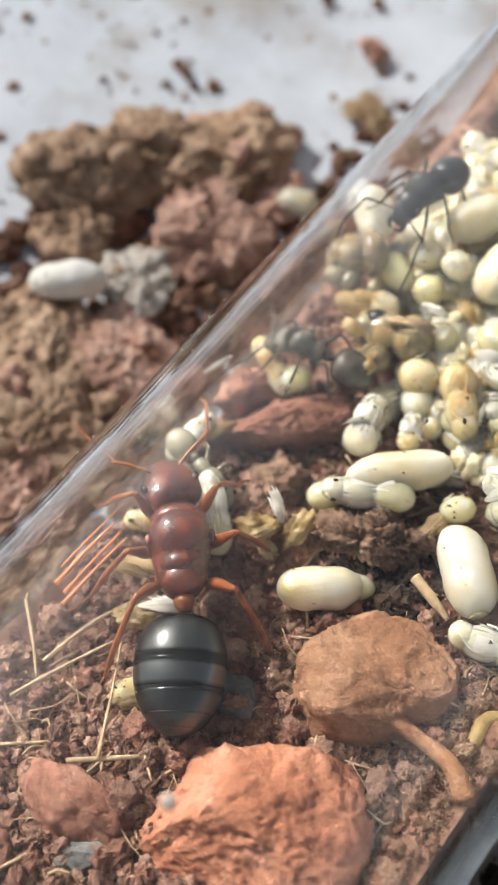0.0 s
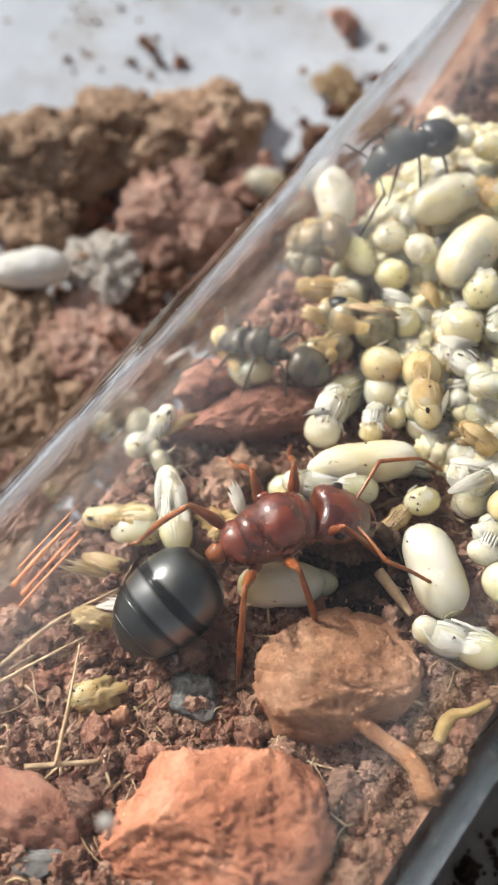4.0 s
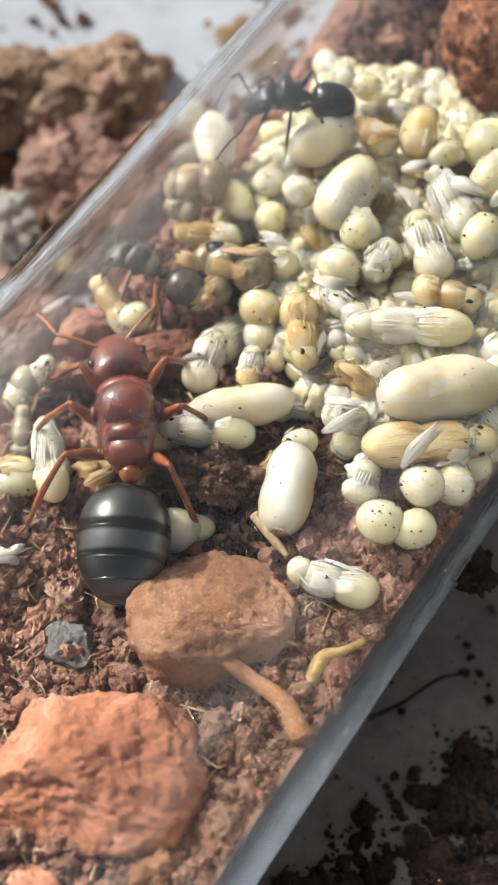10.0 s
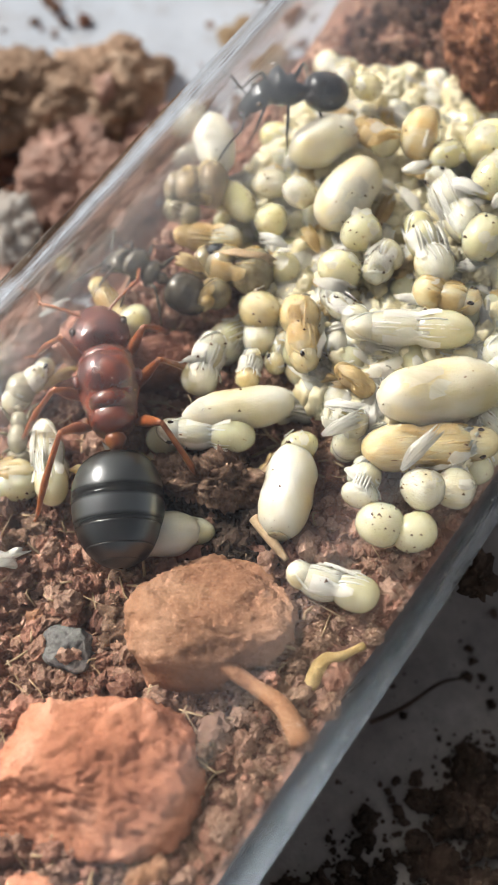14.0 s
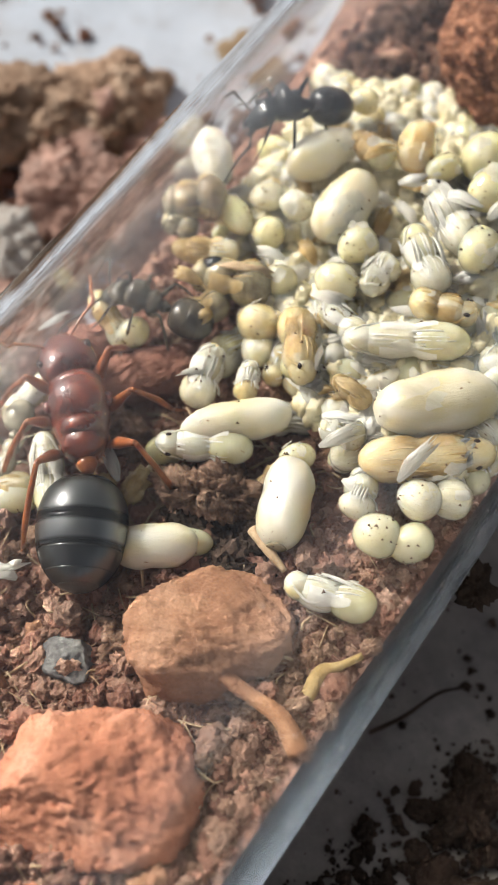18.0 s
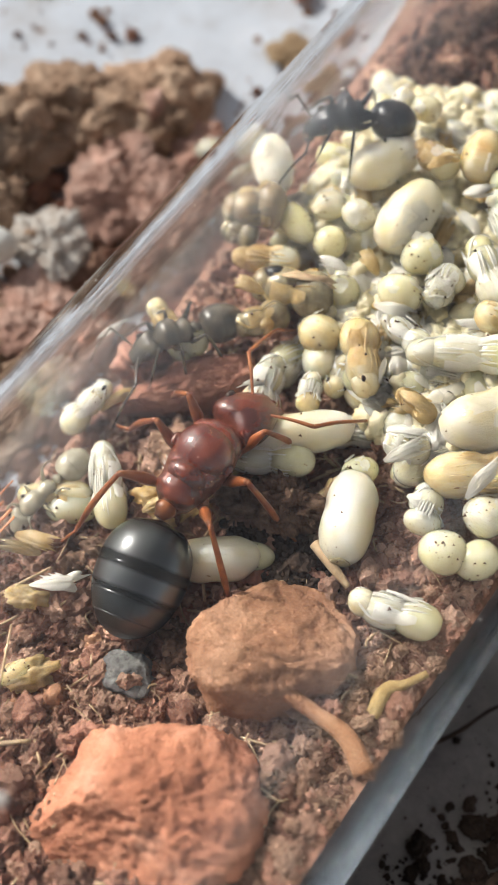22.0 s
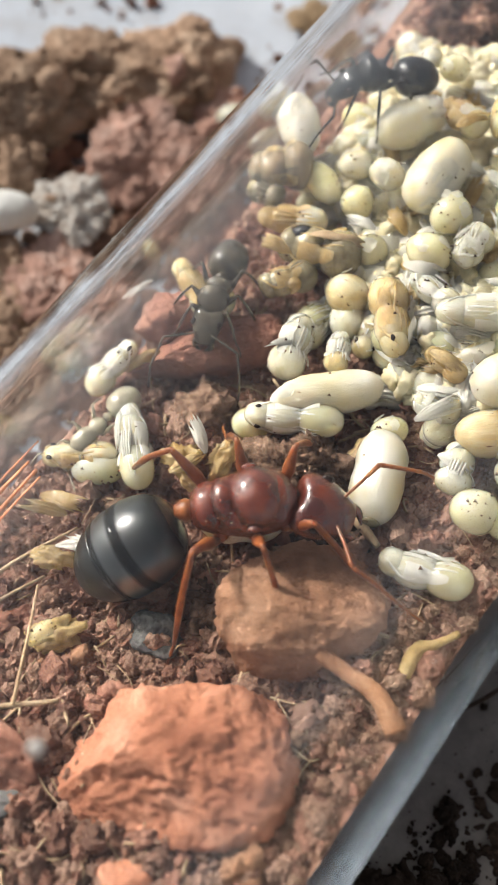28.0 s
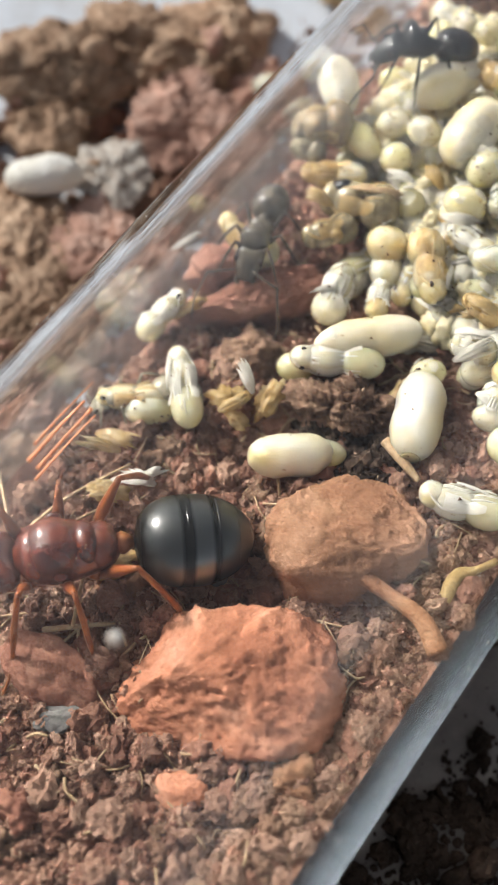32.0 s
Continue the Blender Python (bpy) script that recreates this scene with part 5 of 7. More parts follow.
clod(-19.73, 22.42, 0.80, 2.6, OUTCLOD, 71, "crumbly brown clod of earth on the white ground")
clod(-18.16, 25.69, 0.90, 2.6, OUTCLOD, 72, "dark crumbly clod of earth on the white ground")
clod(-15.56, 28.61, 0.70, 2.3, OUTCLOD, 73, "brown clod of earth with upright crumbs")
clod(-14.11, 23.66, 0.50, 2.1, OUTRED, 74, "reddish clod of earth beside the tube")
clod(-18.52, 20.66, 0.50, 1.7, OUTCLOD, 75, "brown clod of earth on the white ground")
clod(-16.17, 15.93, 0.30, 2.2, OUTCLOD, 76, "flat brown clod of earth near the tube", 0.4)
clod(-12.97, 16.90, 0.30, 2.0, OUTRED, 77, "flat reddish soil patch near the tube", 0.35)
clod(-13.94, 12.80, 0.30, 2.4, OUTCLOD, 78, "flat brown soil patch near the tube", 0.35)
clod(-12.73, 27.70, 0.40, 1.4, OUTRED, 79, "small reddish clod beside the tube")
clod(-14.69, 20.18, 0.50, 1.6, DUST, 80, "beige clump of dried plant matter", 0.45)
clod(-14.87, 37.70, 0.20, 0.6, OUTRED, 81, "small red grain on the white ground")
clod(-12.50, 17.71, 0.60, 0.7, RED, 82, "small orange-red grain near the clods")
clod(-12.84, 34.31, 0.10, 1.0, STRAW, 83, "thin brownish flake on the white ground", 0.2)
for px, py, ps, pm, seed in ((-12.6, 10.4, 1.9, OUTRED, 84), (-10.6, 7.6, 1.6, OUTCLOD, 85), (-12.9, 6.6, 1.9, OUTCLOD, 88), (-10.2, 3.6, 1.7, OUTRED, 89)):
    clod(px, py, 0.1, ps, pm, seed, "flat crumbly soil patch beside the tube", 0.32)
OUTSILK = material("weathered_silk", [(0.74, 0.70, 0.60), (0.80, 0.78, 0.72), (0.84, 0.83, 0.80)], 1.5, 0.5, 0.4, 0.1, 0.06)
cocoon(-17.70, 16.89, 1.30, -15.35, 19.06, 1.30, 1.5, "white cocoon lying outside among the clods", False, OUTSILK)
cocoon(-12.88, 27.03, 0.90, -11.09, 27.78, 0.90, 1.2, "pale cocoon outside beside the tube", False)
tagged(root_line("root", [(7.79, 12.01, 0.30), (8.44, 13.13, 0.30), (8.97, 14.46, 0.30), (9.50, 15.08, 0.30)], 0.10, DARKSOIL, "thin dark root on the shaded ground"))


# Soil crumbs spread wide here, to put the tube's shade into the ground colour.
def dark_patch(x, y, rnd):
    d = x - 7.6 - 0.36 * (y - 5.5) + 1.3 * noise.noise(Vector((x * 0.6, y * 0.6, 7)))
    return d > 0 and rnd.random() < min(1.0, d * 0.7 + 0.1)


crumbs("dark_soil", DARKSOIL, 9000, 9, (7, 26, -8, 24), lambda x, y: -0.25 + max(0.0, 0.05 * (x - 11.0)), (0.06, 0.6), "dark soil crumbs spread to deepen the tube's shade", dark_patch)
crumbs("edge_crumbs", GRAIN, 1500, 18, (-12.5, -6.0, -6, 36), lambda x, y: -0.35, (0.10, 0.5), "soil crumbs heaped against the tube", None, 1.5)
crumbs("near_crumbs", GRAIN, 1400, 14, (-21, -8.3, 0, 28), lambda x, y: -0.2, (0.06, 0.6), "soil crumbs strewn thickly beside the tube", lambda x, y, r: noise.noise(Vector((x * 0.3, y * 0.3, 4))) > -0.25, 3.0)
crumbs("ground_crumbs", GRAIN, 900, 10, (-34, -8, 2, 46), lambda x, y: -0.2, (0.06, 0.4), "scattered soil crumbs on the white ground", lambda x, y, r: noise.noise(Vector((x * 0.16, y * 0.16, 1))) > -0.05)
crumbs("ground_specks", DARKSOIL, 1500, 11, (5, 20, 2, 32), lambda x, y: -0.25, (0.02, 0.2), "dark specks of soil deepening the shade on the ground")
stone("soil_flake", 8.37, 16.13, 5.60, 0.3, 0.5, 0.3, 20, DARKSOIL, 91, "black soil flake stuck to the glass", "soil flake", lump=0.6, fine=0.5, level=4)


# dirt on the brood
def brood_dirt(count, seed):
    rnd = random.Random(seed)
    verts, faces = [], []
    for _ in range(count):
        m, ln, wd = rnd.choice(TOPS)
        a, c = rnd.uniform(-1, 1), rnd.uniform(0.15, math.pi - 0.15)
        r = wd / 2 * (1 - abs(a) ** 2.2) ** 0.5
        p = m @ (Vector((a * ln / 2, r * math.cos(c), r * math.sin(c))) * MM)
        q = (0.016 + 0.065 * rnd.random() ** 4) * MM
        k = len(verts)
        for n in ((1, 0, 0), (-0.6, 0.8, 0), (-0.5, -0.9, 0), (0.1, 0, 0.9), (0, 0.1, -0.8)):
            verts.append(p + Vector([v * rnd.uniform(0.6, 1.3) for v in n]) * q)
        for t in ((0, 1, 3), (1, 2, 3), (2, 0, 3), (1, 0, 4), (2, 1, 4), (0, 2, 4)):
            faces.append([k + i for i in t])
    me = bpy.data.meshes.new("dirt")
    me.from_pydata(verts, [], faces)
    me.materials.append(HUMUS)
    return tagged(new("dirt", me), "dark grains of dirt sticking to the brood", "dirt", kind="stuff")


brood_dirt(13000, 21)


def fibres(count, seed):
    """Short threads, hairs and splinters lying about on the soil."""
    rnd = random.Random(seed)
    bm = bmesh.new()
    for _ in range(count):
        x, y = rnd.uniform(-5.8, 6.2), rnd.uniform(-2, 19)
        z, a, ln = soil_top(x, y) + 0.12, rnd.uniform(0, 6.28), rnd.uniform(0.4, 1.8)
        dx, dy = math.cos(a) * ln / 2, math.sin(a) * ln / 2
        mid = Vector((x + rnd.uniform(-0.2, 0.2), y + rnd.uniform(-0.2, 0.2), z + rnd.uniform(0.05, 0.3)))
        pts = curve_pts([(x - dx, y - dy, z), mid, (x + dx, y + dy, z + rnd.uniform(-0.05, 0.3))], 3)
        strand(bm, pts, rnd.choice((0.02, 0.025, 0.035, 0.05)), 5)
    return tagged(link("fibres", bm, STRAW), "short dry fibres lying on the soil", "fibre", kind="stuff")


fibres(260, 31)
crumbs("humus", DARKSOIL, 1400, 12, (-1.6, 4.2, 10.6, 15.4), soil_top, (0.05, 0.4), "dark crumbly humus between the cocoons", lambda x, y, r: (x - 1.3) ** 2 / 6 + (y - 13) ** 2 / 4 < r.uniform(0.3, 1.0))


def leg_sheaths(count, seed):
    """Bundles of thin pale sheaths that lie along the bodies of the pile."""
    rnd = random.Random(seed)
    bm = bmesh.new()
    for _ in range(count):
        m, ln, wd = rnd.choice(PALE)
        if ln > 3.4 or m.translation.z < 0.0066:
            continue
        mid, step, u0 = rnd.uniform(0.7, 2.4), rnd.uniform(0.10, 0.2) * rnd.choice((-1, 1)), rnd.uniform(-0.75, 0.0)
        for q in range(rnd.randint(2, 5)):
            pts = []
            for i in range(6):
                a = u0 + i / 5 * rnd.uniform(0.75, 0.85)
                c = mid + q * step + 0.25 * (a - u0)
                r = wd / 2 * max(0.05, 1 - abs(a) ** 2.2) ** 0.5 + 0.03
                pts.append((m @ (Vector((a * ln / 2, r * math.cos(c), r * math.sin(c))) * MM)) / MM)
            strand(bm, pts, swell(6, 0.02, rnd.uniform(0.03, 0.055), 0.012), 5)
    return tagged(link("leg_sheaths", bm, SHEATH), "thin pale leg sheaths over the brood", "shed skin", kind="stuff")


leg_sheaths(150, 41)


def peeling_skins(count, seed):
    """Patches of thin wet skin that cling to the bodies of the pile and lift at their edges."""
    rnd = random.Random(seed)
    verts, faces = [], []
    near = [q for q in TOPS if q[0].translation.z > 0.0072 and q[0].translation.y > 0.0155 and not (q[0].translation.x < -0.0022 and q[0].translation.y < 0.0228)]
    for _ in range(count):
        m, ln, wd = rnd.choice(near)
        u0, c0 = rnd.uniform(-0.95, 0.3), rnd.uniform(0.2, 2.6)
        du, dc = rnd.uniform(0.3, 0.75), rnd.uniform(0.3, 0.9)
        off = Vector((rnd.uniform(0, 50), rnd.uniform(0, 50), 0))
        nu, nc, k = 7, 5, len(verts)
        for i in range(nu + 1):
            for j in range(nc + 1):
                a, b = i / nu, j / nc
                e = max(abs(2 * a - 1), abs(2 * b - 1))
                taper = 0.35 + 0.65 * math.sin(math.pi * (0.15 + 0.75 * a))
                u = u0 + du * a + 0.10 * noise.noise(Vector((a * 3, b * 3, 1)) + off) * e
                c = c0 + dc * (b - 0.5) * taper + 0.2 * noise.noise(Vector((a * 3, b * 3, 7)) + off) * e
                u = max(-0.99, min(0.99, u))
                r = wd / 2 * (1 - abs(u) ** 2.2) ** 0.5 + 0.035 + (0.012 if j % 2 else 0.0) + 0.22 * a ** 3 * max(0.0, noise.noise(off) + 0.35)
                verts.append(m @ (Vector((u * ln / 2, r * math.cos(c), r * math.sin(c))) * MM))
        for i in range(nu):
            for j in range(nc):
                q = k + i * (nc + 1) + j
                faces.append((q, q + 1, q + nc + 2, q + nc + 1))
    me = bpy.data.meshes.new("peeling_skins")
    me.from_pydata(verts, [], faces)
    me.polygons.foreach_set("use_smooth", [True] * len(me.polygons))
    me.materials.append(SKIN)
    return tagged(new("peeling_skins", me), "wet white skins peeling from the brood", "shed skin", kind="stuff")


peeling_skins(700, 47)
LUMPS = random.Random(51)
for _ in range(34):
    px, py, ps = LUMPS.uniform(-5.0, 5.6), LUMPS.uniform(-3.0, 12.5), LUMPS.uniform(0.22, 0.6)
    stone("soil_lump", px, py, soil_top(px, py) + ps * 0.3, ps, ps * LUMPS.uniform(0.7, 1.0), ps * 0.7, LUMPS.uniform(0, 360), LUMPS.choice((LUMP, DULLRED, TAN, LUMP)), LUMPS.randint(200, 900), "small crumbly reddish-brown lump of soil", "soil lump", lump=0.3, fine=0.16, level=4, grit=0.1)


def motions():
    walk(queen, [
        (0, at_mm(-4.15, 9.24, 8.01, 0, QUEEN_PITCH, 133.2)),
        (0.5, at_mm(-3.95, 9.38, 8.05, 0, QUEEN_PITCH, 132.9)),
        (1, at_mm(-3.91, 8.77, 8.05, 0, QUEEN_PITCH, 132.3)),
        (1.5, at_mm(-3.97, 8.95, 8.04, 0, QUEEN_PITCH, 135.6)),
        (2, at_mm(-3.96, 8.77, 8.04, 0, QUEEN_PITCH, 133.3)),
        (2.5, at_mm(-3.72, 8.80, 8.08, 0, QUEEN_PITCH, 119.3)),
        (4.5, at_mm(-0.37, 12.59, 8.71, 0, QUEEN_PITCH, 53.8)),
        (5, at_mm(0.04, 12.89, 8.78, 0, QUEEN_PITCH, 54.1)),
        (5.5, at_mm(0.23, 14.41, 8.88, 0, QUEEN_PITCH, 55.5)),
        (6, at_mm(0.60, 13.32, 8.89, 0, QUEEN_PITCH, 26.3)),
        (6.5, at_mm(0.58, 13.01, 8.88, 0, QUEEN_PITCH, 25.2)),
        (7, at_mm(0.69, 12.89, 8.89, 0, QUEEN_PITCH, 27.6)),
        (7.5, at_mm(0.88, 13.10, 8.93, 0, QUEEN_PITCH, 39.9)),
        (8, at_mm(1.11, 13.33, 8.97, 0, QUEEN_PITCH, 48.8)),
        (8.5, at_mm(0.77, 13.39, 8.92, 0, QUEEN_PITCH, 51.8)),
        (9, at_mm(0.33, 13.55, 8.85, 0, QUEEN_PITCH, 68.2)),
        (9.1, at_mm(-3.07, 13.43, 8.29, 0, QUEEN_PITCH, 116.6)),
        (9.2, at_mm(-2.79, 13.08, 8.32, 0, QUEEN_PITCH, 124.4)),
        (9.5, at_mm(-2.81, 13.15, 8.32, 0, QUEEN_PITCH, 123.9)),
        (10, at_mm(-2.73, 13.14, 8.34, 0, QUEEN_PITCH, 130.6)),
        (10.5, at_mm(-3.53, 12.96, 8.20, 0, QUEEN_PITCH, 154.9)),
        (11, at_mm(-3.41, 12.90, 8.22, 0, QUEEN_PITCH, 167.9)),
        (11.5, at_mm(-3.29, 12.67, 8.23, 0, QUEEN_PITCH, 177.1)),
        (12, at_mm(-3.24, 12.14, 8.22, 0, QUEEN_PITCH, 171.1)),
        (12.5, at_mm(-3.79, 13.75, 8.19, 0, QUEEN_PITCH, 133.5)),
        (13, at_mm(-3.82, 13.85, 8.20, 0, QUEEN_PITCH, 133.6)),
        (13.5, at_mm(-3.78, 13.90, 8.20, 0, QUEEN_PITCH, 133.8)),
        (14, at_mm(-3.92, 13.85, 8.18, 0, QUEEN_PITCH, 134.3)),
        (14.5, at_mm(-3.69, 13.71, 8.21, 0, QUEEN_PITCH, 133.5)),
        (16.5, at_mm(-2.41, 13.07, 8.39, 0, QUEEN_PITCH, 80.8)),
        (17, at_mm(-2.31, 13.04, 8.40, 0, QUEEN_PITCH, 84.9)),
        (17.5, at_mm(-2.32, 13.12, 8.40, 0, QUEEN_PITCH, 84.7)),
        (18, at_mm(-4.41, 13.07, 8.06, 0, QUEEN_PITCH, 135.9)),
        (18.5, at_mm(-4.47, 13.04, 8.05, 0, QUEEN_PITCH, 130.6)),
        (19, at_mm(-4.52, 13.08, 8.04, 0, QUEEN_PITCH, 131.8)),
        (19.5, at_mm(-4.19, 13.21, 8.10, 0, QUEEN_PITCH, 125.2)),
        (20, at_mm(-2.58, 13.02, 8.36, 0, QUEEN_PITCH, 90.0)),
        (20.5, at_mm(-2.18, 13.01, 8.42, 0, QUEEN_PITCH, 90.4)),
        (21, at_mm(-2.23, 12.84, 8.41, 0, QUEEN_PITCH, 94.9)),
        (21.5, at_mm(-1.87, 12.41, 8.45, 0, QUEEN_PITCH, 90.3)),
        (22, at_mm(-2.02, 12.91, 8.44, 0, QUEEN_PITCH, 91.0)),
        (22.5, at_mm(-1.79, 12.63, 8.47, 0, QUEEN_PITCH, 86.4)),
        (23, at_mm(-1.67, 12.63, 8.49, 0, QUEEN_PITCH, 91.0)),
        (23.5, at_mm(-1.77, 12.54, 8.47, 0, QUEEN_PITCH, 93.1)),
        (24, at_mm(-1.72, 12.61, 8.48, 0, QUEEN_PITCH, 93.4)),
        (24.1, at_mm(-0.01, 11.21, 8.74, 0, QUEEN_PITCH, 52.9)),
        (24.5, at_mm(-0.12, 11.03, 8.71, 0, QUEEN_PITCH, 49.2)),
        (26.5, at_mm(-0.30, 11.14, 8.68, 0, QUEEN_PITCH, 42.1)),
        (27, at_mm(-0.21, 11.02, 8.70, 0, QUEEN_PITCH, 41.4)),
        (27.5, at_mm(-0.19, 11.08, 8.70, 0, QUEEN_PITCH, 40.7)),
        (28, at_mm(0.02, 11.02, 8.74, 0, QUEEN_PITCH, 40.7)),
        (28.5, at_mm(-0.26, 11.11, 8.69, 0, QUEEN_PITCH, 42.7)),
        (29, at_mm(-0.20, 11.13, 8.70, 0, QUEEN_PITCH, 41.6)),
        (29.6, at_mm(-0.23, 11.04, 8.70, 0, QUEEN_PITCH, 41.6)),
        (29.7, at_mm(-2.31, 9.76, 8.33, 0, QUEEN_PITCH, 16.6)),
        (29.8, at_mm(-2.31, 7.81, 8.32, 0, QUEEN_PITCH, -6.7)),
        (30, at_mm(-2.32, 7.51, 8.31, 0, QUEEN_PITCH, -11.2)),
        (30.1, at_mm(-2.33, 7.51, 8.31, 0, QUEEN_PITCH, -11.6)),
        (30.2, at_mm(-2.48, 7.42, 8.29, 0, QUEEN_PITCH, -62.6)),
        (30.3, at_mm(-2.87, 4.45, 8.21, 0, QUEEN_PITCH, -124.0)),
        (30.4, at_mm(-3.21, 4.62, 8.16, 0, QUEEN_PITCH, -128.2)),
        (31, at_mm(-3.56, 4.30, 8.10, 0, QUEEN_PITCH, -129.9)),
        (31.5, at_mm(-3.16, 4.30, 8.17, 0, QUEEN_PITCH, -134.2)),
        (32, at_mm(-3.44, 4.34, 8.12, 0, QUEEN_PITCH, -133.5)),
    ])
    walk(queen_parts['head'], [
        (0, at_mm(1.25, 0, 0.05, 0, 20, 12.0)),
        (0.5, at_mm(1.25, 0, 0.05, 0, 20, 15.6)),
        (1, at_mm(1.25, 0, 0.05, 0, 20, 10.2)),
        (1.5, at_mm(1.25, 0, 0.05, 0, 20, 13.0)),
        (2, at_mm(1.25, 0, 0.05, 0, 20, 8.0)),
        (2.5, at_mm(1.25, 0, 0.05, 0, 20, -9.7)),
        (4.5, at_mm(1.25, 0, 0.05, 0, 20, -23.8)),
        (5, at_mm(1.25, 0, 0.05, 0, 20, -13.6)),
        (5.5, at_mm(1.25, 0, 0.05, 0, 20, -24.7)),
        (6, at_mm(1.25, 0, 0.05, 0, 20, -37.2)),
        (6.5, at_mm(1.25, 0, 0.05, 0, 20, -35.9)),
        (7, at_mm(1.25, 0, 0.05, 0, 20, -26.7)),
        (7.5, at_mm(1.25, 0, 0.05, 0, 20, -17.8)),
        (8, at_mm(1.25, 0, 0.05, 0, 20, -7.2)),
        (8.5, at_mm(1.25, 0, 0.05, 0, 20, -8.3)),
        (9, at_mm(1.25, 0, 0.05, 0, 20, 9.6)),
        (9.1, at_mm(1.25, 0, 0.05, 0, 20, 4.8)),
        (9.2, at_mm(1.25, 0, 0.05, 0, 20, 13.6)),
        (9.5, at_mm(1.25, 0, 0.05, 0, 20, 18.8)),
        (10, at_mm(1.25, 0, 0.05, 0, 20, 12.2)),
        (10.5, at_mm(1.25, 0, 0.05, 0, 20, 20.5)),
        (11, at_mm(1.25, 0, 0.05, 0, 20, 58.6)),
        (11.5, at_mm(1.25, 0, 0.05, 0, 20, 60.0)),
        (12, at_mm(1.25, 0, 0.05, 0, 20, 34.8)),
        (12.5, at_mm(1.25, 0, 0.05, 0, 20, 6.5)),
        (13, at_mm(1.25, 0, 0.05, 0, 20, 7.4)),
        (13.5, at_mm(1.25, 0, 0.05, 0, 20, 6.9)),
        (14, at_mm(1.25, 0, 0.05, 0, 20, 6.3)),
        (14.5, at_mm(1.25, 0, 0.05, 0, 20, 6.1)),
        (16.5, at_mm(1.25, 0, 0.05, 0, 20, -55.3)),
        (17, at_mm(1.25, 0, 0.05, 0, 20, -33.1)),
        (17.5, at_mm(1.25, 0, 0.05, 0, 20, -33.6)),
        (18, at_mm(1.25, 0, 0.05, 0, 20, 16.5)),
        (18.5, at_mm(1.25, 0, 0.05, 0, 20, 4.6)),
        (19, at_mm(1.25, 0, 0.05, 0, 20, 3.0)),
        (19.5, at_mm(1.25, 0, 0.05, 0, 20, 4.9)),
        (20, at_mm(1.25, 0, 0.05, 0, 20, -35.4)),
        (20.5, at_mm(1.25, 0, 0.05, 0, 20, -56.5)),
        (21, at_mm(1.25, 0, 0.05, 0, 20, -19.8)),
        (21.5, at_mm(1.25, 0, 0.05, 0, 20, -18.9)),
        (22, at_mm(1.25, 0, 0.05, 0, 20, -17.8)),
        (22.5, at_mm(1.25, 0, 0.05, 0, 20, -32.9)),
        (23, at_mm(1.25, 0, 0.05, 0, 20, -16.7)),
        (23.5, at_mm(1.25, 0, 0.05, 0, 20, -13.8)),
        (24, at_mm(1.25, 0, 0.05, 0, 20, -7.3)),
        (24.1, at_mm(1.25, 0, 0.05, 0, 20, -21.3)),
        (24.5, at_mm(1.25, 0, 0.05, 0, 20, -18.0)),
        (26.5, at_mm(1.25, 0, 0.05, 0, 20, -23.5)),
        (27, at_mm(1.25, 0, 0.05, 0, 20, -16.3)),
        (27.5, at_mm(1.25, 0, 0.05, 0, 20, -22.9)),
        (28, at_mm(1.25, 0, 0.05, 0, 20, -20.9)),
        (28.5, at_mm(1.25, 0, 0.05, 0, 20, -20.7)),
        (29, at_mm(1.25, 0, 0.05, 0, 20, -19.8)),
        (29.6, at_mm(1.25, 0, 0.05, 0, 20, -23.8)),
        (29.7, at_mm(1.25, 0, 0.05, 0, 20, -13.8)),
        (29.8, at_mm(1.25, 0, 0.05, 0, 20, -30.3)),
        (30, at_mm(1.25, 0, 0.05, 0, 20, -14.8)),
        (30.1, at_mm(1.25, 0, 0.05, 0, 20, -19.8)),
        (30.2, at_mm(1.25, 0, 0.05, 0, 20, -25.5)),
        (30.3, at_mm(1.25, 0, 0.05, 0, 20, 18.9)),
        (30.4, at_mm(1.25, 0, 0.05, 0, 20, 19.8)),
        (31, at_mm(1.25, 0, 0.05, 0, 20, 14.5)),
        (31.5, at_mm(1.25, 0, 0.05, 0, 20, 2.4)),
        (32, at_mm(1.25, 0, 0.05, 0, 20, 3.7)),
    ])
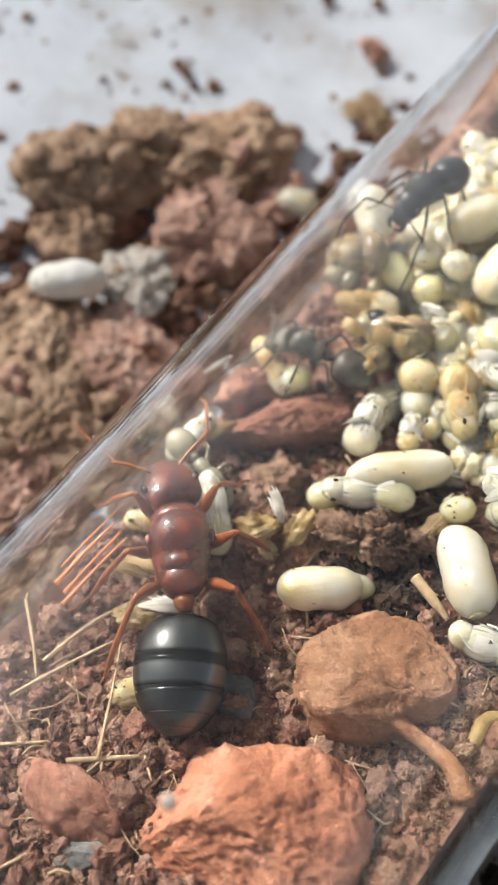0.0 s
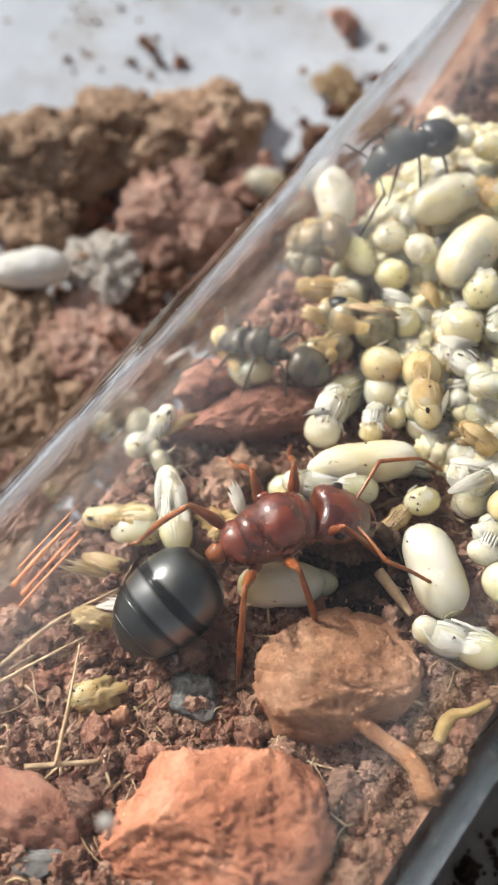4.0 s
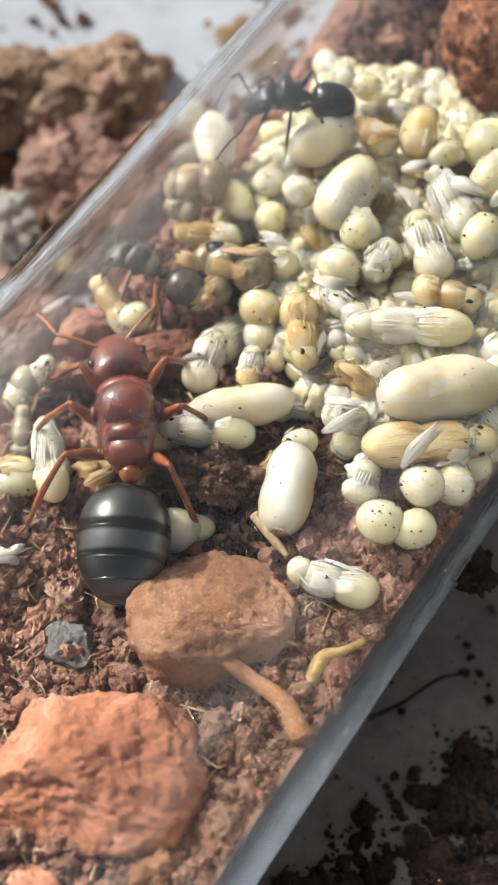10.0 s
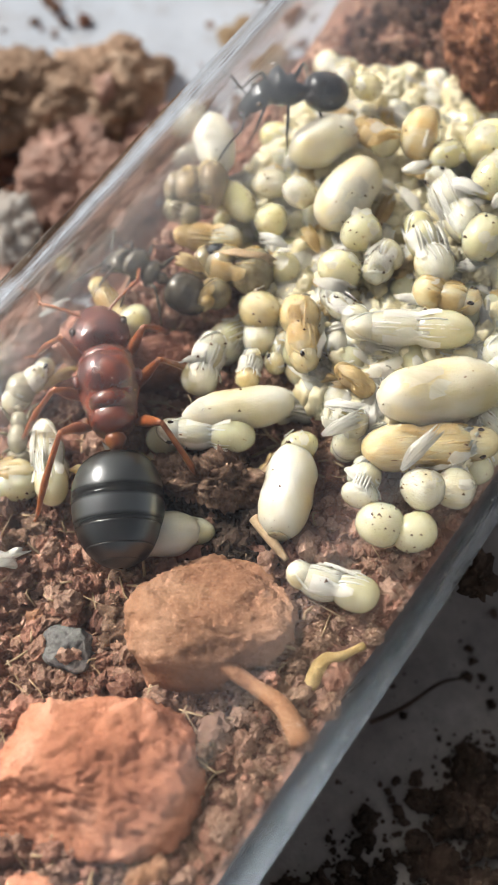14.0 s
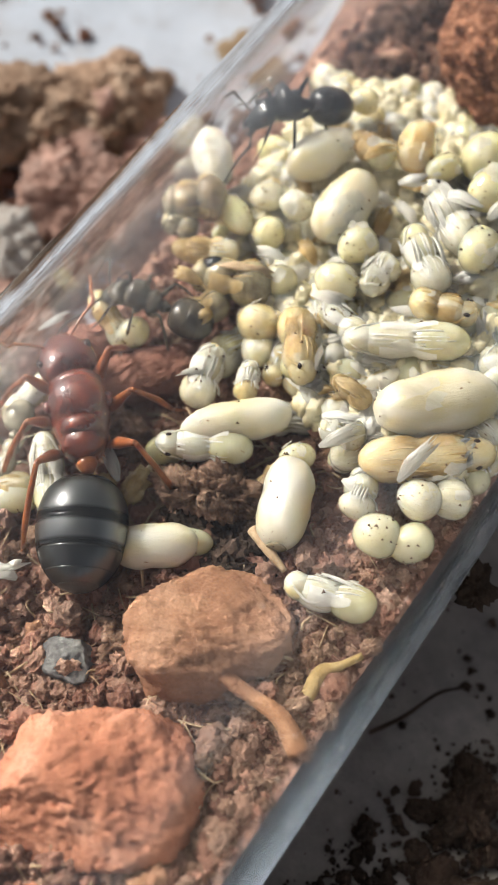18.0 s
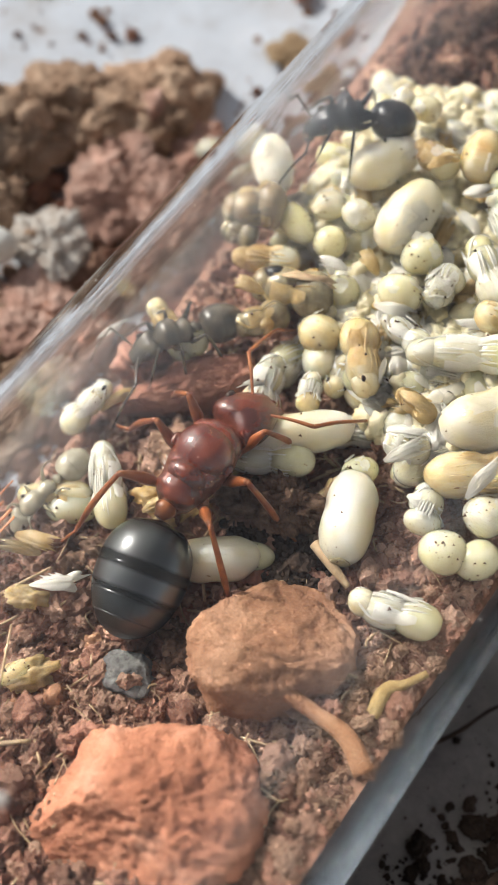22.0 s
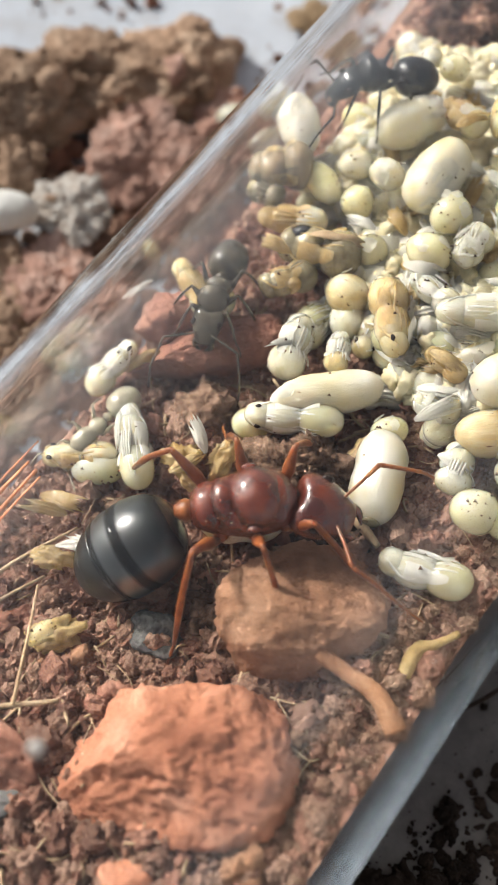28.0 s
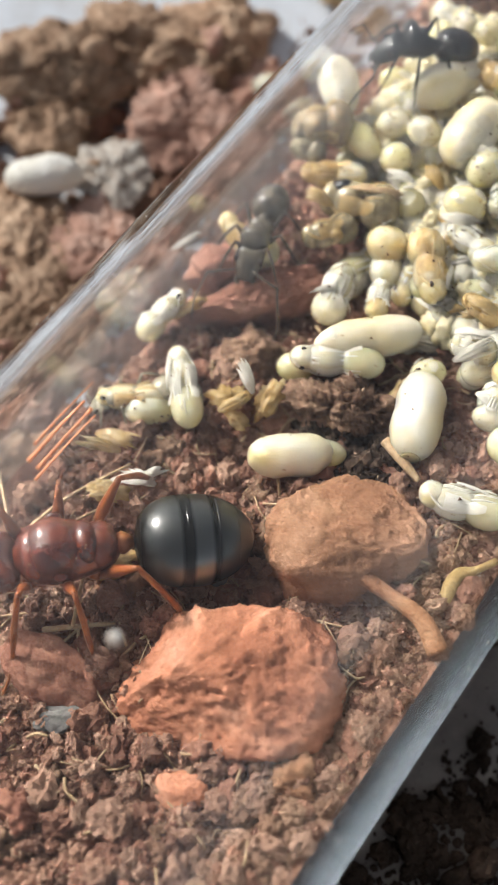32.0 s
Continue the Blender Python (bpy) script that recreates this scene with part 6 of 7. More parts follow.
    walk(queen_parts['gaster'], [
        (0, at_mm(-1.65, 0, -0.15, 0, -4, -7.2)),
        (0.5, at_mm(-1.65, 0, -0.15, 0, -4, -13.2)),
        (1, at_mm(-1.65, 0, -0.15, 0, -4, -8.1)),
        (1.5, at_mm(-1.65, 0, -0.15, 0, -4, -12.6)),
        (2, at_mm(-1.65, 0, -0.15, 0, -4, -9.1)),
        (2.5, at_mm(-1.65, 0, -0.15, 0, -4, 9.1)),
        (4.5, at_mm(-1.65, 0, -0.15, 0, -20, 15.4)),
        (5, at_mm(-1.65, 0, -0.15, 0, -20, 11.9)),
        (5.5, at_mm(-1.65, 0, -0.15, 0, -20, 19.1)),
        (6, at_mm(-1.65, 0, -0.15, 0, -20, 33.7)),
        (6.5, at_mm(-1.65, 0, -0.15, 0, -20, 30.5)),
        (7, at_mm(-1.65, 0, -0.15, 0, -20, 24.8)),
        (7.5, at_mm(-1.65, 0, -0.15, 0, -20, 15.9)),
        (8, at_mm(-1.65, 0, -0.15, 0, -20, 6.3)),
        (8.5, at_mm(-1.65, 0, -0.15, 0, -20, 8.1)),
        (9, at_mm(-1.65, 0, -0.15, 0, -20, -8.4)),
        (9.1, at_mm(-1.65, 0, -0.15, 0, -4, -3.7)),
        (9.2, at_mm(-1.65, 0, -0.15, 0, -4, -11.5)),
        (9.5, at_mm(-1.65, 0, -0.15, 0, -4, -12.5)),
        (10, at_mm(-1.65, 0, -0.15, 0, -4, -8.6)),
        (10.5, at_mm(-1.65, 0, -0.15, 0, -18, -12.8)),
        (11, at_mm(-1.65, 0, -0.15, 0, -18, -32.0)),
        (11.5, at_mm(-1.65, 0, -0.15, 0, -18, -42.2)),
        (12, at_mm(-1.65, 0, -0.15, 0, -18, -22.1)),
        (12.5, at_mm(-1.65, 0, -0.15, 0, -4, -5.5)),
        (13, at_mm(-1.65, 0, -0.15, 0, -4, -5.8)),
        (13.5, at_mm(-1.65, 0, -0.15, 0, -4, -5.7)),
        (14, at_mm(-1.65, 0, -0.15, 0, -4, -4.8)),
        (14.5, at_mm(-1.65, 0, -0.15, 0, -4, -5.1)),
        (16.5, at_mm(-1.65, 0, -0.15, 0, -14, 35.3)),
        (17, at_mm(-1.65, 0, -0.15, 0, -14, 17.5)),
        (17.5, at_mm(-1.65, 0, -0.15, 0, -14, 19.8)),
        (18, at_mm(-1.65, 0, -0.15, 0, -4, -12.5)),
        (18.5, at_mm(-1.65, 0, -0.15, 0, -4, -3.6)),
        (19, at_mm(-1.65, 0, -0.15, 0, -4, -2.4)),
        (19.5, at_mm(-1.65, 0, -0.15, 0, -4, -3.8)),
        (20, at_mm(-1.65, 0, -0.15, 0, -14, 18.5)),
        (20.5, at_mm(-1.65, 0, -0.15, 0, -14, 20.5)),
        (21, at_mm(-1.65, 0, -0.15, 0, -14, 13.9)),
        (21.5, at_mm(-1.65, 0, -0.15, 0, -14, 14.8)),
        (22, at_mm(-1.65, 0, -0.15, 0, -14, 12.7)),
        (22.5, at_mm(-1.65, 0, -0.15, 0, -14, 20.5)),
        (23, at_mm(-1.65, 0, -0.15, 0, -14, 11.8)),
        (23.5, at_mm(-1.65, 0, -0.15, 0, -14, 10.3)),
        (24, at_mm(-1.65, 0, -0.15, 0, -14, 5.4)),
        (24.1, at_mm(-1.65, 0, -0.15, 0, -26, 19.5)),
        (24.5, at_mm(-1.65, 0, -0.15, 0, -26, 17.9)),
        (26.5, at_mm(-1.65, 0, -0.15, 0, -26, 18.8)),
        (27, at_mm(-1.65, 0, -0.15, 0, -26, 13.9)),
        (27.5, at_mm(-1.65, 0, -0.15, 0, -26, 18.7)),
        (28, at_mm(-1.65, 0, -0.15, 0, -26, 17.6)),
        (28.5, at_mm(-1.65, 0, -0.15, 0, -26, 19.6)),
        (29, at_mm(-1.65, 0, -0.15, 0, -26, 19.0)),
        (29.6, at_mm(-1.65, 0, -0.15, 0, -26, 22.6)),
        (29.7, at_mm(-1.65, 0, -0.15, 0, -4, 14.4)),
        (29.8, at_mm(-1.65, 0, -0.15, 0, -30, 38.6)),
        (30, at_mm(-1.65, 0, -0.15, 0, -30, 21.0)),
        (30.1, at_mm(-1.65, 0, -0.15, 0, -30, 29.4)),
        (30.2, at_mm(-1.65, 0, -0.15, 0, -4, 17.8)),
        (30.3, at_mm(-1.65, 0, -0.15, 0, -4, -15.7)),
        (30.4, at_mm(-1.65, 0, -0.15, 0, -4, -14.3)),
        (31, at_mm(-1.65, 0, -0.15, 0, -4, -9.7)),
        (31.5, at_mm(-1.65, 0, -0.15, 0, -4, -1.8)),
        (32, at_mm(-1.65, 0, -0.15, 0, -4, -2.7)),
    ])
    walk(queen_parts['legs'][0], [
        (0, queen_leg(0, 4)), (1, queen_leg(0, 2)), (1.5, queen_leg(0, 11)), (2, queen_leg(0, 4)), (2.25, queen_leg(0, -14)), (2.5, queen_leg(0, -20)), (2.75, queen_leg(0, -17)), (3, queen_leg(0, 11)), (3.25, queen_leg(0, -2)), (3.5, queen_leg(0, 18)), (3.75, queen_leg(0, -3)), (4, queen_leg(0, 18)), (4.25, queen_leg(0, -3)), (4.5, queen_leg(0, 17)), (4.75, queen_leg(0, 21)), (5, queen_leg(0, -2)), (5.5, queen_leg(0, 8)), (5.75, queen_leg(0, -2)), (6, queen_leg(0, 19)), (6.25, queen_leg(0, 20)), (6.5, queen_leg(0, -2)), (7, queen_leg(0, -3)), (7.75, queen_leg(0, -22)), (8, queen_leg(0, 2)), (8.5, queen_leg(0, -7)), (8.75, queen_leg(0, -22)), (9, queen_leg(0, 2)), (9.1, queen_leg(0, -3)), (9.2, queen_leg(0, -19)), (9.5, queen_leg(0, -17)), (9.75, queen_leg(0, -21)), (10, queen_leg(0, 1)), (10.5, queen_leg(0, 25)), (10.75, queen_leg(0, 22)), (11.25, queen_leg(0, 1)), (11.5, queen_leg(0, 12)), (12, queen_leg(0, 13)), (12.25, queen_leg(0, 19)), (12.5, queen_leg(0, -5)), (12.75, queen_leg(0, 4)), (14.5, queen_leg(0, 3)), (14.75, queen_leg(0, -9)), (15, queen_leg(0, -13)), (15.25, queen_leg(0, -14)), (16, queen_leg(0, 15)), (16.25, queen_leg(0, -1)), (16.5, queen_leg(0, 8)), (17.5, queen_leg(0, 4)), (17.75, queen_leg(0, -13)), (18, queen_leg(0, 28)), (18.25, queen_leg(0, 5)), (18.5, queen_leg(0, -11)), (19, queen_leg(0, -1)), (19.25, queen_leg(0, -20)), (19.5, queen_leg(0, -24)), (19.75, queen_leg(0, -18)), (20, queen_leg(0, 15)), (20.5, queen_leg(0, 17)), (21, queen_leg(0, 8)), (22.5, queen_leg(0, 19)), (23.5, queen_leg(0, 10)), (24, queen_leg(0, 11)), (24.1, queen_leg(0, -6)), (28, queen_leg(0, 9)), (28.5, queen_leg(0, 3)), (29.6, queen_leg(0, 5)), (29.7, queen_leg(0, -1)), (29.75, queen_leg(0, 19)), (29.8, queen_leg(0, -4)), (30, queen_leg(0, 5)), (30.1, queen_leg(0, 6)), (30.2, queen_leg(0, -5)), (30.3, queen_leg(0, -3)), (30.4, queen_leg(0, 6)), (31, queen_leg(0, 15)), (32, queen_leg(0, 18))
    ])
    walk(queen_parts['legs'][1], [
        (0, queen_leg(1, 19)), (2, queen_leg(1, 10)), (2.25, queen_leg(1, 17)), (2.5, queen_leg(1, 17)), (3, queen_leg(1, 4)), (3.25, queen_leg(1, 20)), (3.5, queen_leg(1, -3)), (3.75, queen_leg(1, 15)), (4, queen_leg(1, -3)), (4.25, queen_leg(1, 16)), (4.5, queen_leg(1, -3)), (5, queen_leg(1, 4)), (5.25, queen_leg(1, 15)), (5.5, queen_leg(1, -2)), (5.75, queen_leg(1, 11)), (6, queen_leg(1, -2)), (7, queen_leg(1, -5)), (8, queen_leg(1, -22)), (8.25, queen_leg(1, 2)), (8.5, queen_leg(1, -1)), (8.75, queen_leg(1, -13)), (9, queen_leg(1, 1)), (9.1, queen_leg(1, 11)), (9.2, queen_leg(1, -7)), (9.5, queen_leg(1, -5)), (10, queen_leg(1, -14)), (10.25, queen_leg(1, 2)), (10.75, queen_leg(1, -18)), (11, queen_leg(1, 2)), (11.5, queen_leg(1, -12)), (12, queen_leg(1, -8)), (12.25, queen_leg(1, -2)), (12.5, queen_leg(1, 11)), (14, queen_leg(1, 13)), (14.5, queen_leg(1, 9)), (15, queen_leg(1, 18)), (15.25, queen_leg(1, 10)), (15.75, queen_leg(1, 20)), (16, queen_leg(1, -0)), (16.5, queen_leg(1, 13)), (17, queen_leg(1, 7)), (17.5, queen_leg(1, 9)), (18, queen_leg(1, 23)), (19.5, queen_leg(1, 25)), (20, queen_leg(1, -2)), (20.5, queen_leg(1, -2)), (21, queen_leg(1, -11)), (21.5, queen_leg(1, -12)), (22, queen_leg(1, -5)), (22.5, queen_leg(1, -3)), (23.5, queen_leg(1, -13)), (24, queen_leg(1, -12)), (24.1, queen_leg(1, -3)), (28, queen_leg(1, 10)), (28.5, queen_leg(1, 6)), (29.6, queen_leg(1, 7)), (29.7, queen_leg(1, -4)), (29.75, queen_leg(1, 7)), (29.8, queen_leg(1, -2)), (30.1, queen_leg(1, 4)), (30.2, queen_leg(1, -4)), (30.3, queen_leg(1, -4)), (30.4, queen_leg(1, 2)), (32, queen_leg(1, 13))
    ])
    walk(queen_parts['legs'][2], [
        (0, queen_leg(2, 0)), (2, queen_leg(2, -2)), (3, queen_leg(2, 22)), (3.25, queen_leg(2, -3)), (3.5, queen_leg(2, 7)), (3.75, queen_leg(2, -1)), (4.25, queen_leg(2, 20)), (4.5, queen_leg(2, -3)), (5, queen_leg(2, -1)), (5.5, queen_leg(2, 12)), (5.75, queen_leg(2, -2)), (6, queen_leg(2, 9)), (7, queen_leg(2, 3)), (8, queen_leg(2, -17)), (8.5, queen_leg(2, -20)), (8.75, queen_leg(2, 2)), (9, queen_leg(2, -6)), (9.1, queen_leg(2, 1)), (9.2, queen_leg(2, -13)), (9.5, queen_leg(2, -12)), (10, queen_leg(2, -21)), (10.25, queen_leg(2, 2)), (10.75, queen_leg(2, -16)), (11, queen_leg(2, 2)), (11.5, queen_leg(2, -9)), (12, queen_leg(2, 3)), (12.25, queen_leg(2, 21)), (12.5, queen_leg(2, -3)), (14.5, queen_leg(2, -5)), (15.5, queen_leg(2, 19)), (15.75, queen_leg(2, -2)), (16.5, queen_leg(2, 16)), (17, queen_leg(2, 10)), (17.5, queen_leg(2, 11)), (17.75, queen_leg(2, -10)), (18, queen_leg(2, 2)), (18.5, queen_leg(2, 9)), (19.5, queen_leg(2, 12)), (19.75, queen_leg(2, -2)), (20, queen_leg(2, 10)), (21.5, queen_leg(2, -1)), (22.5, queen_leg(2, 5)), (24, queen_leg(2, -4)), (24.1, queen_leg(2, 20)), (24.25, queen_leg(2, 22)), (24.5, queen_leg(2, -2)), (29.6, queen_leg(2, 7)), (29.7, queen_leg(2, -12)), (29.8, queen_leg(2, -3)), (30.1, queen_leg(2, 0)), (30.3, queen_leg(2, -4)), (31.5, queen_leg(2, 9)), (32, queen_leg(2, 7))
    ])
    walk(queen_parts['legs'][3], [
        (0, queen_leg(3, 0)), (1, queen_leg(3, 5)), (1.5, queen_leg(3, -0)), (2, queen_leg(3, 3)), (2.25, queen_leg(3, 14)), (2.5, queen_leg(3, -2)), (2.75, queen_leg(3, 13)), (3, queen_leg(3, -2)), (3.25, queen_leg(3, 11)), (3.5, queen_leg(3, -1)), (4, queen_leg(3, 17)), (4.25, queen_leg(3, -1)), (4.5, queen_leg(3, 4)), (5, queen_leg(3, -1)), (5.25, queen_leg(3, -19)), (5.5, queen_leg(3, 2)), (5.75, queen_leg(3, -2)), (6.5, queen_leg(3, 4)), (7, queen_leg(3, 2)), (7.5, queen_leg(3, -18)), (7.75, queen_leg(3, 2)), (8, queen_leg(3, -6)), (8.5, queen_leg(3, -10)), (8.75, queen_leg(3, -21)), (9, queen_leg(3, 3)), (9.1, queen_leg(3, 8)), (9.25, queen_leg(3, 3)), (10, queen_leg(3, -4)), (10.25, queen_leg(3, 2)), (10.5, queen_leg(3, -20)), (10.75, queen_leg(3, 2)), (11.5, queen_leg(3, -17)), (12, queen_leg(3, -12)), (12.25, queen_leg(3, 13)), (12.5, queen_leg(3, -2)), (14, queen_leg(3, -5)), (14.5, queen_leg(3, -1)), (15, queen_leg(3, 21)), (15.25, queen_leg(3, -3)), (15.75, queen_leg(3, 20)), (16, queen_leg(3, -2)), (16.5, queen_leg(3, 21)), (17.5, queen_leg(3, 16)), (17.75, queen_leg(3, 2)), (18.5, queen_leg(3, 9)), (19, queen_leg(3, 7)), (19.5, queen_leg(3, 21)), (19.75, queen_leg(3, -4)), (20.5, queen_leg(3, 2)), (21, queen_leg(3, -3)), (21.5, queen_leg(3, 12)), (22, queen_leg(3, 4)), (22.5, queen_leg(3, 16)), (24, queen_leg(3, 8)), (24.1, queen_leg(3, -5)), (24.5, queen_leg(3, 2)), (28, queen_leg(3, 13)), (29.6, queen_leg(3, 11)), (29.7, queen_leg(3, -6)), (29.75, queen_leg(3, -2)), (30.1, queen_leg(3, 8)), (30.2, queen_leg(3, -4)), (30.25, queen_leg(3, 0)), (30.3, queen_leg(3, 21)), (30.4, queen_leg(3, 1)), (30.5, queen_leg(3, 4)), (31, queen_leg(3, 4)), (31.5, queen_leg(3, -3)), (32, queen_leg(3, -2))
    ])
    walk(queen_parts['legs'][4], [
        (0, queen_leg(4, 0)), (0.5, queen_leg(4, 1)), (1, queen_leg(4, 9)), (1.5, queen_leg(4, 2)), (2, queen_leg(4, 7)), (2.25, queen_leg(4, 17)), (2.5, queen_leg(4, -2)), (3, queen_leg(4, 9)), (3.25, queen_leg(4, -0)), (4, queen_leg(4, 1)), (5, queen_leg(4, -19)), (5.25, queen_leg(4, 2)), (5.5, queen_leg(4, -9)), (5.75, queen_leg(4, 13)), (6, queen_leg(4, -2)), (6.5, queen_leg(4, 2)), (7, queen_leg(4, -2)), (7.5, queen_leg(4, -21)), (7.75, queen_leg(4, 2)), (8, queen_leg(4, -6)), (8.5, queen_leg(4, -6)), (8.75, queen_leg(4, -15)), (9, queen_leg(4, 2)), (9.1, queen_leg(4, 6)), (10, queen_leg(4, -4)), (10.25, queen_leg(4, -21)), (10.5, queen_leg(4, 3)), (11.5, queen_leg(4, -18)), (12, queen_leg(4, -8)), (12.5, queen_leg(4, 19)), (14, queen_leg(4, 15)), (14.5, queen_leg(4, 21)), (14.75, queen_leg(4, -2)), (15.25, queen_leg(4, 19)), (15.5, queen_leg(4, -2)), (16, queen_leg(4, 18)), (16.25, queen_leg(4, -2)), (16.5, queen_leg(4, 7)), (18, queen_leg(4, 3)), (18.5, queen_leg(4, 9)), (19, queen_leg(4, 6)), (19.5, queen_leg(4, 17)), (19.75, queen_leg(4, -3)), (21, queen_leg(4, -4)), (21.5, queen_leg(4, 10)), (22, queen_leg(4, -1)), (22.5, queen_leg(4, 10)), (24, queen_leg(4, 2)), (24.1, queen_leg(4, -3)), (24.5, queen_leg(4, 5)), (29.6, queen_leg(4, 14)), (29.7, queen_leg(4, -6)), (29.75, queen_leg(4, 13)), (29.8, queen_leg(4, -1)), (30.1, queen_leg(4, 4)), (30.2, queen_leg(4, -2)), (30.25, queen_leg(4, 11)), (30.3, queen_leg(4, 19)), (30.4, queen_leg(4, -9)), (31, queen_leg(4, -15)), (31.5, queen_leg(4, -5)), (32, queen_leg(4, -9))
    ])
    walk(queen_parts['legs'][5], [
        (0, queen_leg(5, 0)), (0.5, queen_leg(5, -2)), (1, queen_leg(5, 7)), (1.5, queen_leg(5, 0)), (2, queen_leg(5, 5)), (2.25, queen_leg(5, 14)), (2.5, queen_leg(5, -1)), (4.5, queen_leg(5, 17)), (5, queen_leg(5, 12)), (5.25, queen_leg(5, -1)), (5.5, queen_leg(5, -3)), (5.75, queen_leg(5, 12)), (6, queen_leg(5, -2)), (7, queen_leg(5, -7)), (7.25, queen_leg(5, -15)), (7.5, queen_leg(5, 2)), (8, queen_leg(5, -11)), (8.5, queen_leg(5, -11)), (8.75, queen_leg(5, -18)), (9, queen_leg(5, 2)), (9.1, queen_leg(5, 2)), (9.2, queen_leg(5, -4)), (9.5, queen_leg(5, -4)), (10, queen_leg(5, -13)), (10.25, queen_leg(5, 2)), (10.5, queen_leg(5, -12)), (10.75, queen_leg(5, -19)), (11, queen_leg(5, 2)), (11.5, queen_leg(5, -6)), (12, queen_leg(5, 7)), (12.25, queen_leg(5, 20)), (12.5, queen_leg(5, -2)), (14.5, queen_leg(5, -2)), (15, queen_leg(5, 15)), (15.25, queen_leg(5, -2)), (15.75, queen_leg(5, 14)), (16, queen_leg(5, -1)), (16.5, queen_leg(5, 13)), (17.5, queen_leg(5, 7)), (17.75, queen_leg(5, -15)), (18, queen_leg(5, 3)), (18.5, queen_leg(5, 10)), (19, queen_leg(5, 8)), (19.5, queen_leg(5, 14)), (19.75, queen_leg(5, -2)), (20, queen_leg(5, 14)), (21, queen_leg(5, 8)), (21.5, queen_leg(5, 15)), (22, queen_leg(5, 9)), (22.5, queen_leg(5, 17)), (23, queen_leg(5, 9)), (24, queen_leg(5, 7)), (24.1, queen_leg(5, -1)), (27.5, queen_leg(5, 16)), (29.6, queen_leg(5, 15)), (29.7, queen_leg(5, -4)), (29.8, queen_leg(5, 7)), (30.1, queen_leg(5, 9)), (30.2, queen_leg(5, -17)), (30.25, queen_leg(5, 4)), (30.3, queen_leg(5, -2)), (31, queen_leg(5, -4)), (31.5, queen_leg(5, 6)), (32, queen_leg(5, 2))
    ])
    walk(black_worker, [
        (0, at_mm(-5.42, 24.02, 9.88, 0, -10, -96.9)),
        (1, at_mm(-5.29, 23.93, 9.90, 0, -10, -96.4)),
        (2.5, at_mm(-5.73, 23.96, 9.83, 0, -10, -102.3)),
        (4.5, at_mm(-5.26, 25.51, 9.96, 0, -10, -124.0)),
        (5, at_mm(-4.91, 25.42, 10.01, 0, -10, -135.8)),
        (6, at_mm(-5.21, 25.21, 9.96, 0, -10, -135.3)),
        (9, at_mm(-5.03, 25.09, 9.99, 0, -10, -142.0)),
        (13, at_mm(-5.47, 25.24, 9.92, 0, -10, -135.1)),
        (19, at_mm(-5.13, 25.32, 9.98, 0, -10, -131.0)),
        (23, at_mm(-5.14, 25.17, 9.97, 0, -10, -138.8)),
        (28, at_mm(-5.23, 25.08, 9.95, 0, -10, -131.5)),
        (31, at_mm(-5.19, 25.14, 9.96, 0, -10, -135.5)),
        (32, at_mm(-4.98, 24.96, 9.99, 0, -10, -137.2)),
    ])
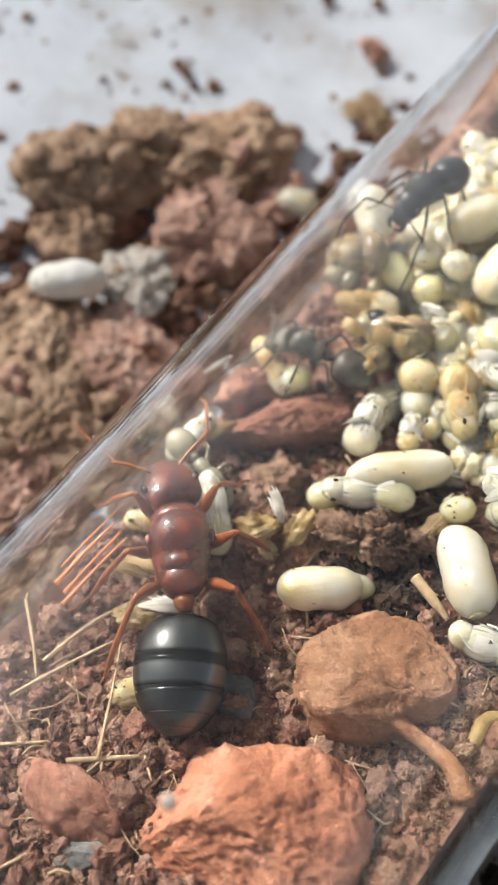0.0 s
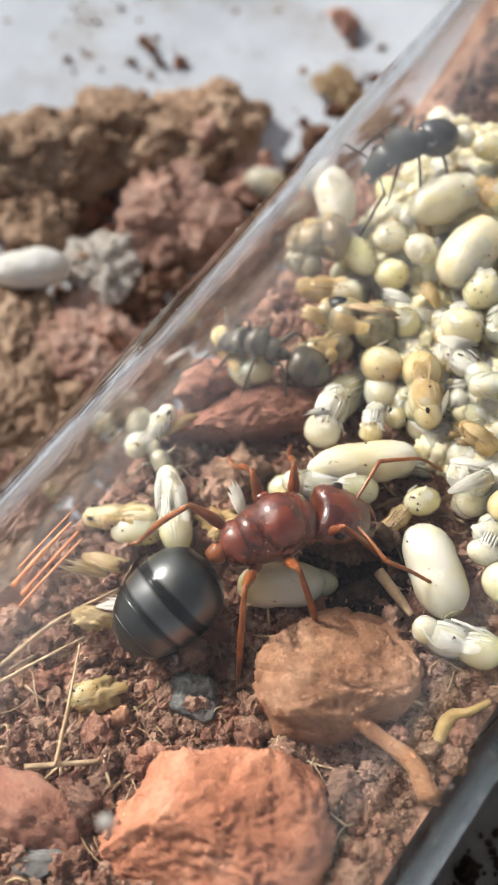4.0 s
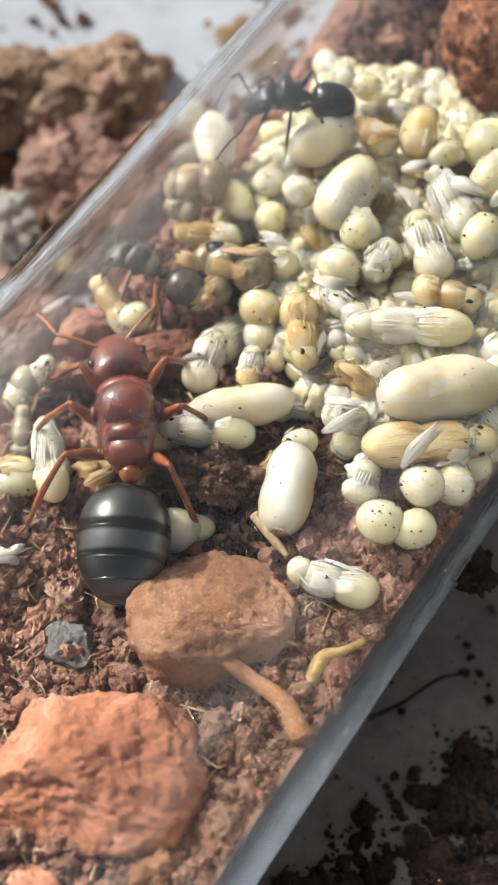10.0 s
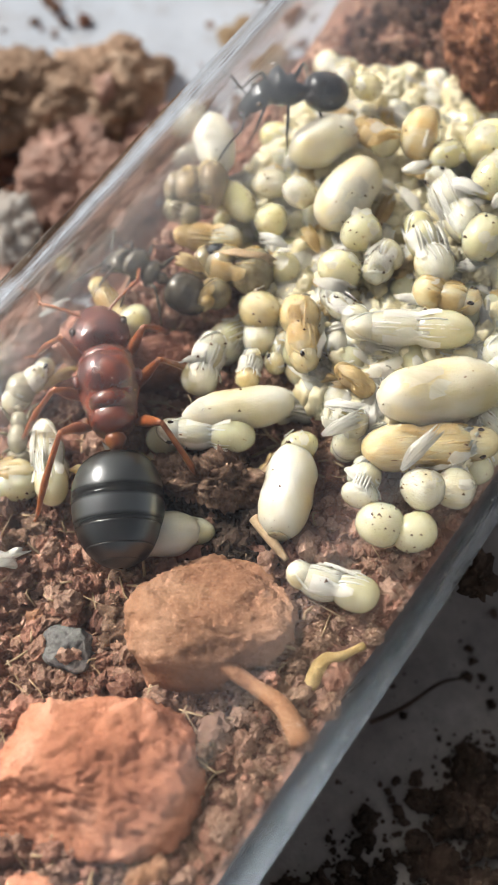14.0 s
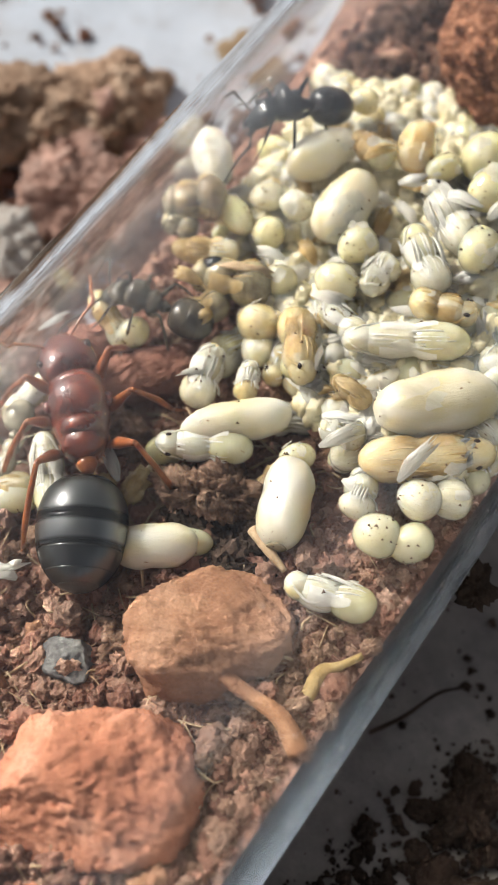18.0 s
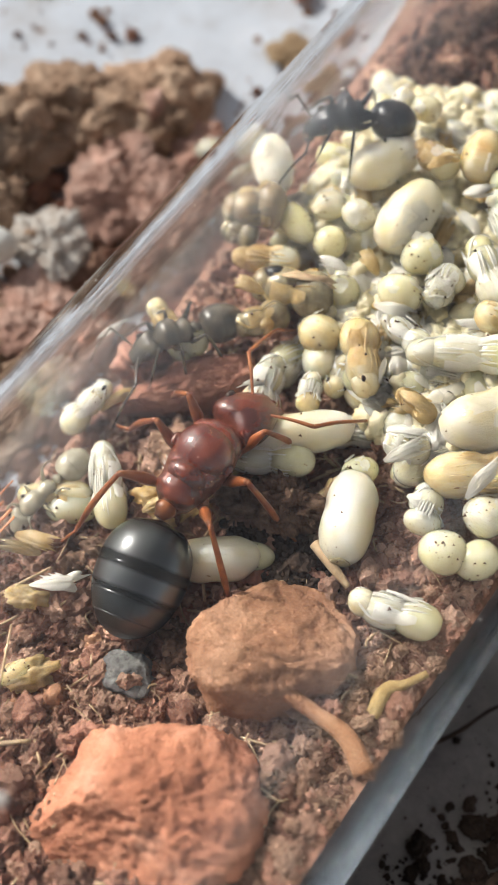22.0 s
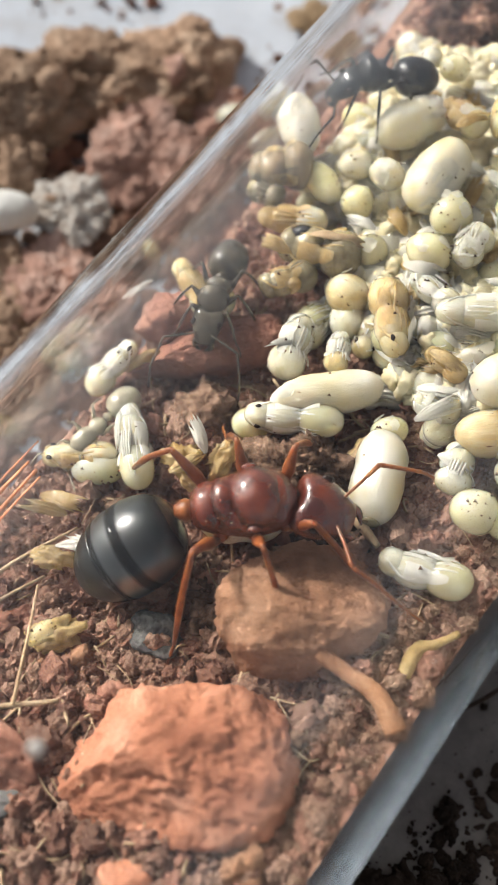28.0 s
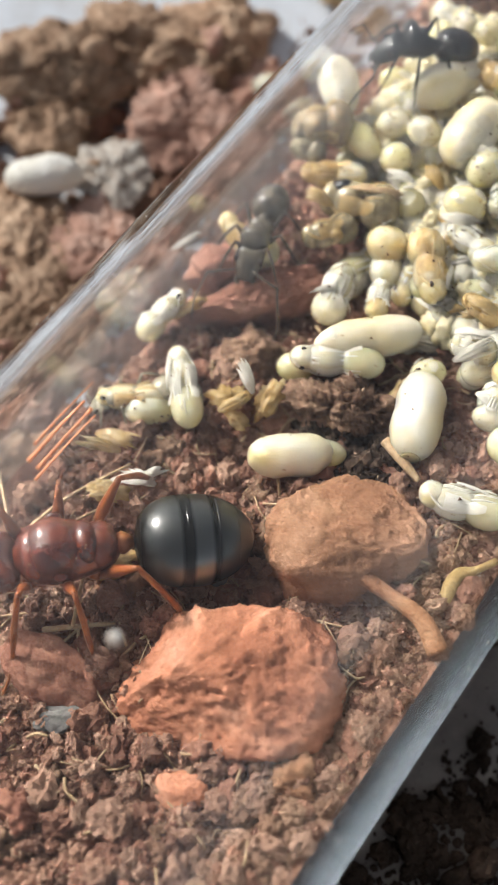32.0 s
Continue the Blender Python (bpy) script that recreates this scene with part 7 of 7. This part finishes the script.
    walk(grey_worker, [
        (0, at_mm(-5.39, 17.46, 8.03, 0, -8, -164.7)),
        (1, at_mm(-5.57, 17.59, 8.02, 0, -8, -167.6)),
        (4.5, at_mm(-5.31, 17.07, 7.98, 0, -8, -163.5)),
        (6, at_mm(-5.55, 17.60, 8.02, 0, -8, -165.3)),
        (9, at_mm(-5.86, 18.11, 8.05, 0, -8, -174.1)),
        (13, at_mm(-5.96, 18.08, 8.03, 0, -8, -171.9)),
        (17, at_mm(-5.27, 17.46, 8.04, 0, -8, -170.6)),
        (19, at_mm(-5.48, 17.54, 8.03, 0, -8, -151.4)),
        (21, at_mm(-4.33, 16.49, 8.06, 0, -8, -118.7)),
        (22, at_mm(-5.62, 16.23, 7.83, 0, -8, -120.7)),
        (23, at_mm(-5.67, 15.53, 7.75, 0, -8, -116.4)),
        (24.5, at_mm(-4.84, 15.99, 7.93, 0, -8, -102.0)),
        (26.5, at_mm(-5.25, 16.45, 7.92, 0, -8, -61.4)),
        (28, at_mm(-5.12, 16.40, 7.94, 0, -8, -68.5)),
        (31, at_mm(-5.21, 16.42, 7.92, 0, -8, -59.9)),
        (32, at_mm(-5.47, 16.69, 7.92, 0, -8, -70.4)),
    ])
    walk(pale_worker, [
        (0, at_mm(-5.34, 12.30, 6.58, 0, 10, -10.8)),
        (1, at_mm(-5.48, 12.35, 6.56, 0, 10, -10.2)),
        (4.5, at_mm(-6.00, 12.53, 6.42, 0, 10, -23.5)),
        (5, at_mm(-6.00, 12.57, 6.45, 0, 10, -20.3)),
        (6, at_mm(-6.00, 12.78, 6.43, 0, 10, -18.1)),
        (9, at_mm(-6.00, 11.88, 6.42, 0, 10, -54.4)),
        (13, at_mm(-6.00, 11.71, 6.34, 0, 10, -52.4)),
        (19, at_mm(-5.89, 10.83, 6.45, 0, 10, -73.4)),
        (22, at_mm(-6.00, 9.77, 6.37, 0, 10, -98.9)),
        (23, at_mm(-6.00, 9.22, 6.35, 0, 10, -100.3)),
        (28, at_mm(-5.85, 10.81, 6.45, 0, 10, -99.8)),
        (31, at_mm(-6.00, 9.74, 6.34, 0, 10, -92.8)),
        (32, at_mm(-6.00, 10.09, 6.13, 0, 10, -138.0)),
    ])

    walk(moved_cocoon, [(0.0, aim(1.80, 15.41, 7.60, 4.45, 13.00, 7.60)[0]), (8.9, aim(2.19, 14.90, 7.60, 4.70, 13.28, 7.60)[0]), (9.3, aim(1.73, 15.81, 7.50, 2.95, 12.98, 7.50)[0]), (32.0, aim(1.73, 15.81, 7.50, 2.95, 12.98, 7.50)[0])])


motions()
